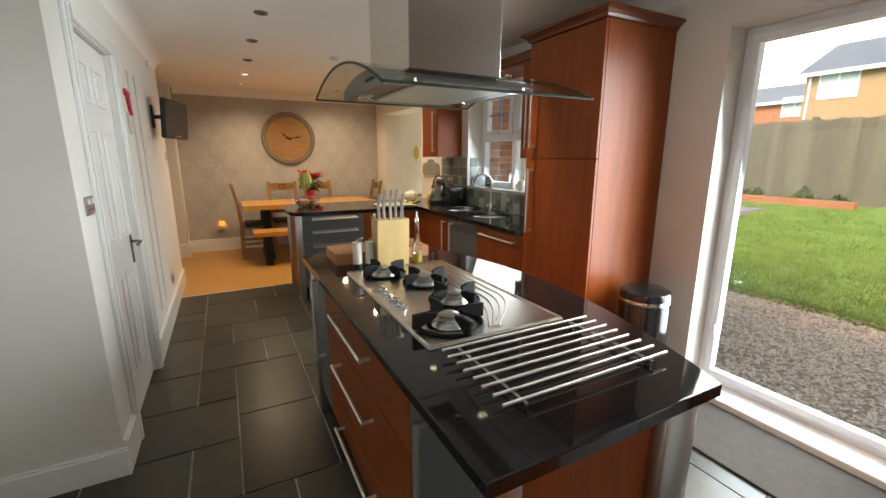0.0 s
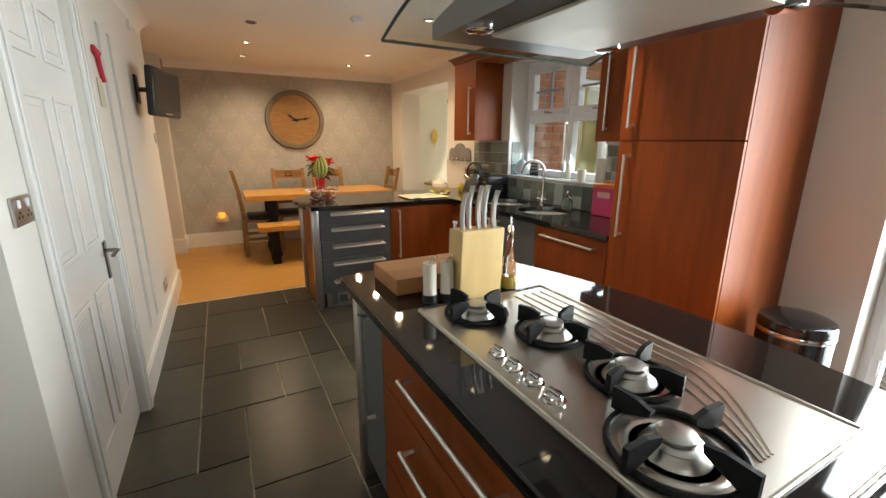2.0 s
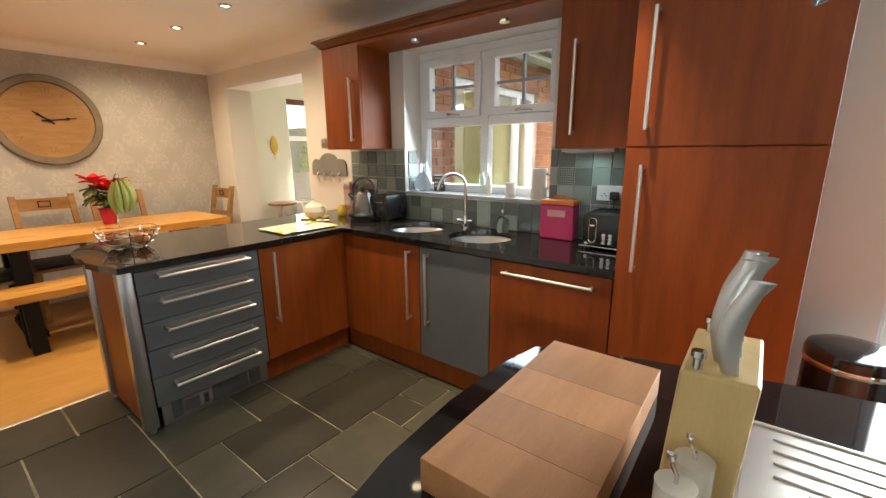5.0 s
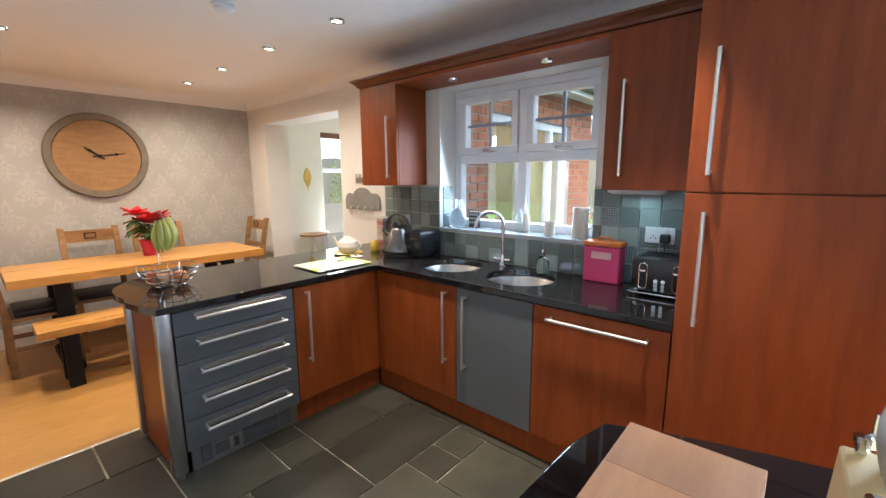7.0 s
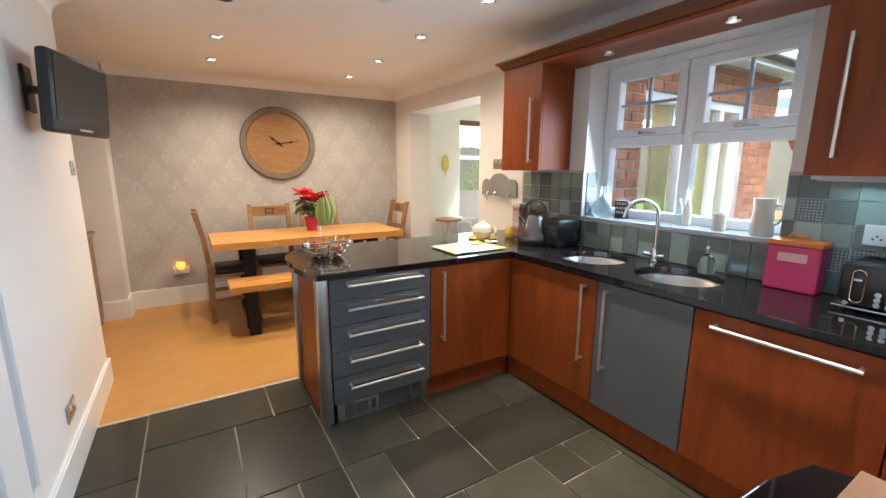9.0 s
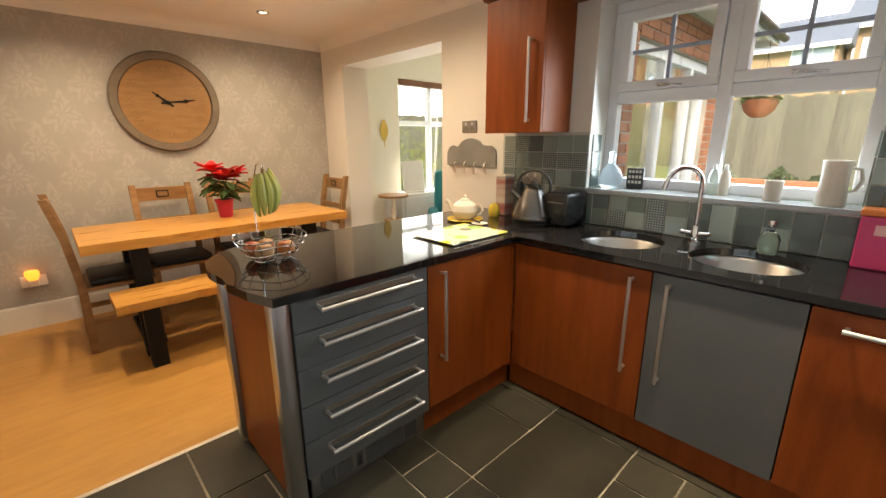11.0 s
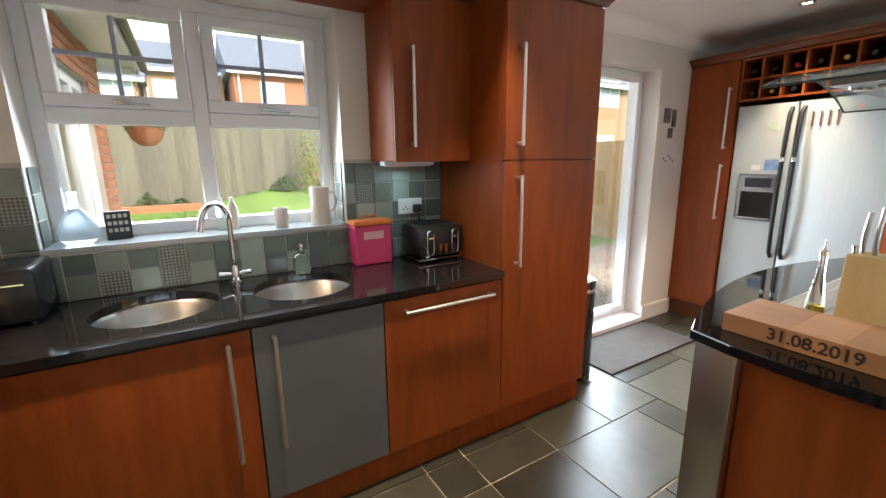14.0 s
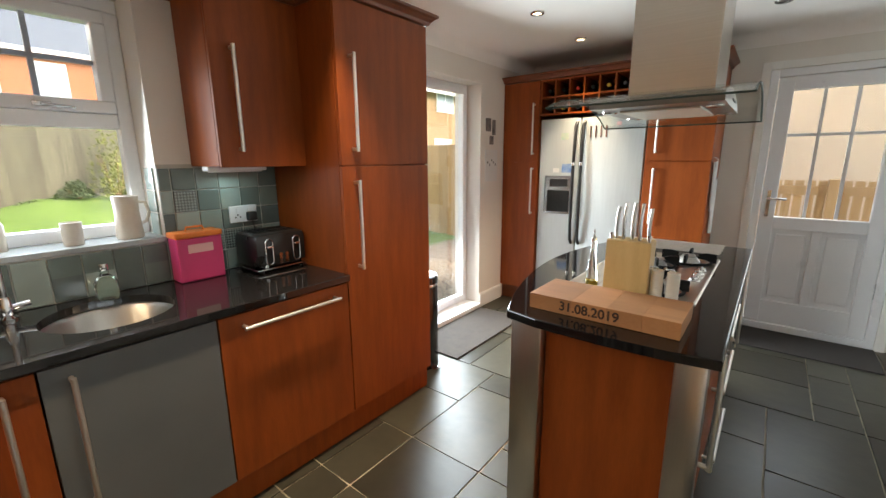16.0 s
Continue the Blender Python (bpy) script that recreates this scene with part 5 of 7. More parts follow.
part("pourer", lathe(B(), [(0.012, 0.2165), (0.011, 0.23), (0.004, 0.235), (0.003, 0.265), (0, 0.265)], 16), M_CHROME, ob_t, smooth=True)

# pedal bin
bn_t = thing("pedal_bin", "round black pedal bin with chrome band", "bin", (3.06, 2.50, 0))
part("body", lathe(B(), [(0.135, 0.0), (0.14, 0.012), (0.14, 0.60), (0.138, 0.604), (0, 0.604)], 40), M_BLACKGLOSS, bn_t, smooth=True)
part("band", lathe(B(), [(0.142, 0.605), (0.144, 0.61), (0.144, 0.622), (0.142, 0.626)], 40), M_CHROME, bn_t, smooth=True)
part("lid", lathe(B(), [(0.143, 0.6265), (0.143, 0.655), (0.136, 0.672), (0.11, 0.684), (0.06, 0.690), (0, 0.691)], 40), M_BLACKGLOSS, bn_t, "domed black lid", True)
part("pedal", box(B(), -0.18, -0.13, -0.03, 0.03, 0.012, 0.02, 0.003), M_CHROME, bn_t)

# ---- on the worktop ----
# kettle
M_KETTLE = mat("brushed_pewter", (0.20, 0.19, 0.18), (0.15, 0.145, 0.14), 0.24, metal=1.0, bump=0.02)
kt = thing("kettle", "conical brushed steel kettle with hooped handle", "kettle", (3.10, 5.29, H_TOP), 105)
kt.scale = (1.18, 1.18, 1.08)
part("base", lathe(B(), [(0.095, 0.0), (0.098, 0.006), (0.098, 0.02), (0.09, 0.024), (0, 0.024)], 32), M_BLACKPLASTIC, kt, smooth=True)
part("body", lathe(B(), [(0.10, 0.025), (0.104, 0.035), (0.100, 0.06), (0.075, 0.13), (0.055, 0.175), (0.048, 0.19), (0.046, 0.194), (0.03, 0.205), (0, 0.208)], 36), M_KETTLE, kt, smooth=True)
part("lid_knob", lathe(B(), [(0.006, 0.208), (0.006, 0.22), (0.014, 0.225), (0.012, 0.236), (0, 0.238)], 16), M_BLACKPLASTIC, kt, smooth=True)
hp = [(0.088 * math.cos(radians(a)), 0, 0.205 + 0.092 * math.sin(radians(a))) for a in range(-25, 206, 15)]
part("handle", pipe(B(), hp, 0.008, 10), M_BLACKPLASTIC, kt, "black hooped handle", True)
part("spout", pipe(B(), [(0.07, 0, 0.14), (0.095, 0, 0.165), (0.115, 0, 0.18)], 0.014, 12), M_KETTLE, kt, smooth=True)

# bread bin / black box in the corner
M_DARKBOX = mat("black_lacquer", (0.012, 0.012, 0.013), (0.009, 0.009, 0.010), 0.25, bump=0.02)
bb = thing("bread_bin", "low black lacquered bread bin in the corner", "bread bin", (3.22, 5.12, H_TOP))
bb.scale = (1.0, 1.0, 1.18)
bm = B()
box(bm, -0.12, 0.12, -0.06, 0.10, 0.006, 0.17, 0.02)
part("body", bm, M_DARKBOX, bb, smooth=True)
part("lid_trim", box(B(), -0.122, -0.1202, -0.03, 0.07, 0.12, 0.124), M_CHROME, bb)
for x in (-0.09, 0.09):
    for y in (-0.03, 0.07):
        part("foot", lathe(B(), [(0.01, 0), (0.01, 0.006)], 10, (x, y, 0)), M_BLACKPLASTIC, bb)
# dark wire rack with mugs behind kettle
M_STRIPE = mat("red_striped_tin", (0.55, 0.50, 0.42), (0.30, 0.05, 0.04), 0.5, scale=4, stretch=(0.1, 0.1, 6), bump=0.0)
tn1 = thing("tea_tin", "tall cream tin with red bands by the wall", "tin", (3.25, 5.62, H_TOP))
part("body", box(B(), -0.05, 0.05, -0.04, 0.04, 0, 0.25, 0.006), M_STRIPE, tn1)
part("lid", box(B(), -0.051, 0.051, -0.041, 0.041, 0.2505, 0.27, 0.006), M_CERAMIC, tn1)
mk = thing("pepper_grinder", "dark wooden grinder standing behind the kettle", "pepper mill", (3.26, 5.5, H_TOP))
part("body", lathe(B(), [(0.03, 0), (0.03, 0.05), (0.02, 0.09), (0.024, 0.15), (0.026, 0.16), (0, 0.165)], 20), M_BLACKPLASTIC, mk, smooth=True)
part("top", lathe(B(), [(0.022, 0.166), (0.026, 0.19), (0.02, 0.22), (0.008, 0.23), (0, 0.235)], 20), M_BLACKPLASTIC, mk, smooth=True)

# teapot on a tray
tp = thing("teapot", "round cream teapot on a small tray", "teapot", (2.90, 5.66, H_TOP), 110)
tp.scale = (1.0, 1.0, 1.22)
M_YELLOW = mat("yellow_ceramic", (0.66, 0.48, 0.06), (0.6, 0.42, 0.05), 0.25, bump=0.02)
part("tray", lathe(B(), [(0.10, 0.0), (0.115, 0.010), (0.112, 0.012), (0.09, 0.005), (0, 0.005)], 30), M_YELLOW, tp, "yellow tray", True)
part("body", lathe(B(), [(0.045, 0.0055), (0.07, 0.02), (0.083, 0.05), (0.075, 0.08), (0.045, 0.1), (0.035, 0.102)], 30), M_CERAMIC, tp, smooth=True)
part("lid", lathe(B(), [(0.036, 0.1025), (0.03, 0.112), (0.008, 0.118), (0.01, 0.128), (0, 0.132)], 24), M_CERAMIC, tp, smooth=True)
part("spout", pipe(B(), [(0.07, 0, 0.04), (0.10, 0, 0.06), (0.115, 0, 0.09), (0.13, 0, 0.097)], 0.011, 10), M_CERAMIC, tp, smooth=True)
part("handle", pipe(B(), [(-0.06, 0, 0.08), (-0.10, 0, 0.085), (-0.12, 0, 0.06), (-0.10, 0, 0.035), (-0.07, 0, 0.03)], 0.007, 8), M_CERAMIC, tp, smooth=True)
lm = solid("lemon_jar", lathe(B(), [(0.03, 0), (0.038, 0.02), (0.036, 0.06), (0.02, 0.085), (0, 0.09)], 20), M_YELLOW, "small yellow ceramic jar", "jar", (3.14, 5.62, H_TOP), smooth=True)
sp = thing("spoon_rest", "small spoon rest with a dark spoon", "spoon rest", (2.86, 5.50, H_TOP), 70)
part("dish", lathe(B(), [(0.03, 0.0), (0.05, 0.008), (0.048, 0.01), (0.028, 0.004), (0, 0.004)], 24), M_CERAMIC, sp, smooth=True)
part("spoon", pipe(B(), [(0.0, 0, 0.012), (0.05, 0, 0.014), (0.14, 0, 0.02)], 0.005, 8), M_BLACKPLASTIC, sp, smooth=True)

# glass worktop saver with a citrus print
M_PRINT = mat("citrus_print", (0.58, 0.60, 0.34), (0.50, 0.52, 0.24), 0.12, scale=9, bump=0.0, detail=1.0)
pnn, pll = M_PRINT.node_tree.nodes, M_PRINT.node_tree.links
vor = pnn.new("ShaderNodeTexVoronoi")
vor.inputs["Scale"].default_value = 9.0
gg = pnn.new("ShaderNodeNewGeometry")
pll.new(gg.outputs["Position"], vor.inputs["Vector"])
sepc = pnn.new("ShaderNodeSeparateColor")
pll.new(vor.outputs["Color"], sepc.inputs[0])
crr = pnn.new("ShaderNodeValToRGB")
crr.color_ramp.interpolation = "CONSTANT"
for k, (pos, col) in enumerate(((0.0, (0.62, 0.52, 0.04)), (0.4, (0.30, 0.50, 0.14)), (0.65, (0.70, 0.60, 0.12)), (0.88, (0.16, 0.17, 0.12)))):
    e3 = crr.color_ramp.elements[k] if k < 2 else crr.color_ramp.elements.new(pos)
    e3.position, e3.color = pos, (*col, 1)
pll.new(sepc.outputs[0], crr.inputs["Fac"])
blob = pnn.new("ShaderNodeMapRange")
blob.inputs["From Min"].default_value, blob.inputs["From Max"].default_value = 0.40, 0.48
pll.new(vor.outputs["Distance"], blob.inputs["Value"])
pmix = pnn.new("ShaderNodeMix")
pmix.data_type = "RGBA"
pmix.inputs["B"].default_value = (0.62, 0.61, 0.44, 1)
pll.new(blob.outputs[0], pmix.inputs["Factor"])
pll.new(crr.outputs["Color"], pmix.inputs["A"])
pll.new(pmix.outputs["Result"], pnn["Principled BSDF"].inputs["Base Color"])
gs = thing("worktop_saver", "glass worktop saver with yellow and green citrus print", "worktop saver", (2.36, 5.225, H_TOP))
part("glass_plate", slab(B(), [(0.0, 0.0), (0.42, 0.0), (0.42, 0.33), (0.0, 0.31)], 0.006, 0.012, 0.001), M_PRINT, gs)
for x in (0.03, 0.39):
    for y in (0.03, 0.28):
        part("foot", lathe(B(), [(0.008, 0), (0.008, 0.0058)], 10, (x, y, 0)), M_CLEAR, gs)

# wire fruit basket with banana hook
fbk = thing("fruit_basket", "chrome wire fruit basket with a banana hook", "fruit basket", (1.665, 5.645, H_TOP))
for rr, z in ((0.075, 0.006), (0.11, 0.035), (0.135, 0.07), (0.15, 0.10)):
    part("ring", pipe(B(), [(rr * math.cos(2 * math.pi * k / 32), rr * math.sin(2 * math.pi * k / 32), z + 0.006 * math.sin(6 * math.pi * k / 32)) for k in range(33)], 0.0028, 6), M_CHROME, fbk, smooth=True)
for k in range(14):
    a = 2 * math.pi * k / 14
    part("wire", pipe(B(), [(q * math.cos(a), q * math.sin(a), z) for q, z in ((0.075, 0.006), (0.11, 0.035), (0.135, 0.07), (0.15, 0.10))], 0.002, 6), M_CHROME, fbk, smooth=True)
hk = [(0.0, 0.15, 0.09), (0.0, 0.15, 0.2), (0.0, 0.12, 0.33), (0.0, 0.07, 0.395), (0.0, 0.03, 0.408), (0.0, 0.0, 0.398), (0.0, 0.0, 0.385)]
part("hook", pipe(B(), hk, 0.0024, 8), M_CHROME, fbk, "chrome banana hook", True)
M_APPLE = mat("red_apple_skin", (0.45, 0.06, 0.03), (0.50, 0.22, 0.06), 0.3, scale=14, bump=0.0)
M_ONION = mat("tan_onion_skin", (0.42, 0.24, 0.10), (0.34, 0.17, 0.07), 0.45, scale=18)
for k, (ax, ay, mt) in enumerate(((-0.045, -0.04, M_ONION), (0.05, -0.035, M_APPLE), (0.0, 0.055, M_ONION), (-0.065, 0.04, M_APPLE))):
    fr = thing("fruit", "red apple in the wire basket" if mt is M_APPLE else "tan onion in the wire basket", "fruit", (1.665 + ax, 5.645 + ay, H_TOP + 0.012))
    part("flesh", lathe(B(), [(0, 0.004), (0.02, 0.0), (0.036, 0.018), (0.038, 0.038), (0.028, 0.058), (0.01, 0.064), (0, 0.06)], 20), mt, fr, smooth=True)
    part("stalk", tube(B(), (0, 0, 0.06), (0.003, 0, 0.075), 0.0022, 0.0015, 6), M_OAK, fr)
M_BANANA = mat("greenish_banana", (0.58, 0.55, 0.13), (0.45, 0.47, 0.10), 0.45, scale=10)
bun = thing("banana_bunch", "bunch of green bananas hanging from the hook", "bananas", (1.665, 5.645, H_TOP + 0.378))
bun.scale = (0.8, 0.8, 1.0)
part("stem", tube(B(), (0, 0, -0.02), (0, 0, 0.006), 0.012, 0.009, 8), M_OAK, bun)
for k in range(6):
    a = radians(-150 + 36 * k)
    bm = B()
    prev = None
    for q in range(9):
        u = q / 8
        out = 0.008 + 0.044 * math.sin(math.pi * (0.08 + 0.78 * u))
        z = -0.015 - 0.175 * u
        rr = 0.006 + 0.0155 * math.sin(math.pi * min(1, max(0.03, u * 0.96 + 0.02)))
        c = Vector((out * math.cos(a) + 0.008 * (k - 2.5), out * math.sin(a), z + 0.004 * k))
        ring = [bm.verts.new(c + Vector((rr * math.cos(2 * math.pi * s / 8), rr * math.sin(2 * math.pi * s / 8), 0))) for s in range(8)]
        if prev:
            for s in range(8):
                bm.faces.new((prev[s], prev[(s + 1) % 8], ring[(s + 1) % 8], ring[s]))
        else:
            bm.faces.new(ring[::-1])
        prev = ring
    bm.faces.new(prev)
    part("banana", bm, M_BANANA, bun, smooth=True)

# mixer tap
tap = thing("mixer_tap", "tall chrome swan-neck mixer tap", "tap", (3.265, 4.455, H_TOP))
part("base", lathe(B(), [(0.027, 0), (0.027, 0.008), (0.019, 0.016), (0.018, 0.075), (0.014, 0.085), (0, 0.085)], 24), M_CHROME, tap, smooth=True)
sp_pts = [(0, 0, 0.08), (0, 0, 0.27)] + [(-0.075 + 0.075 * math.cos(radians(a)), 0.055 * (1 - math.cos(radians(a))) / 1.0, 0.28 + 0.085 * math.sin(radians(a))) for a in range(10, 165, 15)] + [(-0.155, 0.115, 0.265)]
part("spout", pipe(B(), sp_pts, 0.0115, 14), M_CHROME, tap, "swan-neck spout", True)
for s in (-1, 1):
    part("lever", pipe(B(), [(0, s * 0.016, 0.045), (0, s * 0.045, 0.047), (-0.004, s * 0.065, 0.05)], 0.011, 12), M_CHROME, tap, smooth=True)

# soap bottle by the sink
M_SOAP = glass("pale_green_soap_glass", (0.80, 0.92, 0.86))
so_t = thing("soap_bottle", "clear glass soap bottle by the sink", "soap bottle", (3.27, 4.165, H_TOP))
part("bottle", lathe(B(), [(0.036, 0), (0.04, 0.01), (0.04, 0.07), (0.03, 0.09), (0.015, 0.105), (0.015, 0.12), (0, 0.121)], 24), M_SOAP, so_t, smooth=True)
part("cap", lathe(B(), [(0.016, 0.1215), (0.018, 0.13), (0.016, 0.148), (0, 0.15)], 16), M_CHROME, so_t, smooth=True)

# pink tin with orange lid
M_PINK = mat("hot_pink_enamel", (0.58, 0.045, 0.165), (0.52, 0.04, 0.145), 0.35, bump=0.02)
M_ORANGE = mat("orange_enamel", (0.75, 0.20, 0.03), (0.68, 0.17, 0.025), 0.35, bump=0.02)
M_LABEL = mat("pale_pink_label", (0.75, 0.42, 0.42), (0.7, 0.38, 0.38), 0.5)
pk = thing("storage_tin", "hot pink enamel storage tin with orange lid", "storage tin", (3.298, 3.80, H_TOP))
part("body", box(B(), -0.05, 0.05, -0.10, 0.10, 0.0, 0.205, 0.008), M_PINK, pk)
part("lid", box(B(), -0.054, 0.054, -0.104, 0.104, 0.2055, 0.232, 0.006), M_ORANGE, pk, "orange lid")
part("label_plate", box(B(), -0.0525, -0.0505, -0.055, 0.055, 0.135, 0.175, 0.0008), M_LABEL, pk)
lid_h = part("lid_handle", pipe(B(), [(0, -0.04, 0.232), (0, -0.035, 0.25), (0, 0.035, 0.25), (0, 0.04, 0.232)], 0.005, 8), M_ORANGE, pk, smooth=True)

# toaster
M_TOAST = mat("black_toaster_enamel", (0.016, 0.015, 0.016), (0.012, 0.012, 0.012), 0.3, bump=0.02)
to = thing("toaster", "black four-slice toaster with chrome trim", "toaster", (3.24, 3.465, H_TOP))
part("base", box(B(), -0.13, 0.11, -0.145, 0.145, 0.012, 0.022, 0.003), M_CHROME, to)
for x in (-0.1, 0.08):
    for y in (-0.11, 0.11):
        part("foot", lathe(B(), [(0.012, 0.0), (0.012, 0.012)], 10, (x, y, 0)), M_BLACKPLASTIC, to)
bm = B()
box(bm, -0.125, 0.105, -0.14, 0.14, 0.0225, 0.195, 0.03)
part("body", bm, M_TOAST, to, smooth=True)
for x in (-0.06, -0.02, 0.025, 0.065):
    part("slot", box(B(), x - 0.012, x + 0.012, -0.11, 0.11, 0.193, 0.1965), M_BLACKIRON, to)
for y in (-0.075, 0.075):
    bm = B()
    lp = [(-0.129, y + 0.019 * math.cos(radians(a)), 0.15 + 0.018 * math.sin(radians(a))) for a in range(0, 181, 30)]
    lp += [(-0.129, y + 0.019 * math.cos(radians(a)), 0.058 + 0.018 * math.sin(radians(a))) for a in range(180, 361, 30)] + [lp[0]]
    pipe(bm, lp, 0.0035, 8)
    part("lever_surround", bm, M_CHROME, to, "chrome lever surround", True)
    part("lever", box(B(), -0.142, -0.126, y - 0.014, y + 0.014, 0.125, 0.137, 0.003), M_CHROME, to)
    part("dial", tube(B(), (-0.125, y * 1.35, 0.036), (-0.140, y * 1.35, 0.036), 0.010), M_CHROME, to, smooth=True)
for y in (-0.016, 0.016):
    for z in (0.045, 0.064, 0.084):
        part("button", tube(B(), (-0.125, y, z), (-0.132, y, z), 0.010, seg=12), M_CHROME, to, smooth=True)

# ---- on the window sill ----
SZ = WIN[2] + 0.012
M_WHITEPOT = mat("white_stoneware", (0.68, 0.61, 0.52), (0.60, 0.53, 0.44), 0.35, bump=0.05)
cup = thing("white_mug", "plain white stoneware beaker on the sill", "beaker", (3.44, 4.21, SZ))
cup.scale = (0.9, 0.9, 1.0)
part("body", lathe(B(), [(0.035, 0), (0.038, 0.006), (0.04, 0.095), (0.037, 0.096), (0.034, 0.01), (0, 0.008)], 24), M_WHITEPOT, cup, smooth=True)
jug = thing("white_jug", "tall white stoneware jug on the sill", "jug", (3.45, 4.01, SZ))
part("body", lathe(B(), [(0.05, 0), (0.053, 0.008), (0.046, 0.12), (0.05, 0.19), (0.046, 0.191), (0.042, 0.12), (0.046, 0.012), (0, 0.01)], 28), M_WHITEPOT, jug, smooth=True)
part("handle", pipe(B(), [(0, -0.045, 0.16), (0, -0.075, 0.155), (0, -0.085, 0.11), (0, -0.07, 0.07), (0, -0.046, 0.06)], 0.007, 10), M_WHITEPOT, jug, smooth=True)
vz = thing("glass_vase", "round clear blue-tinted glass bottle on the sill", "vase", (3.45, 4.99, SZ))
part("body", lathe(B(), [(0.04, 0), (0.065, 0.02), (0.07, 0.06), (0.05, 0.11), (0.018, 0.145), (0.014, 0.20), (0.02, 0.21), (0, 0.211)], 28), glass("blue_tint_glass", (0.82, 0.92, 0.97), 0.35), vz, smooth=True)
sg = thing("word_sign", "small black block sign with white letters on the sill", "sign", (3.50, 4.865, SZ), -80)
part("block", box(B(), -0.045, 0.045, -0.01, 0.01, 0, 0.12, 0.002), M_BLACKPLASTIC, sg)
M_PALE = mat("pale_sign_paint", (0.6, 0.57, 0.5), (0.55, 0.52, 0.45), 0.6)
for k, (a, b) in enumerate(((0.092, 0.108), (0.062, 0.078), (0.032, 0.048))):
    for j in range(4):
        part("letter_bar", box(B(), -0.036 + j * 0.019, -0.036 + j * 0.019 + 0.013, -0.0108, -0.0102, a, b), M_PALE, sg)
for k, y in enumerate((4.47, 4.42)):
    wb_t = thing("washing_up_bottle", "pale washing-up bottle on the sill", "bottle", (3.50, y, SZ))
    part("body", lathe(B(), [(0.022, 0), (0.024, 0.01), (0.024, 0.10), (0.012, 0.13), (0, 0.131)], 18), M_CERAMIC if k else M_SOAP, wb_t, smooth=True)
    part("cap", lathe(B(), [(0.01, 0.1315), (0.008, 0.155), (0, 0.157)], 14), M_UPVC, wb_t, smooth=True)

# ---- south end: fridge wall ----
YF = 0.835
lt = thing("tall_cabinet", "tall cherry-veneered cabinet beside the fridge", "cabinet", group="fridge wall units")
part("body", box(B(), 2.985, XE - 0.002, YS + 0.002, YF - 0.02, PLINTH, 2.17), M_CHERRY, lt)
for z0, z1, ha, hb in ((PLINTH + 0.008, 1.433, 0.93, 1.38), (1.439, 2.168, 1.50, 1.97)):
    d = part("door", box(B(), 2.987, XE - 0.004, YF - 0.0185, YF, z0, z1, 0.0015), M_CHERRY, lt)
    bar_handle(d, (3.03, YF, ha), (3.03, YF, hb), (0, 0.038, 0), 0.008)
part("kickboard", box(B(), 2.985, XE - 0.002, YF - 0.06, YF - 0.045, 0, PLINTH), M_CHERRY_DARK, lt)
rt = thing("tall_cabinet", "tall cherry-veneered cabinet beside the fridge", "cabinet", group="fridge wall units")
part("body", box(B(), 1.565, 2.035, YS + 0.002, YF - 0.02, PLINTH, 2.17), M_CHERRY, rt)
for z0, z1, ha, hb in ((PLINTH + 0.008, 1.433, 0.93, 1.38), (1.439, 2.168, 1.50, 1.97)):
    d = part("door", box(B(), 1.567, 2.033, YF - 0.0185, YF, z0, z1, 0.0015), M_CHERRY, rt)
    bar_handle(d, (1.955, YF, ha), (1.955, YF, hb), (0, 0.038, 0), 0.008)
part("kickboard", box(B(), 1.565, 2.035, YF - 0.06, YF - 0.045, 0, PLINTH), M_CHERRY_DARK, rt)
cornice("cornice", [(1.565, YS + 0.004), (1.565, YF), (XE - 0.003, YF)][::-1], 2.172, "dark cherry cornice above the fridge wall")

wr = thing("wine_rack", "cherry pigeonhole wine rack above the fridge", "wine rack")
x0, x1, z0, z1 = 2.04, 2.98, 1.855, 2.17
nc = 7
for k in range(nc + 1):
    x = x0 + 0.008 + (x1 - x0 - 0.016) * k / nc
    part("upright", box(B(), x - 0.007, x + 0.007, 0.52, YF - 0.01, z0 + 0.016, z1 - 0.016), M_CHERRY, wr)
for z in (z0 + 0.008, (z0 + z1) / 2, z1 - 0.008):
    part("shelf", box(B(), x0, x1, 0.521, YF - 0.008, z - 0.0078, z + 0.0078), M_CHERRY, wr)
part("back", box(B(), x0, x1, 0.50, 0.519, z0, z1), M_CHERRY_DARK, wr)
M_BOTTLE = mat("dark_green_bottle", (0.010, 0.016, 0.008), (0.008, 0.012, 0.006), 0.1, bump=0.0)
caps = [mat("foil_gold", (0.55, 0.38, 0.06), None, 0.35, 0.6, bump=0), mat("foil_red", (0.40, 0.02, 0.02), None, 0.4, 0.3, bump=0), mat("foil_black", (0.02, 0.02, 0.02), None, 0.35, 0.3, bump=0), mat("foil_white", (0.6, 0.58, 0.54), None, 0.4, bump=0)]
rb2 = random.Random(4)
cw = (x1 - x0 - 0.016) / nc
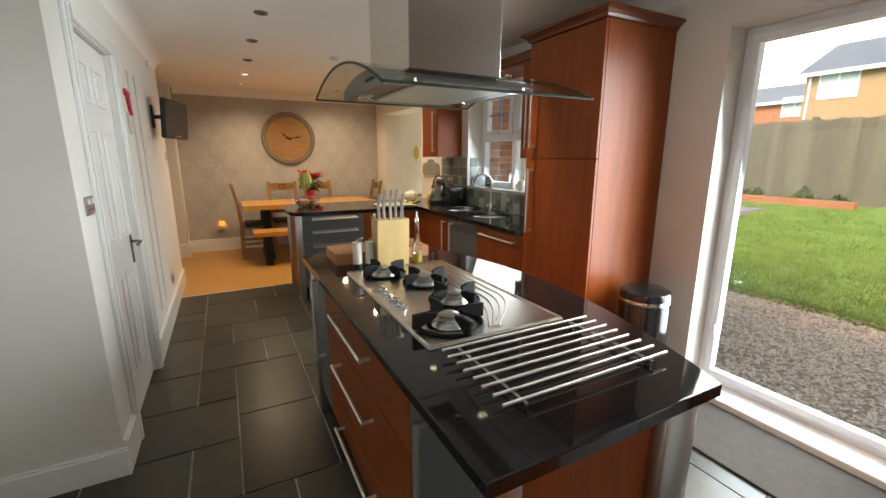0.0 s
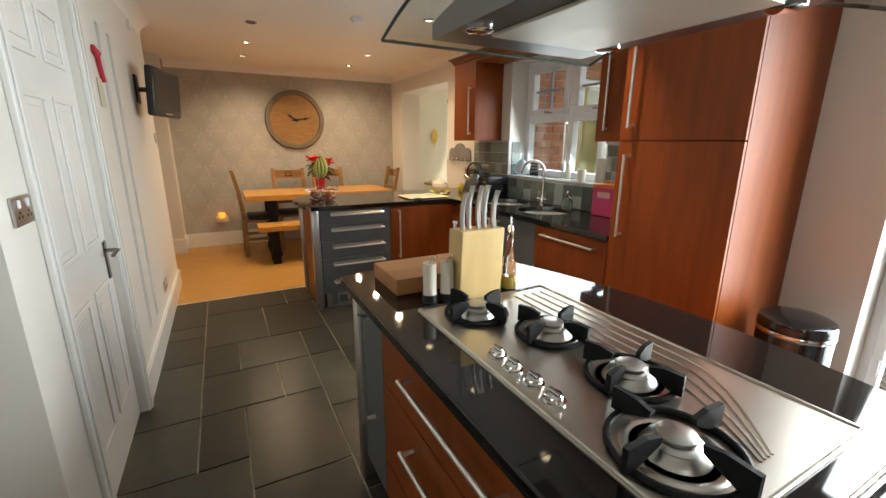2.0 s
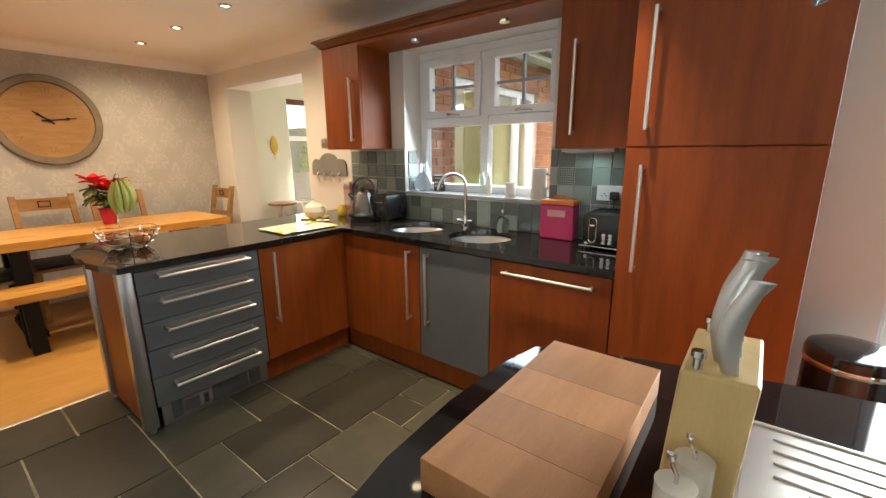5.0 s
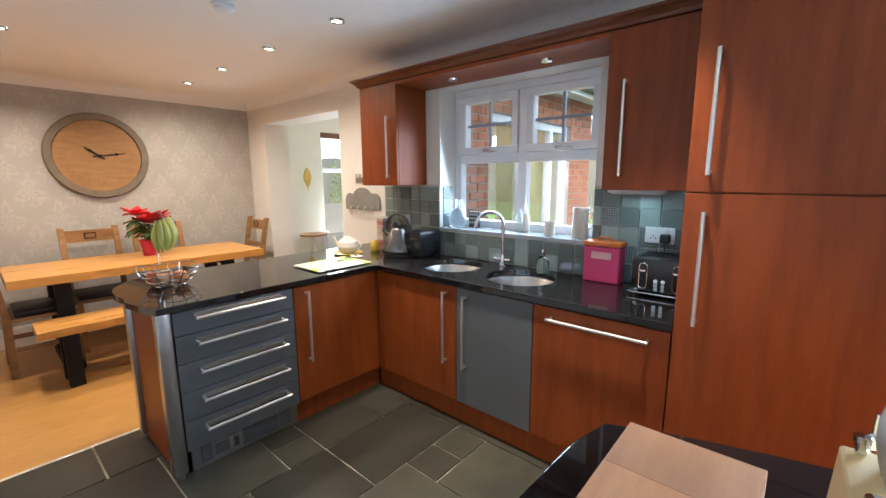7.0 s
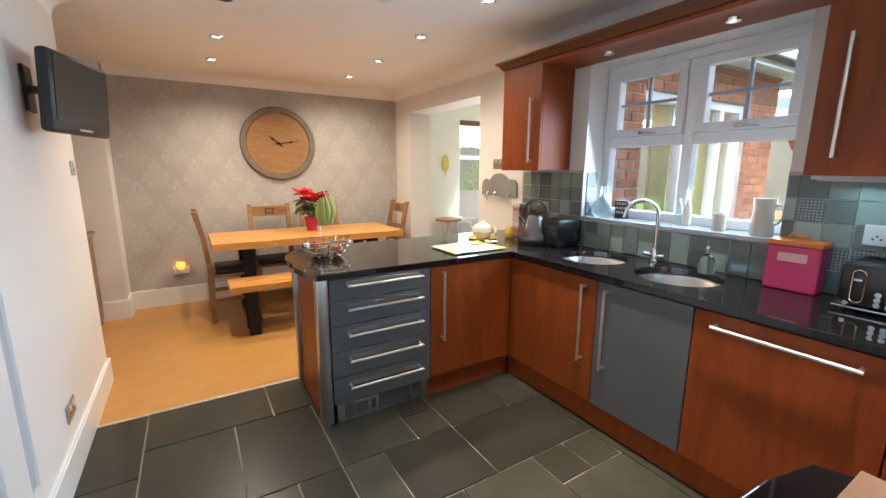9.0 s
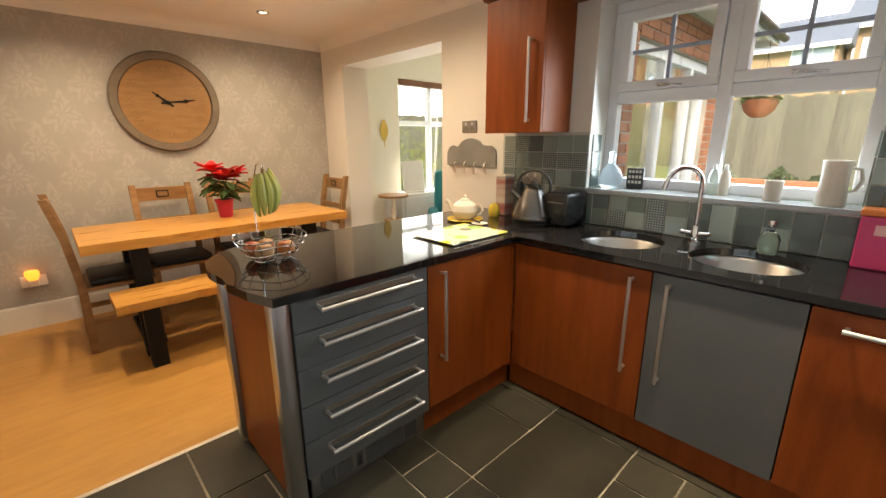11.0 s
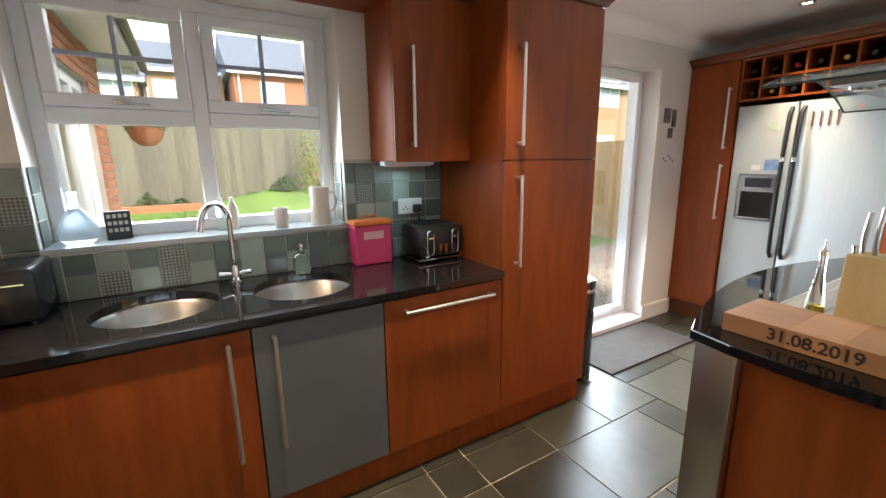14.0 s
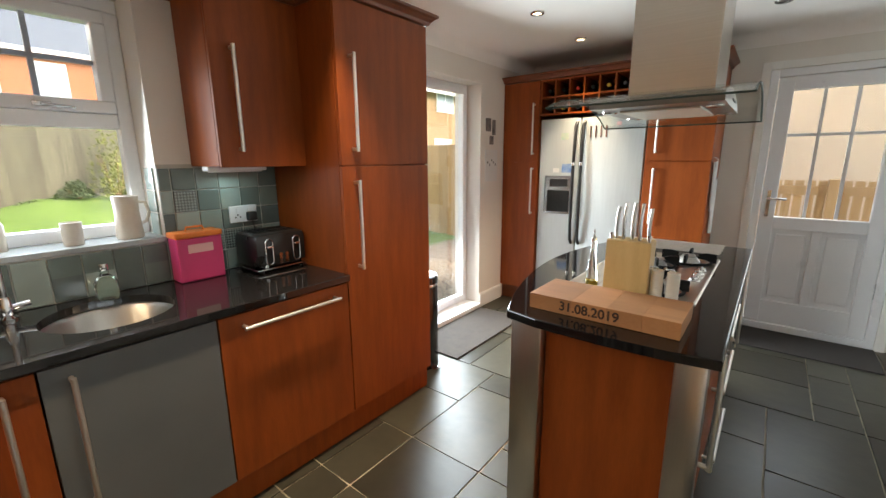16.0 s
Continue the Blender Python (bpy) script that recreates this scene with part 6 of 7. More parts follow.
for row in range(2):
    for k in range(nc):
        if rb2.random() < 0.12:
            continue
        x = x0 + 0.008 + cw * (k + 0.5)
        z = z0 + 0.016 + row * 0.1575 + 0.042
        w = thing("wine_bottle", "dark wine bottle lying in the rack", "bottle", (x, 0.53, z), group="bottles in the wine rack")
        bm = lathe(B(), [(0.036, 0), (0.038, 0.01), (0.038, 0.17), (0.03, 0.2), (0.014, 0.225), (0.014, 0.262), (0, 0.263)], 18)
        bmesh.ops.transform(bm, matrix=Matrix.Rotation(radians(-90), 4, "X"), verts=bm.verts)
        part("glass_body", bm, M_BOTTLE, w, smooth=True)
        bm = lathe(B(), [(0.0155, 0.225), (0.0155, 0.267), (0, 0.268)], 16)
        bmesh.ops.transform(bm, matrix=Matrix.Rotation(radians(-90), 4, "X"), verts=bm.verts)
        part("foil_cap", bm, caps[rb2.randrange(4)], w, smooth=True)

M_FRIDGE = mat("silver_fridge_steel", (0.50, 0.535, 0.535), (0.46, 0.495, 0.495), 0.48, metal=0.4, scale=20, stretch=(5, 5, 0.2), bump=0.01)
fg = thing("fridge_freezer", "large silver side-by-side fridge freezer with ice dispenser", "fridge")
part("body", box(B(), 2.045, 2.975, YS + 0.03, 0.76, 0.02, 1.82, 0.005), M_BLACKPLASTIC, fg)
part("feet", box(B(), 2.08, 2.94, 0.35, 0.72, 0.0, 0.0195), M_BLACKPLASTIC, fg)
ds = 2.585
lf = part("freezer_door", box(B(), ds + 0.004, 2.973, 0.762, 0.815, 0.06, 1.82, 0.012), M_FRIDGE, fg, smooth=True)
rf = part("fridge_door", box(B(), 2.047, ds - 0.004, 0.762, 0.815, 0.06, 1.82, 0.012), M_FRIDGE, fg, smooth=True)
for d, x in ((lf, ds + 0.035), (rf, ds - 0.035)):
    hnd = part("handle", pipe(B(), [(x, 0.815, 1.78), (x, 0.85, 1.74), (x, 0.862, 1.5), (x, 0.868, 1.35), (x, 0.872, 1.1), (x, 0.866, 0.9), (x, 0.85, 0.72), (x, 0.815, 0.68)], 0.014, 12), M_BLACKPLASTIC, d, "black curved handle", True)
    part("collar", tube(B(), (x, 0.868, 1.40), (x, 0.868, 1.43), 0.0165, seg=14), M_CHROME, hnd, smooth=True)
dp = part("dispenser", box(B(), 2.63, 2.905, 0.8155, 0.824, 0.95, 1.305, 0.008), M_DOORPLATE, lf, "grey ice and water dispenser")
part("recess", box(B(), 2.66, 2.875, 0.8242, 0.826, 0.97, 1.17), M_BLACKIRON, dp)
part("display", box(B(), 2.68, 2.855, 0.8242, 0.826, 1.205, 1.275), M_SCREEN, dp)
M_PAPERW = mat("white_paper", (0.72, 0.72, 0.70), (0.68, 0.68, 0.66), 0.7)
M_BLUEP = mat("blue_print", (0.10, 0.22, 0.50), (0.30, 0.40, 0.55), 0.5, scale=30, bump=0)
M_GREENP = mat("green_print", (0.40, 0.55, 0.45), (0.6, 0.62, 0.5), 0.5, scale=30, bump=0)
for nm, x, z, w, h, mt, lab in (("fridge_magnet", 2.73, 1.66, 0.07, 0.06, M_GREENP, "pale green paper on the fridge door"), ("fridge_magnet", 2.70, 1.375, 0.09, 0.08, M_BLUEP, "blue and white card on the fridge door"),
                                ("fridge_magnet", 2.80, 1.355, 0.06, 0.04, M_PAPERW, "small white card on the fridge door"), ("fridge_magnet", 2.26, 1.75, 0.04, 0.03, M_LABEL, "small pink magnet on the fridge door")):
    solid(nm, box(B(), x - w / 2, x + w / 2, 0.8152, 0.8172, z - h / 2, z + h / 2), mt, lab, "magnet")
for k in range(4):
    x = 2.36 + k * 0.045
    u = thing("hanging_tool", "small steel tool hanging on the fridge door", "utensil", (x, 0.8155, 1.66), group="tools on the fridge")
    part("hook", tube(B(), (0, 0, 0.075), (0, 0.012, 0.075), 0.006, seg=10), M_CHROME, u, smooth=True)
    part("shaft", box(B(), -0.006, 0.006, 0.001, 0.007, -0.02, 0.08, 0.002), M_CHROME, u)

# towels on hooks on the side of the tall cabinet
M_TOWEL = mat("pale_cotton", (0.66, 0.66, 0.64), (0.50, 0.52, 0.55), 0.9, scale=12, stretch=(1, 6, 1), bump=0.3, bscale=200)
for y, z0, z1 in ((0.72, 1.05, 1.44), (0.60, 0.86, 1.30)):
    tw = thing("tea_towel", "pale tea towel hanging from a chrome hook", "tea towel", (1.563, y, z1), group="hanging tea towels")
    bm = B()
    fold = [(-0.012 - 0.010 * math.sin(k * 1.9) ** 2, -0.05 + 0.1 * k / 10) for k in range(11)]
    slab(bm, [(x - 0.006, v) for x, v in fold] + [(x + 0.004, v) for x, v in fold[::-1]], z0 - z1, -0.01, 0.001)
    part("cloth", bm, M_TOWEL, tw, smooth=True)
    part("hook", pipe(B(), [(0.0, 0, 0.02), (-0.02, 0, 0.018), (-0.028, 0, 0.0), (-0.02, 0, -0.012)], 0.004, 8), M_CHROME, tw, smooth=True)

# pictures on the strip of wall by the patio door
M_PHOTO = mat("dark_photo_print", (0.05, 0.05, 0.055), (0.25, 0.22, 0.2), 0.4, scale=14, bump=0)
for y, z, w, h in ((1.12, 1.78, 0.09, 0.12), (1.02, 1.76, 0.06, 0.14), (1.06, 1.64, 0.07, 0.08)):
    solid("photo_print", box(B(), XE - 0.004, XE - 0.001, y - w / 2, y + w / 2, z - h / 2, z + h / 2), M_PHOTO, "dark photograph pinned on the white wall", "photograph", group="pinned photographs")
cal = thing("wall_calendar", "white wall calendar with dark marks", "calendar", (XE - 0.001, 1.06, 1.40))
part("sheet", box(B(), -0.004, 0, -0.11, 0.11, -0.15, 0.15), M_PAPERW, cal)
for k in range(5):
    part("mark", box(B(), -0.0052, -0.0042, -0.08 + 0.035 * k, -0.066 + 0.035 * k, 0.0 + 0.02 * (k % 3), 0.02 + 0.02 * (k % 3)), M_BLACKPLASTIC, cal)

# ---- sunroom beyond the opening ----
M_BRICK = mat("orange_brick", (0.42, 0.17, 0.085), (0.32, 0.12, 0.06), 0.85, scale=14, bump=0.3, rand=0.16)
M_MORTAR = mat("mortar", (0.42, 0.38, 0.33), (0.36, 0.33, 0.28), 0.9, bump=0.3)
M_ROOF = mat("grey_roof_tile", (0.15, 0.17, 0.20), (0.11, 0.125, 0.15), 0.8, scale=3, stretch=(1, 1, 8), bump=0.3)
M_TANWALL = mat("tan_brick_far", (0.40, 0.27, 0.16), (0.33, 0.21, 0.12), 0.9, scale=10, bump=0.2)
M_REDWALL = mat("red_brick_far", (0.42, 0.17, 0.09), (0.34, 0.13, 0.07), 0.9, scale=10, bump=0.2)
M_SUNFLOOR = mat("pale_sunroom_floor", (0.55, 0.48, 0.38), (0.48, 0.42, 0.33), 0.4, scale=4)
M_CREAMWALL = mat("cream_sunroom_wall", (0.78, 0.74, 0.62), (0.74, 0.70, 0.58), 0.7, scale=2)
SX1, SY0, SY1 = 6.42, 5.42, 8.16
GZ = -0.14
sf = B()
box(sf, XO, SX1, SY0, SY1, -0.12, -0.002)
structure("floor_sunroom", sf, M_SUNFLOOR, "pale sunroom floor", "floor")
wb = B()
box(wb, XO, 4.33, SY1, SY1 + 0.25, -0.1, 2.6)
box(wb, 4.33, 6.1, SY1, SY1 + 0.25, -0.1, 0.55)
box(wb, 4.33, 6.1, SY1, SY1 + 0.25, 2.14, 2.6)
box(wb, 6.1, SX1 + 0.25, SY1, SY1 + 0.25, -0.1, 2.6)
structure("wall_sunroom_north", wb, M_CREAMWALL, "cream sunroom wall around a wide window", "wall")
wb = B()
box(wb, SX1, SX1 + 0.12, SY0, SY1, -0.1, 0.5)
box(wb, SX1, SX1 + 0.12, SY0, SY1, 2.14, 2.6)
box(wb, SX1, SX1 + 0.12, SY0, 5.8, 0.5, 2.14)
structure("wall_sunroom_east", wb, M_CREAMWALL, "cream sunroom wall", "wall")
cb = B()
box(cb, XO, SX1 + 0.3, SY0 - 0.25, SY1 + 0.25, 2.6, 2.7)
structure("ceiling_sunroom", cb, M_CEIL, "white sunroom ceiling", "ceiling")
# south wall: plaster inside, brick outside
wb = B()
for a, b, c, d in ((XO, 4.17, -0.1, 2.6), (5.9, SX1, -0.1, 2.6), (4.17, 5.9, 2.1, 2.6)):
    box(wb, a, b, SY0 - 0.10, SY0, c, d)
structure("wall_sunroom_inner", wb, M_CREAMWALL, "cream inner face of the sunroom wall", "wall")
BY = SY0 - 0.105
wb = B()
for a, b, c, d in ((XO + 0.001, 4.17, GZ, 2.45), (5.9, 6.52, GZ, 2.45), (4.17, 5.9, 2.1, 2.45)):
    box(wb, a, b, BY - 0.10, BY, c, d)
brickwall = structure("wall_sunroom_brick", wb, M_MORTAR, "orange brick outer wall of the sunroom", "brick wall")
brick_mesh = {}
BW, BH = 0.225, 0.075
rr_ = random.Random(2)
for a, b, c, d in ((XO + 0.001, 4.17, 0.55, 2.45), (5.9, 6.52, 0.55, 2.45), (4.17, 5.9, 2.1, 2.45)):
    z, row = c, 0
    while z < d - 0.05:
        x = a - (BW / 2 if row % 2 else 0)
        while x < b - 0.01:
            u0, u1 = max(a, x) + 0.005, min(b, x + BW) - 0.005
            if u1 - u0 > 0.03:
                key = round(u1 - u0, 3)
                if key not in brick_mesh:
                    brick_mesh[key] = mesh_of("brick", box(B(), 0, key, -0.012, 0.0, 0, BH - 0.011, 0.003), M_BRICK)
                o = new("brick", brick_mesh[key])
                o.parent = brickwall
                o.location = (u0, BY - 0.1002, z + 0.005)
            x += BW
        z += BH
        row += 1
# east brick corner of the wing
structure("wall_sunroom_corner", box(B(), SX1 + 0.121, SX1 + 0.24, SY0 - 0.10, SY1, GZ, 0.5), M_BRICK, "low orange brick wall under the sunroom glazing", "brick wall")

sw = tagged(new("window_sunroom"), "white framed sunroom doors in the brick wall", "glazed doors", kind="structure")
bm = B()
for x in (4.20, 4.86, 5.50, 5.87):
    box(bm, x - 0.035, x + 0.035, BY - 0.06, BY + 0.02, 0.0, 2.1, 0.006)
box(bm, 4.17, 5.9, BY - 0.058, BY + 0.018, 2.02, 2.098, 0.005)
box(bm, 4.17, 5.9, BY - 0.058, BY + 0.018, 0.0, 0.10, 0.005)
part("window_frame", bm, M_UPVC, sw)
for a, b in ((4.235, 4.825), (4.895, 5.465), (5.535, 5.835)):
    p = part("pane", box(B(), a, b, BY - 0.025, BY - 0.018, 0.1, 2.02), M_PANE, sw)
    p.visible_shadow = False
M_CURTAIN = mat("pale_yellow_curtain", (0.62, 0.55, 0.28), (0.55, 0.48, 0.22), 0.8, scale=4, stretch=(8, 1, 0.2), bump=0.1)
for a, b in ((4.70, 4.98), (5.30, 5.72)):
    bm = B()
    n = 24
    lo = []
    for k in range(n + 1):
        x = a + (b - a) * k / n
        lo.append((x, BY + 0.14 + 0.03 * math.sin(k * 1.6)))
    back = [(x, y + 0.006) for x, y in lo[::-1]]
    solid("curtain", slab(bm, lo + back, 0.03, 2.08), M_CURTAIN, "pale yellow full-length curtain in the sunroom", "curtain")
# eaves of the wing
ev = thing("wing_roof", "grey tiled wing roof with white fascia and gutter", "roof")
bm = B()
vs = [bm.verts.new(c) for c in ((XO, SY0 - 0.5, 2.46), (SX1 + 0.5, SY0 - 0.5, 2.46), (SX1 + 0.5, SY1 + 0.5, 2.46), (XO, SY1 + 0.5, 2.46), (XO, 6.8, 3.5), (5.6, 6.8, 3.5))]
for f in ((0, 1, 5, 4), (1, 2, 5), (2, 3, 4, 5)):
    bm.faces.new([vs[i] for i in f])
part("roof_slope", bm, M_ROOF, ev)
part("soffit", box(B(), XO + 0.002, SX1 + 0.5, SY0 - 0.5, SY0 - 0.206, 2.43, 2.45), M_UPVC, ev)
part("fascia", box(B(), XO + 0.002, SX1 + 0.52, SY0 - 0.525, SY0 - 0.502, 2.36, 2.47), M_UPVC, ev, "white fascia board")
part("fascia", box(B(), SX1 + 0.502, SX1 + 0.525, SY0 - 0.5, SY1 + 0.5, 2.36, 2.47), M_UPVC, ev)
part("gutter", tube(B(), (XO + 0.01, SY0 - 0.565, 2.43), (SX1 + 0.55, SY0 - 0.565, 2.43), 0.038, seg=12), M_BLACKPLASTIC, ev, smooth=True)

# sunroom window and furnishings
nw = tagged(new("window_2"), "wide white sunroom window with a brown roller blind", "window", kind="structure")
bm = B()
for x in (4.36, 4.92, 5.48, 6.07):
    box(bm, x - 0.03, x + 0.03, SY1 + 0.08, SY1 + 0.15, 0.551, 2.139, 0.005)
for z in (0.58, 1.62, 2.11):
    box(bm, 4.33, 6.1, SY1 + 0.082, SY1 + 0.148, z - 0.03, z + 0.03, 0.004)
part("window_frame", bm, M_UPVC, nw)
p = part("pane", box(B(), 4.34, 6.09, SY1 + 0.11, SY1 + 0.116, 0.6, 2.08), M_PANE, nw)
p.visible_shadow = False
M_BLIND = mat("brown_wood_blind", (0.20, 0.085, 0.045), (0.15, 0.06, 0.03), 0.5)
bl = thing("venetian_blind", "brown wooden blind drawn up at the sunroom window", "blind", (4.33, SY1 + 0.03, 2.02))
part("head_rail", box(B(), 0.02, 1.75, -0.02, 0.03, 0.05, 0.118, 0.004), M_BLIND, bl)
for k in range(7):
    part("slat", box(B(), 0.03, 1.74, -0.018, 0.03, 0.042 - k * 0.042, 0.046 - k * 0.042), M_UPVC if k > 0 else M_BLIND, bl)
M_GOLD = mat("brushed_gold", (0.70, 0.48, 0.12), (0.6, 0.4, 0.1), 0.35, metal=0.8)
gd = thing("gold_wall_ornament", "gold leaf-shaped wall ornament", "wall ornament", (4.09, SY1 - 0.001, 1.52))
bm = B()
pts = [(0.055 * math.sin(math.pi * k / 12) ** 0.8, -0.13 + 0.26 * k / 12) for k in range(13)]
pts = pts + [(-x, y) for x, y in pts[-2:0:-1]]
bm = slab(bm, pts, 0, 0.012)
bmesh.ops.transform(bm, matrix=Matrix.Rotation(radians(90), 4, "X"), verts=bm.verts)
part("leaf", bm, M_GOLD, gd)
part("stem", tube(B(), (0, -0.006, -0.19), (0, -0.006, -0.125), 0.004, seg=8), M_GOLD, gd)
M_TEAL = mat("teal_velvet", (0.012, 0.19, 0.23), (0.008, 0.15, 0.18), 0.75, scale=6, bump=0.1)
ac = thing("armchair", "teal velvet armchair in the sunroom", "armchair", (4.50, 7.15, 0), 140)
part("seat", box(B(), -0.33, 0.33, -0.3, 0.33, 0.18, 0.45, 0.05), M_TEAL, ac, smooth=True)
part("backrest", box(B(), -0.36, 0.36, -0.46, -0.28, 0.2, 1.05, 0.06), M_TEAL, ac, smooth=True)
for x in (-0.38, 0.38):
    part("arm", box(B(), x - 0.065, x + 0.065, -0.32, 0.34, 0.16, 0.62, 0.05), M_TEAL, ac, smooth=True)
    for y in (-0.3, 0.28):
        part("leg", tube(B(), (x * 0.85, y, 0.19), (x * 0.9, y, 0), 0.02, 0.014, 10), M_BLACKIRON, ac)
M_CUSH = mat("black_white_cushion", (0.55, 0.55, 0.53), (0.03, 0.03, 0.03), 0.8, scale=22, bump=0.1)
cu = solid("cushion", box(B(), -0.2, 0.2, -0.27, -0.14, 0.45, 0.84, 0.06), M_CUSH, "black and white patterned cushion on the armchair", "cushion", (4.50, 7.15, 0), 140, smooth=True)
st = thing("side_table", "small two-tier round side table on a turned white stem", "side table", (3.86, 7.70, 0))
part("tabletop", lathe(B(), [(0.17, 0.78), (0.175, 0.79), (0.175, 0.805), (0, 0.805)], 28), M_OAK, st)
part("shelf", lathe(B(), [(0.11, 0.50), (0.115, 0.508), (0.115, 0.522), (0, 0.522)], 24), M_OAK, st)
part("stem", lathe(B(), [(0.03, 0.02), (0.022, 0.1), (0.035, 0.25), (0.022, 0.40), (0.03, 0.4995)], 16), M_CERAMIC, st, smooth=True)
part("upper_stem", lathe(B(), [(0.022, 0.5225), (0.035, 0.60), (0.02, 0.70), (0.03, 0.7795)], 16), M_CERAMIC, st, smooth=True)
part("base", lathe(B(), [(0.14, 0), (0.13, 0.02), (0, 0.02)], 24), M_OAK, st)
M_WHITEP = mat("white_furniture_paint", (0.74, 0.73, 0.70), (0.70, 0.69, 0.66), 0.5)
wu = thing("low_white_unit", "low white painted unit under the window", "cabinet", (4.62, 7.95, 0))
part("body", box(B(), -0.56, 0.56, -0.15, 0.2, 0.0, 0.77, 0.01), M_WHITEP, wu)
for x in (-0.27, 0.27):
    part("door", box(B(), x - 0.245, x + 0.245, -0.166, -0.151, 0.06, 0.73, 0.004), M_WHITEP, wu)
ts = thing("tilted_mirror", "white tilted vanity mirror on the low unit", "mirror", (4.36, 7.92, 0.77), -25)
mm = part("frame", box(B(), -0.14, 0.14, -0.012, 0.012, 0.02, 0.40, 0.01), M_WHITEP, ts)
mm.matrix_basis = pose(0, 0, 0.0, -18, 0, 0)
part("stand", box(B(), -0.12, 0.12, -0.05, 0.08, 0, 0.02, 0.004), M_WHITEP, ts)

# ---- garden ----
M_GRASS = mat("lawn", (0.17, 0.26, 0.05), (0.11, 0.18, 0.033), 0.9, scale=1.2, bump=0.9, bscale=60)
M_BLADE = mat("grass_blade", (0.21, 0.31, 0.06), (0.12, 0.20, 0.035), 0.8, scale=2)
M_GRAVEL = mat("gravel_bed", (0.40, 0.31, 0.22), (0.15, 0.115, 0.08), 0.95, scale=30, bump=1.0, bscale=45)
M_STONE = mat("gravel_stone", (0.72, 0.58, 0.42), (0.26, 0.20, 0.14), 0.9, scale=60)
M_FENCE = mat("weathered_larch_fence", (0.17, 0.155, 0.11), (0.115, 0.105, 0.075), 0.9, scale=6, stretch=(5, 5, 0.4), bump=0.3, rand=0.15)
M_PINE = mat("pale_orange_pine_fence", (0.46, 0.30, 0.15), (0.36, 0.22, 0.10), 0.85, scale=6, stretch=(5, 5, 0.4), bump=0.2, rand=0.12)
M_PAVE = mat("grey_paving", (0.30, 0.29, 0.28), (0.24, 0.23, 0.22), 0.9, scale=5, bump=0.3)


def ground_z(x):
    return GZ + 0.60 * min(1.0, max(0.0, (x - 6.5) / 5.5)) ** 1.1


bm = B()
xs = [-90, -20, -3, 3.66, 4.5, 5.5, 6.3, 7, 8, 9, 10, 11, 12, 12.6, 16, 40, 120, 400]
ys = [-300, -60, -20, -8, -3, 0, 2, 4, 6, 8, 12, 20, 60, 300]
grid = [[bm.verts.new((x, y, ground_z(x) - (0.02 if x <= 3.66 else 0))) for y in ys] for x in xs]
for i in range(len(xs) - 1):
    for j in range(len(ys) - 1):
        bm.faces.new((grid[i][j], grid[i + 1][j], grid[i + 1][j + 1], grid[i][j + 1]))
structure("ground", bm, M_GRASS, "short green garden lawn", "lawn")
r = random.Random(6)
edge = [(XO + 0.002, -3.0), (5.7, -3.0)] + [(6.0 + 0.18 * math.sin(k * 1.3) + 0.12 * k / 4, -2.5 + k * 0.6) for k in range(12)] + [(6.55, 5.1), (XO + 0.002, 5.1)]
structure("ground_gravel", slab(B(), edge, GZ - 0.05, GZ + 0.012), M_GRAVEL, "tan gravel path beside the house", "gravel")


def scatter(name, count, region, make, material, label, category):
    verts, faces = [], []
    q = random.Random(len(name) * 7)
    for _ in range(count):
        x, y, z = region(q)
        v, f = make(q)
        o = len(verts)
        verts += [(a + x, b + y, c + z) for a, b, c in v]
        faces += [[i + o for i in k] for k in f]
    me = bpy.data.meshes.new(name)
    me.from_pydata(verts, [], faces)
    me.materials.append(material)
    ob = new(name, me)
    return tagged(ob, label, category, kind="stuff")


def pebble(q):
    s = q.uniform(0.010, 0.024)
    a = q.uniform(0, 6.3)
    sx, sy, sz = s * q.uniform(0.8, 1.5), s, s * 0.6
    pts = [(math.cos(a + k * 1.571) * sx, math.sin(a + k * 1.571) * sy, 0.0) for k in range(4)] + [(0, 0, sz), (0, 0, -sz)]
    return pts, [(0, 1, 4), (1, 2, 4), (2, 3, 4), (3, 0, 4), (1, 0, 5), (2, 1, 5), (3, 2, 5), (0, 3, 5)]


def tuft(q):
    v, f = [], []
    for _ in range(5):
        a, ln, w = q.uniform(0, 6.3), q.uniform(0.03, 0.065), 0.004
        ox, oy = q.uniform(-0.03, 0.03), q.uniform(-0.03, 0.03)
        lx, ly = q.uniform(-0.02, 0.02), q.uniform(-0.02, 0.02)
        i = len(v)
        v += [(ox - w * math.cos(a), oy - w * math.sin(a), 0), (ox + w * math.cos(a), oy + w * math.sin(a), 0), (ox + lx, oy + ly, ln)]
        f.append((i, i + 1, i + 2))
    return v, f


def gravel_place(q):
    return XO + 0.05 + q.random() * 2.6, -0.5 + q.random() * 5.5, GZ + 0.016


def lawn_place(q):
    x = 6.15 + (q.random() ** 1.6) * 5.8
    return x, -1.0 + q.random() * 9.0, ground_z(x)


scatter("gravel", 16000, gravel_place, pebble, M_STONE, "loose tan gravel stones", "gravel")
scatter("grass", 26000, lawn_place, tuft, M_BLADE, "short green grass blades", "grass")

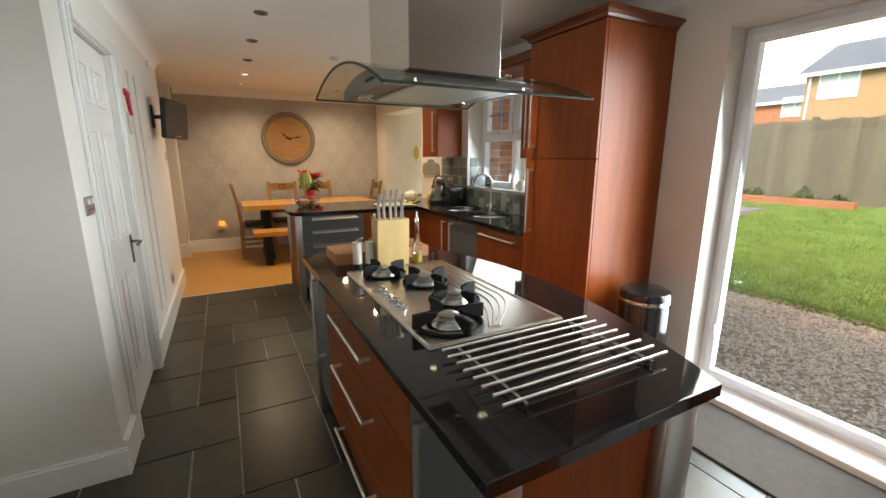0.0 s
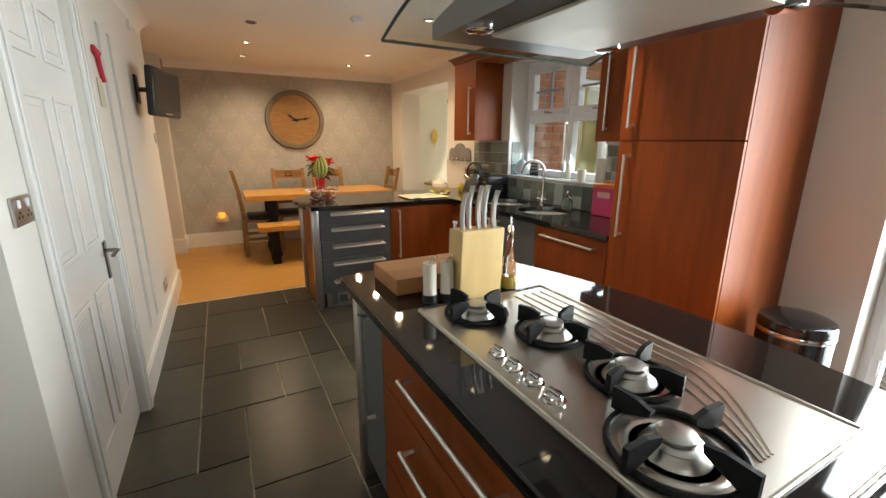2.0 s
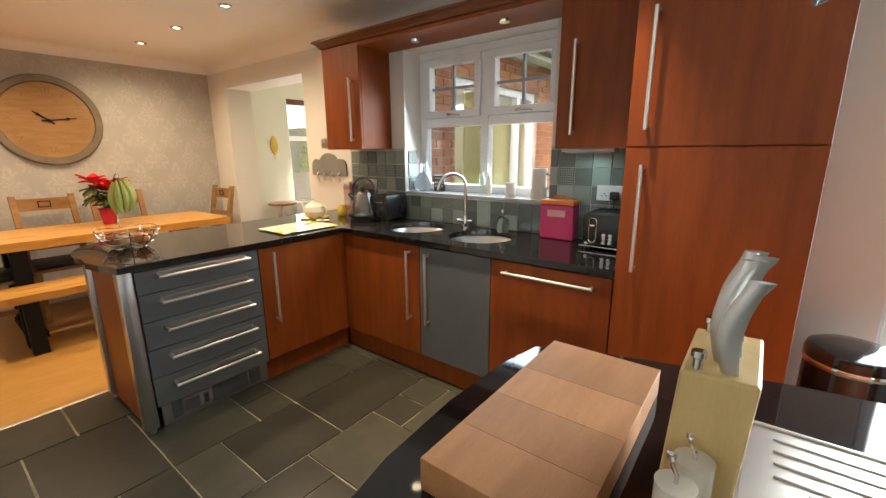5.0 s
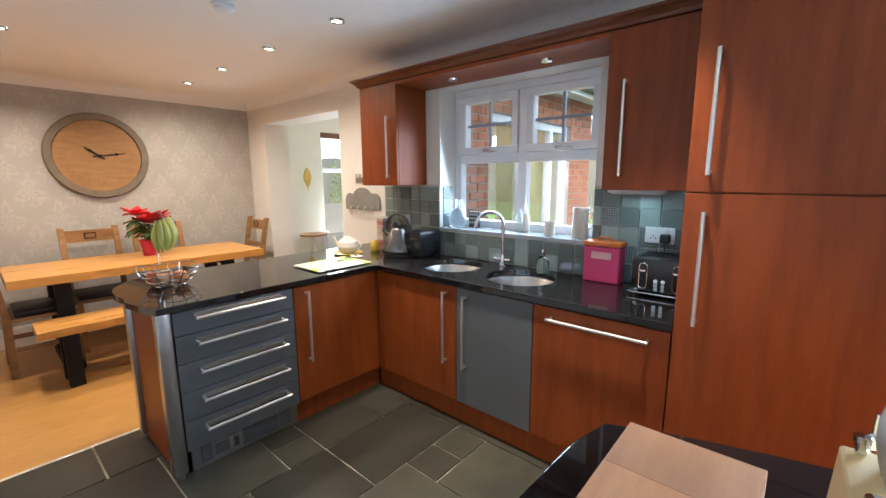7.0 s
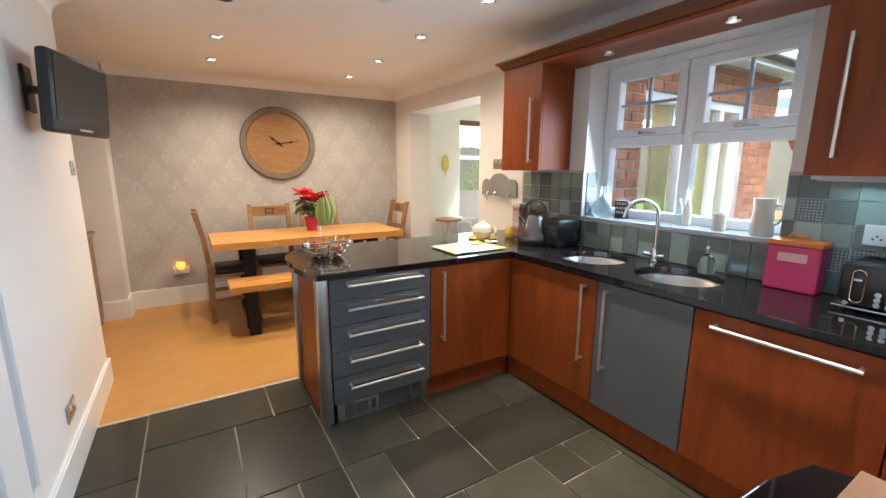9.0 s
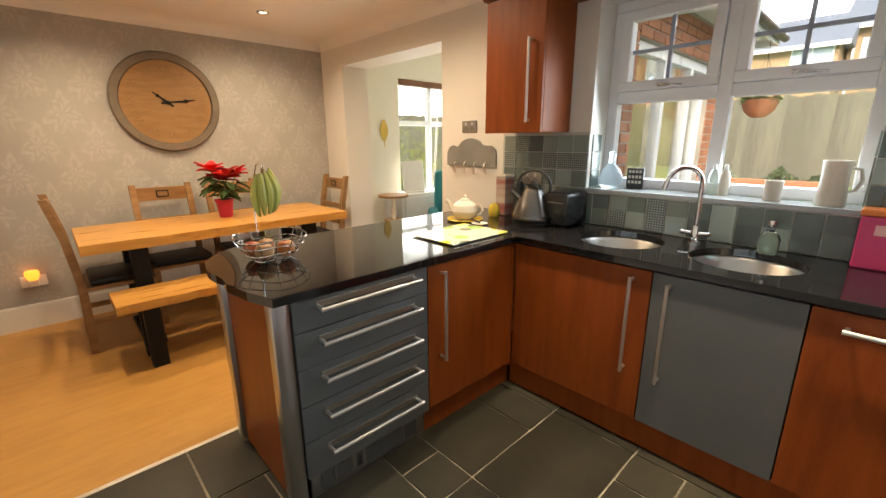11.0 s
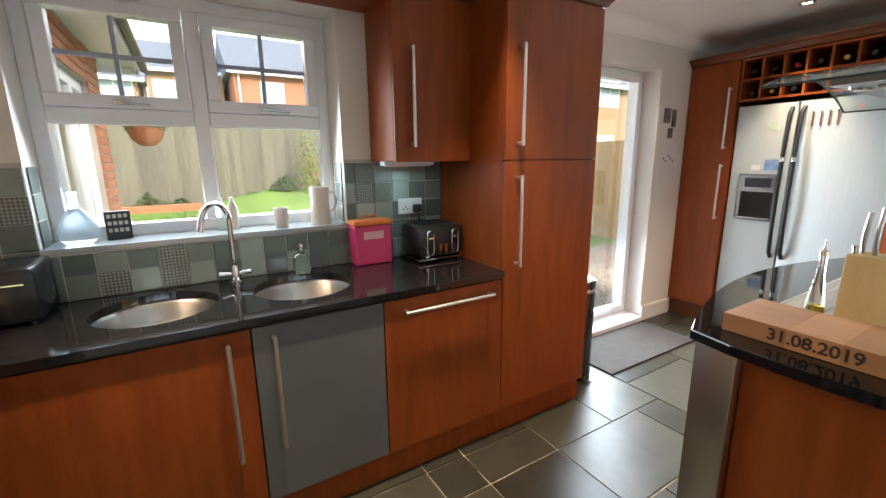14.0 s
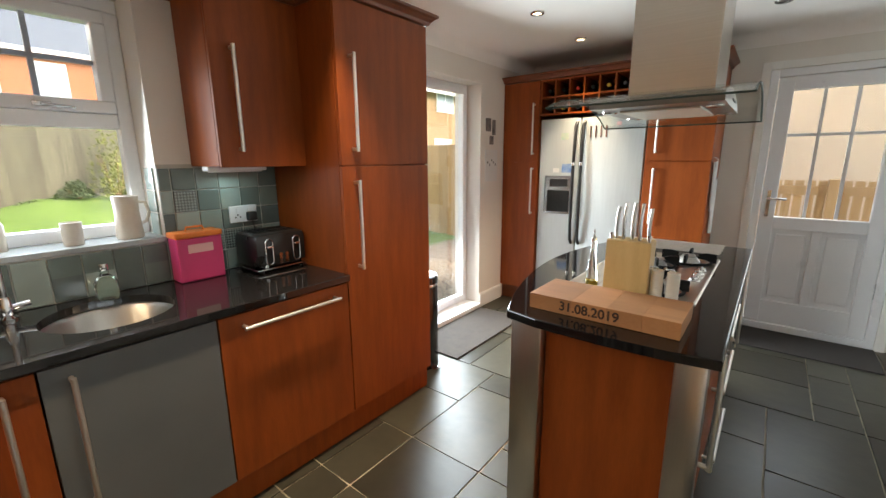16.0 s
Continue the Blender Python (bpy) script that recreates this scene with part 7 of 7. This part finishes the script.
# raised bed, grass bank, paving and fence
FX = 12.4
bedz = ground_z(12.2)
structure("pavement", box(B(), 9.6, 11.9, 5.6, 9.5, 0.2, ground_z(11.0) + 0.03), M_PAVE, "grey paved corner of the garden", "paving")
rbd = solid("raised_bed_edge", box(B(), 11.75, 11.95, 4.4, 9.0, 0.2, bedz + 0.12, 0.01), M_BRICK, "low orange brick edge of the raised bed", "brick edging")
bm = B()
bank = [(10.2, ground_z(10.2) - 0.03), (11.0, ground_z(11.0) + 0.10), (11.7, bedz + 0.24), (12.39, bedz + 0.30)]
rows_ = [[bm.verts.new((x, y, z if y < 4 else ground_z(x) - 0.03)) for y in (-6.0, 0.0, 3.2, 4.4)] for x, z in bank]
for p_, q_ in zip(rows_, rows_[1:]):
    for j in range(3):
        bm.faces.new((p_[j], q_[j], q_[j + 1], p_[j + 1]))
structure("ground_bank", bm, M_GRASS, "grassy bank rising to the fence", "lawn", True)
fen = thing("garden_fence", "tall weathered close-board timber fence", "fence", (FX, 0, bedz))
pm_ = {}
for k in range(150):
    y = -6 + k * 0.128
    h = 1.78 + 0.02 * math.sin(k * 1.7)
    key = k % 5
    if key not in pm_:
        pm_[key] = mesh_of("board", box(B(), -0.012, 0.0, 0.0, 0.1278, -0.1, h), M_FENCE)
    o = new("board", pm_[key])
    o.parent = fen
    o.location = (-0.006 * (k % 2), y, 0.0)
for k in range(9):
    part("post", box(B(), 0.002, 0.10, -6 + k * 2.3, -5.9 + k * 2.3, -0.1, 1.85), M_FENCE, fen)
for z in (0.3, 0.95, 1.6):
    part("rail", box(B(), 0.0005, 0.04, -6, 13.2, z, z + 0.08), M_FENCE, fen)
# back boundary
nf = thing("side_fence", "timber fence along the side boundary", "fence", (0, 13.2, 0.3))
for k in range(70):
    o = new("board", pm_[k % 5])
    o.parent = nf
    o.matrix_basis = pose(3.4 + k * 0.128, 0.006 * (k % 2), 0, 0, 0, -90)
for k in range(4):
    part("post", box(B(), 3.5 + k * 2.9, 3.6 + k * 2.9, 0.014, 0.11, -0.5, 1.85), M_FENCE, nf)

M_PRIVET = mat("yellow_privet_leaf", (0.26, 0.27, 0.045), (0.14, 0.19, 0.03), 0.7, scale=5)
M_SHRUB = mat("shrub_leaf", (0.12, 0.15, 0.06), (0.07, 0.1, 0.04), 0.7, scale=5)


def shrub(at, rad, h, seed, label, leaf_mat=None):
    t = thing("shrub", label, "shrub", at)
    q = random.Random(seed)
    verts, faces = [], []
    for _ in range(900):
        a, u = q.uniform(0, 6.3), q.random()
        d = rad * q.random() ** 0.6 * (1.05 - 0.75 * u) * (1 + 0.35 * math.sin(3 * a + seed) + 0.2 * math.sin(7 * a + 2 * seed))
        c = Vector((d * math.cos(a), d * math.sin(a), 0.03 + h * u * (0.75 + 0.35 * math.sin(2 * a + seed) + 0.2 * q.random())))
        n1 = Vector((q.uniform(-1, 1), q.uniform(-1, 1), q.uniform(-0.3, 1))).normalized()
        t1 = n1.orthogonal().normalized()
        t2 = n1.cross(t1)
        s = q.uniform(0.02, 0.045)
        i = len(verts)
        verts += [c - t1 * s, c + t2 * s * 0.5, c + t1 * s, c - t2 * s * 0.5]
        faces.append((i, i + 1, i + 2, i + 3))
    me = bpy.data.meshes.new("foliage")
    me.from_pydata(verts, [], faces)
    me.materials.append(leaf_mat or M_SHRUB)
    o = new("foliage", me)
    o.parent = t
    bm = B()
    for k in range(6):
        a = k * 1.05
        tube(bm, (0, 0, -0.05), (rad * 0.5 * math.cos(a), rad * 0.5 * math.sin(a), h * 0.7), 0.012, 0.004, 6)
    part("branches", bm, M_OAK, t)
    return t


for k in range(9):
    shrub((12.12, -1.5 + k * 1.0 + 0.3 * math.sin(k * 2.3), bedz + (0.28 if -1.5 + k * 1.0 < 3.4 else 0.03)), 0.24 + 0.10 * (k % 3), 0.13 + 0.07 * ((k * 2) % 3), k, "low green shrub in the raised bed")
shrub((11.9, 1.95, bedz + 0.2), 0.55, 1.35, 31, "tall yellow-green shrub against the fence", M_PRIVET)
for k in range(4):
    shrub((4.6 + k * 0.8, 10.4 + 0.3 * (k % 2), 0.0), 0.55, 1.5 + 0.2 * (k % 2), 40 + k, "leafy yellow-green shrub outside the sunroom", M_PRIVET)

# hanging basket on the wing
hb = thing("hanging_basket", "terracotta hanging basket with red flowers", "hanging basket", (6.56, 4.90, 1.62))
part("bowl", lathe(B(), [(0.06, 0), (0.13, 0.06), (0.165, 0.16), (0.175, 0.17), (0.15, 0.175), (0, 0.17)], 26), M_SOIL, hb, smooth=True)
bm = B()
for k in range(3):
    a = 2 * math.pi * k / 3
    tube(bm, (0.165 * math.cos(a), 0.165 * math.sin(a), 0.165), (0, 0, 0.6), 0.003, seg=6)
tube(bm, (0, 0, 0.6), (0, 0, 0.745), 0.003, seg=6)
part("chain", bm, M_BLACKIRON, hb)
g_b, r_b = B(), B()
q = random.Random(12)
for k in range(60):
    a = q.uniform(0, 6.3)
    leaf(g_b, Vector((0.1 * math.cos(a), 0.1 * math.sin(a), 0.17)), a, q.uniform(-0.2, 0.9), 0.09, 0.045)
for k in range(26):
    a = q.uniform(0, 6.3)
    leaf(r_b, Vector((0.12 * math.cos(a), 0.12 * math.sin(a), 0.19 + q.uniform(0, 0.06))), a, q.uniform(0, 0.8), 0.05, 0.04)
part("foliage", g_b, M_LEAF, hb)
part("flowers", r_b, M_BRACT, hb, "red flowers")


# ---- neighbouring houses ----
def house(at, w, d, eaves, ridge, wall_mat, ridge_along_y, label, rows):
    """A two-storey house whose front faces -x; w runs along y, d along x."""
    t = thing("house", label, "house", at)
    part("wall", box(B(), 0, d, -w / 2, w / 2, -1, eaves), wall_mat, t)
    bm = B()
    o = 0.35
    if ridge_along_y:
        v = [(-o, -w / 2 - o, eaves), (d + o, -w / 2 - o, eaves), (d + o, w / 2 + o, eaves), (-o, w / 2 + o, eaves), (d / 2, -w / 2 - o, ridge), (d / 2, w / 2 + o, ridge)]
        f = [(0, 3, 5, 4), (1, 4, 5, 2), (0, 4, 1), (2, 5, 3), (0, 1, 2, 3)]
    else:
        v = [(-o, -w / 2 - o, eaves), (d + o, -w / 2 - o, eaves), (d + o, w / 2 + o, eaves), (-o, w / 2 + o, eaves), (-o, 0, ridge), (d + o, 0, ridge)]
        f = [(0, 1, 5, 4), (3, 4, 5, 2), (0, 4, 3), (1, 2, 5), (0, 3, 2, 1)]
    vs = [bm.verts.new(c) for c in v]
    for k in f:
        bm.faces.new([vs[i] for i in k])
    rf_ = part("roof", bm, M_ROOF, t, "grey tiled roof")
    if not ridge_along_y:
        bm = B()
        g = [bm.verts.new(c) for c in ((-0.01, -w / 2, eaves), (-0.01, w / 2, eaves), (-0.01, 0, ridge - 0.25))]
        bm.faces.new(g)
        part("gable", bm, wall_mat, t)
    part("fascia", box(B(), -o - 0.03, -o, -w / 2 - o, w / 2 + o, eaves - 0.12, eaves + 0.06), M_UPVC, t, "white fascia board")
    for y, z, ww, hh in rows:
        wd = part("window", box(B(), -0.04, -0.002, y - ww / 2, y + ww / 2, z, z + hh), M_UPVC, t)
        for s in (-1, 1):
            part("pane", box(B(), -0.048, -0.0405, y + (0.04 if s > 0 else -ww / 2 + 0.06), y + (ww / 2 - 0.06 if s > 0 else -0.04), z + 0.08, z + hh - 0.08), M_PALEGLASS, wd)
    part("downpipe", tube(B(), (-0.06, w / 2 - 0.2, -1), (-0.06, w / 2 - 0.2, eaves - 0.13), 0.05, seg=8), M_UPVC, t)
    return t


# opaque panes, with the sky's reflection put into their pale base colour
M_PALEGLASS = mat("painted_sky_reflection_pane", (0.45, 0.50, 0.55), (0.38, 0.43, 0.48), 0.08, bump=0)
ROW2 = [(-2.0, 3.6, 1.5, 1.3), (1.6, 3.6, 1.5, 1.3), (-1.8, 0.9, 1.8, 1.3), (1.8, 0.9, 1.5, 1.3)]
house((27, 9.1, 0.6), 5.8, 7, 4.8, 6.7, M_TANWALL, True, "tan brick house with grey roof behind the fence", ROW2)
house((36, 18.2, 0.6), 5.6, 7, 4.6, 6.2, M_REDWALL, True, "far brick house with grey roof", ROW2)
house((29, 4.2, 0.6), 3.8, 7, 5.7, 7.9, M_TANWALL, True, "tan house with white windows and grey roof", [(-0.9, 3.9, 1.2, 1.3), (0.9, 3.9, 1.1, 1.3), (0, 0.9, 1.8, 1.3)])
house((26, -1.2, 0.6), 6.4, 7, 5.4, 8.0, M_REDWALL, True, "orange brick house with a grey roof", [(-1.4, 3.5, 1.5, 1.5), (1.4, 3.5, 1.2, 1.5), (0, 0.9, 2.0, 1.3)])
house((27, -9.0, 0.6), 7.0, 7, 5.0, 7.6, M_TANWALL, True, "tan brick house further along", ROW2)

house((16, -16.0, 0.4), 7.0, 7, 4.6, 7.4, M_TANWALL, True, "tan brick house beyond the side fence", ROW2)
sdf = thing("boundary_fence", "pale timber fence along the side of the garden", "fence", (0, -2.4, GZ))
pine_board = mesh_of("board", box(B(), -0.012, 0.0, 0.0, 0.1278, -0.1, 1.80), M_PINE)
for k in range(68):
    o = new("board", pine_board)
    o.parent = sdf
    o.matrix_basis = pose(3.75 + k * 0.128, 0.006 * (k % 2), 0.1, 0, 0, 90)
for k in range(4):
    part("post", box(B(), 3.8 + k * 2.8, 3.9 + k * 2.8, -0.11, -0.014, -0.1, 1.9), M_PINE, sdf)

# ---- outside the back door ----
M_PALEBRICK = mat("pale_buff_brick", (0.62, 0.47, 0.34), (0.54, 0.39, 0.27), 0.9, scale=12, stretch=(1, 1, 4), bump=0.3)
nb = solid("neighbour_wall", box(B(), -6, 3.4, -5.3, -5.0, GZ - 0.1, 5.0), M_PALEBRICK, "pale brick side wall of the next house", "brick wall")
sfn = thing("side_gate_fence", "low timber fence outside the back door", "fence", (0, -1.7, GZ))
part("rail", box(B(), -1.2, 2.6, -0.04, 0.0, 1.18, 1.28), M_PINE, sfn)
part("rail", box(B(), -1.2, 2.6, -0.04, 0.0, 0.25, 0.33), M_PINE, sfn)
bmesh_board = mesh_of("board", box(B(), 0, 0.078, -0.06, -0.041, 0.05, 1.34), M_PINE)
for k in range(38):
    o = new("board", bmesh_board)
    o.parent = sfn
    o.location = (-1.2 + k * 0.1, 0, 0)
for k in range(3):
    part("post", box(B(), -1.2 + k * 1.8, -1.1 + k * 1.8, 0.0005, 0.1, -0.1, 1.36), M_PINE, sfn)
structure("pavement_side", box(B(), -2, 3.3, -4.9, YS - 0.21, GZ - 0.05, GZ + 0.02), M_PAVE, "grey paved side passage", "paving")


# ---- pale overcast horizon ----
M_HAZE = glow("overcast_haze", (0.93, 0.97, 1.0), 0.27)
bm = B()
ring_lo, ring_hi = [], []
for k in range(64):
    a = 2 * math.pi * k / 64
    ring_lo.append(bm.verts.new((95 * math.cos(a), 95 * math.sin(a), -2)))
    ring_hi.append(bm.verts.new((95 * math.cos(a), 95 * math.sin(a), 48)))
for k in range(64):
    j = (k + 1) % 64
    bm.faces.new((ring_lo[k], ring_hi[k], ring_hi[j], ring_lo[j]))
structure("backdrop", bm, M_HAZE, "pale overcast sky above the horizon", "sky")

# ---- floor pieces ----
U = 0.213
C0, R0 = 13, 14                                  # the cell whose corner lies at (2.11, 3.15)
GX0, GY0 = 2.11 - C0 * U, 3.15 - R0 * U
nx, ny = C0 + 6, 27
used = set()
rt_ = random.Random(21)
sizes = [(3, 2), (2, 2), (2, 3), (2, 1), (1, 2), (1, 1)]
tile_mesh = {}


def slate_tile(w, h, seed):
    q = random.Random(seed)
    bm = B()
    g = 0.0045
    k = 4
    rim = []
    for (ax, ay), (bx, by) in (((g, g), (w - g, g)), ((w - g, g), (w - g, h - g)), ((w - g, h - g), (g, h - g)), ((g, h - g), (g, g))):
        for s in range(k):
            rim.append((ax + (bx - ax) * s / k + q.uniform(-0.0018, 0.0018), ay + (by - ay) * s / k + q.uniform(-0.0018, 0.0018)))
    return slab(bm, rim, -0.003, 0.0035, 0.0018)


# slabs whose joints show clearly: column and row from that corner, then size in cells
LAID = {(0, 6): (3, 2), (0, 8): (2, 2), (2, 8): (1, 2), (-1, 8): (1, 1), (-1, 9): (1, 1), (1, 5): (1, 1), (2, 5): (1, 1), (-2, 6): (2, 2), (1, 3): (2, 2), (2, 0): (1, 2), (0, 0): (2, 2), (2, 2): (1, 1),
        (-7, 4): (2, 2), (-7, 6): (1, 2), (-6, 6): (2, 2), (-5, 4): (1, 2), (-4, 3): (1, 3), (-4, 6): (1, 2), (-3, 6): (1, 2), (-3, 3): (2, 2), (2, -2): (2, 2), (0, -3): (2, 3)}
LAID = {(C0 + c, R0 + r_): size for (c, r_), size in LAID.items()}
held = {(c + a, r_ + b): (c, r_) for (c, r_), (w, h) in LAID.items() for a in range(w) for b in range(h)}
for j in range(ny):
    for i in range(nx):
        if (i, j) in used:
            continue
        opts = sizes[:]
        rt_.shuffle(opts)
        opts.sort(key=lambda s: -(s[0] * s[1]) ** 0.5 * rt_.uniform(0.3, 1.4))
        for w, h in [LAID[i, j]] if (i, j) in LAID else opts + [(1, 1)]:
            cells = [(i + a, j + b) for a in range(w) for b in range(h)]
            if all(c not in used and c[0] < nx and c[1] < ny and held.get(c, (i, j)) == (i, j) for c in cells):
                break
        used.update(cells)
        cx, cy = GX0 + i * U, GY0 + j * U
        if cx + w * U > XO - 0.2 or cy + h * U > 5.885:
            w = min(w, int((XO - 0.2 - cx) / U + 1e-6))
            hh = min(h * U, 5.878 - cy)
            if w < 1 or hh < 0.03:
                continue
            key = (w, round(hh, 3), rt_.randrange(2))
        else:
            hh = h * U
            key = (w, round(hh, 3), rt_.randrange(4))
        if key not in tile_mesh:
            tile_mesh[key] = mesh_of("tile", slate_tile(w * U, hh, (key[0] * 31 + int(key[1] * 1000) * 7 + key[2])), M_SLATE)
        o = new("tile", tile_mesh[key])
        o.parent = slate_floor
        o.location = (cx, cy, 0.0)

plank_mesh = {}
PW = 0.19
y = 5.903
row = 0
while y < YN - 0.002:
    w = min(PW, YN - 0.001 - y)
    x = XW - 1.3
    first = rt_.uniform(0.4, 1.2)
    while x < XE + 0.28:
        ln = first if first else 1.25
        first = None
        ln = min(ln, XO - x)
        key = (round(ln, 3), round(w, 3))
        if key not in plank_mesh:
            plank_mesh[key] = mesh_of("plank", box(B(), 0.0002, ln - 0.0002, 0.0002, w - 0.0002, -0.003, 0.0, 0.0003), M_OAKFLOOR)
        o = new("plank", plank_mesh[key])
        o.parent = oak_floor
        o.location = (x, y, 0.0)
        x += ln
    y += PW
    row += 1
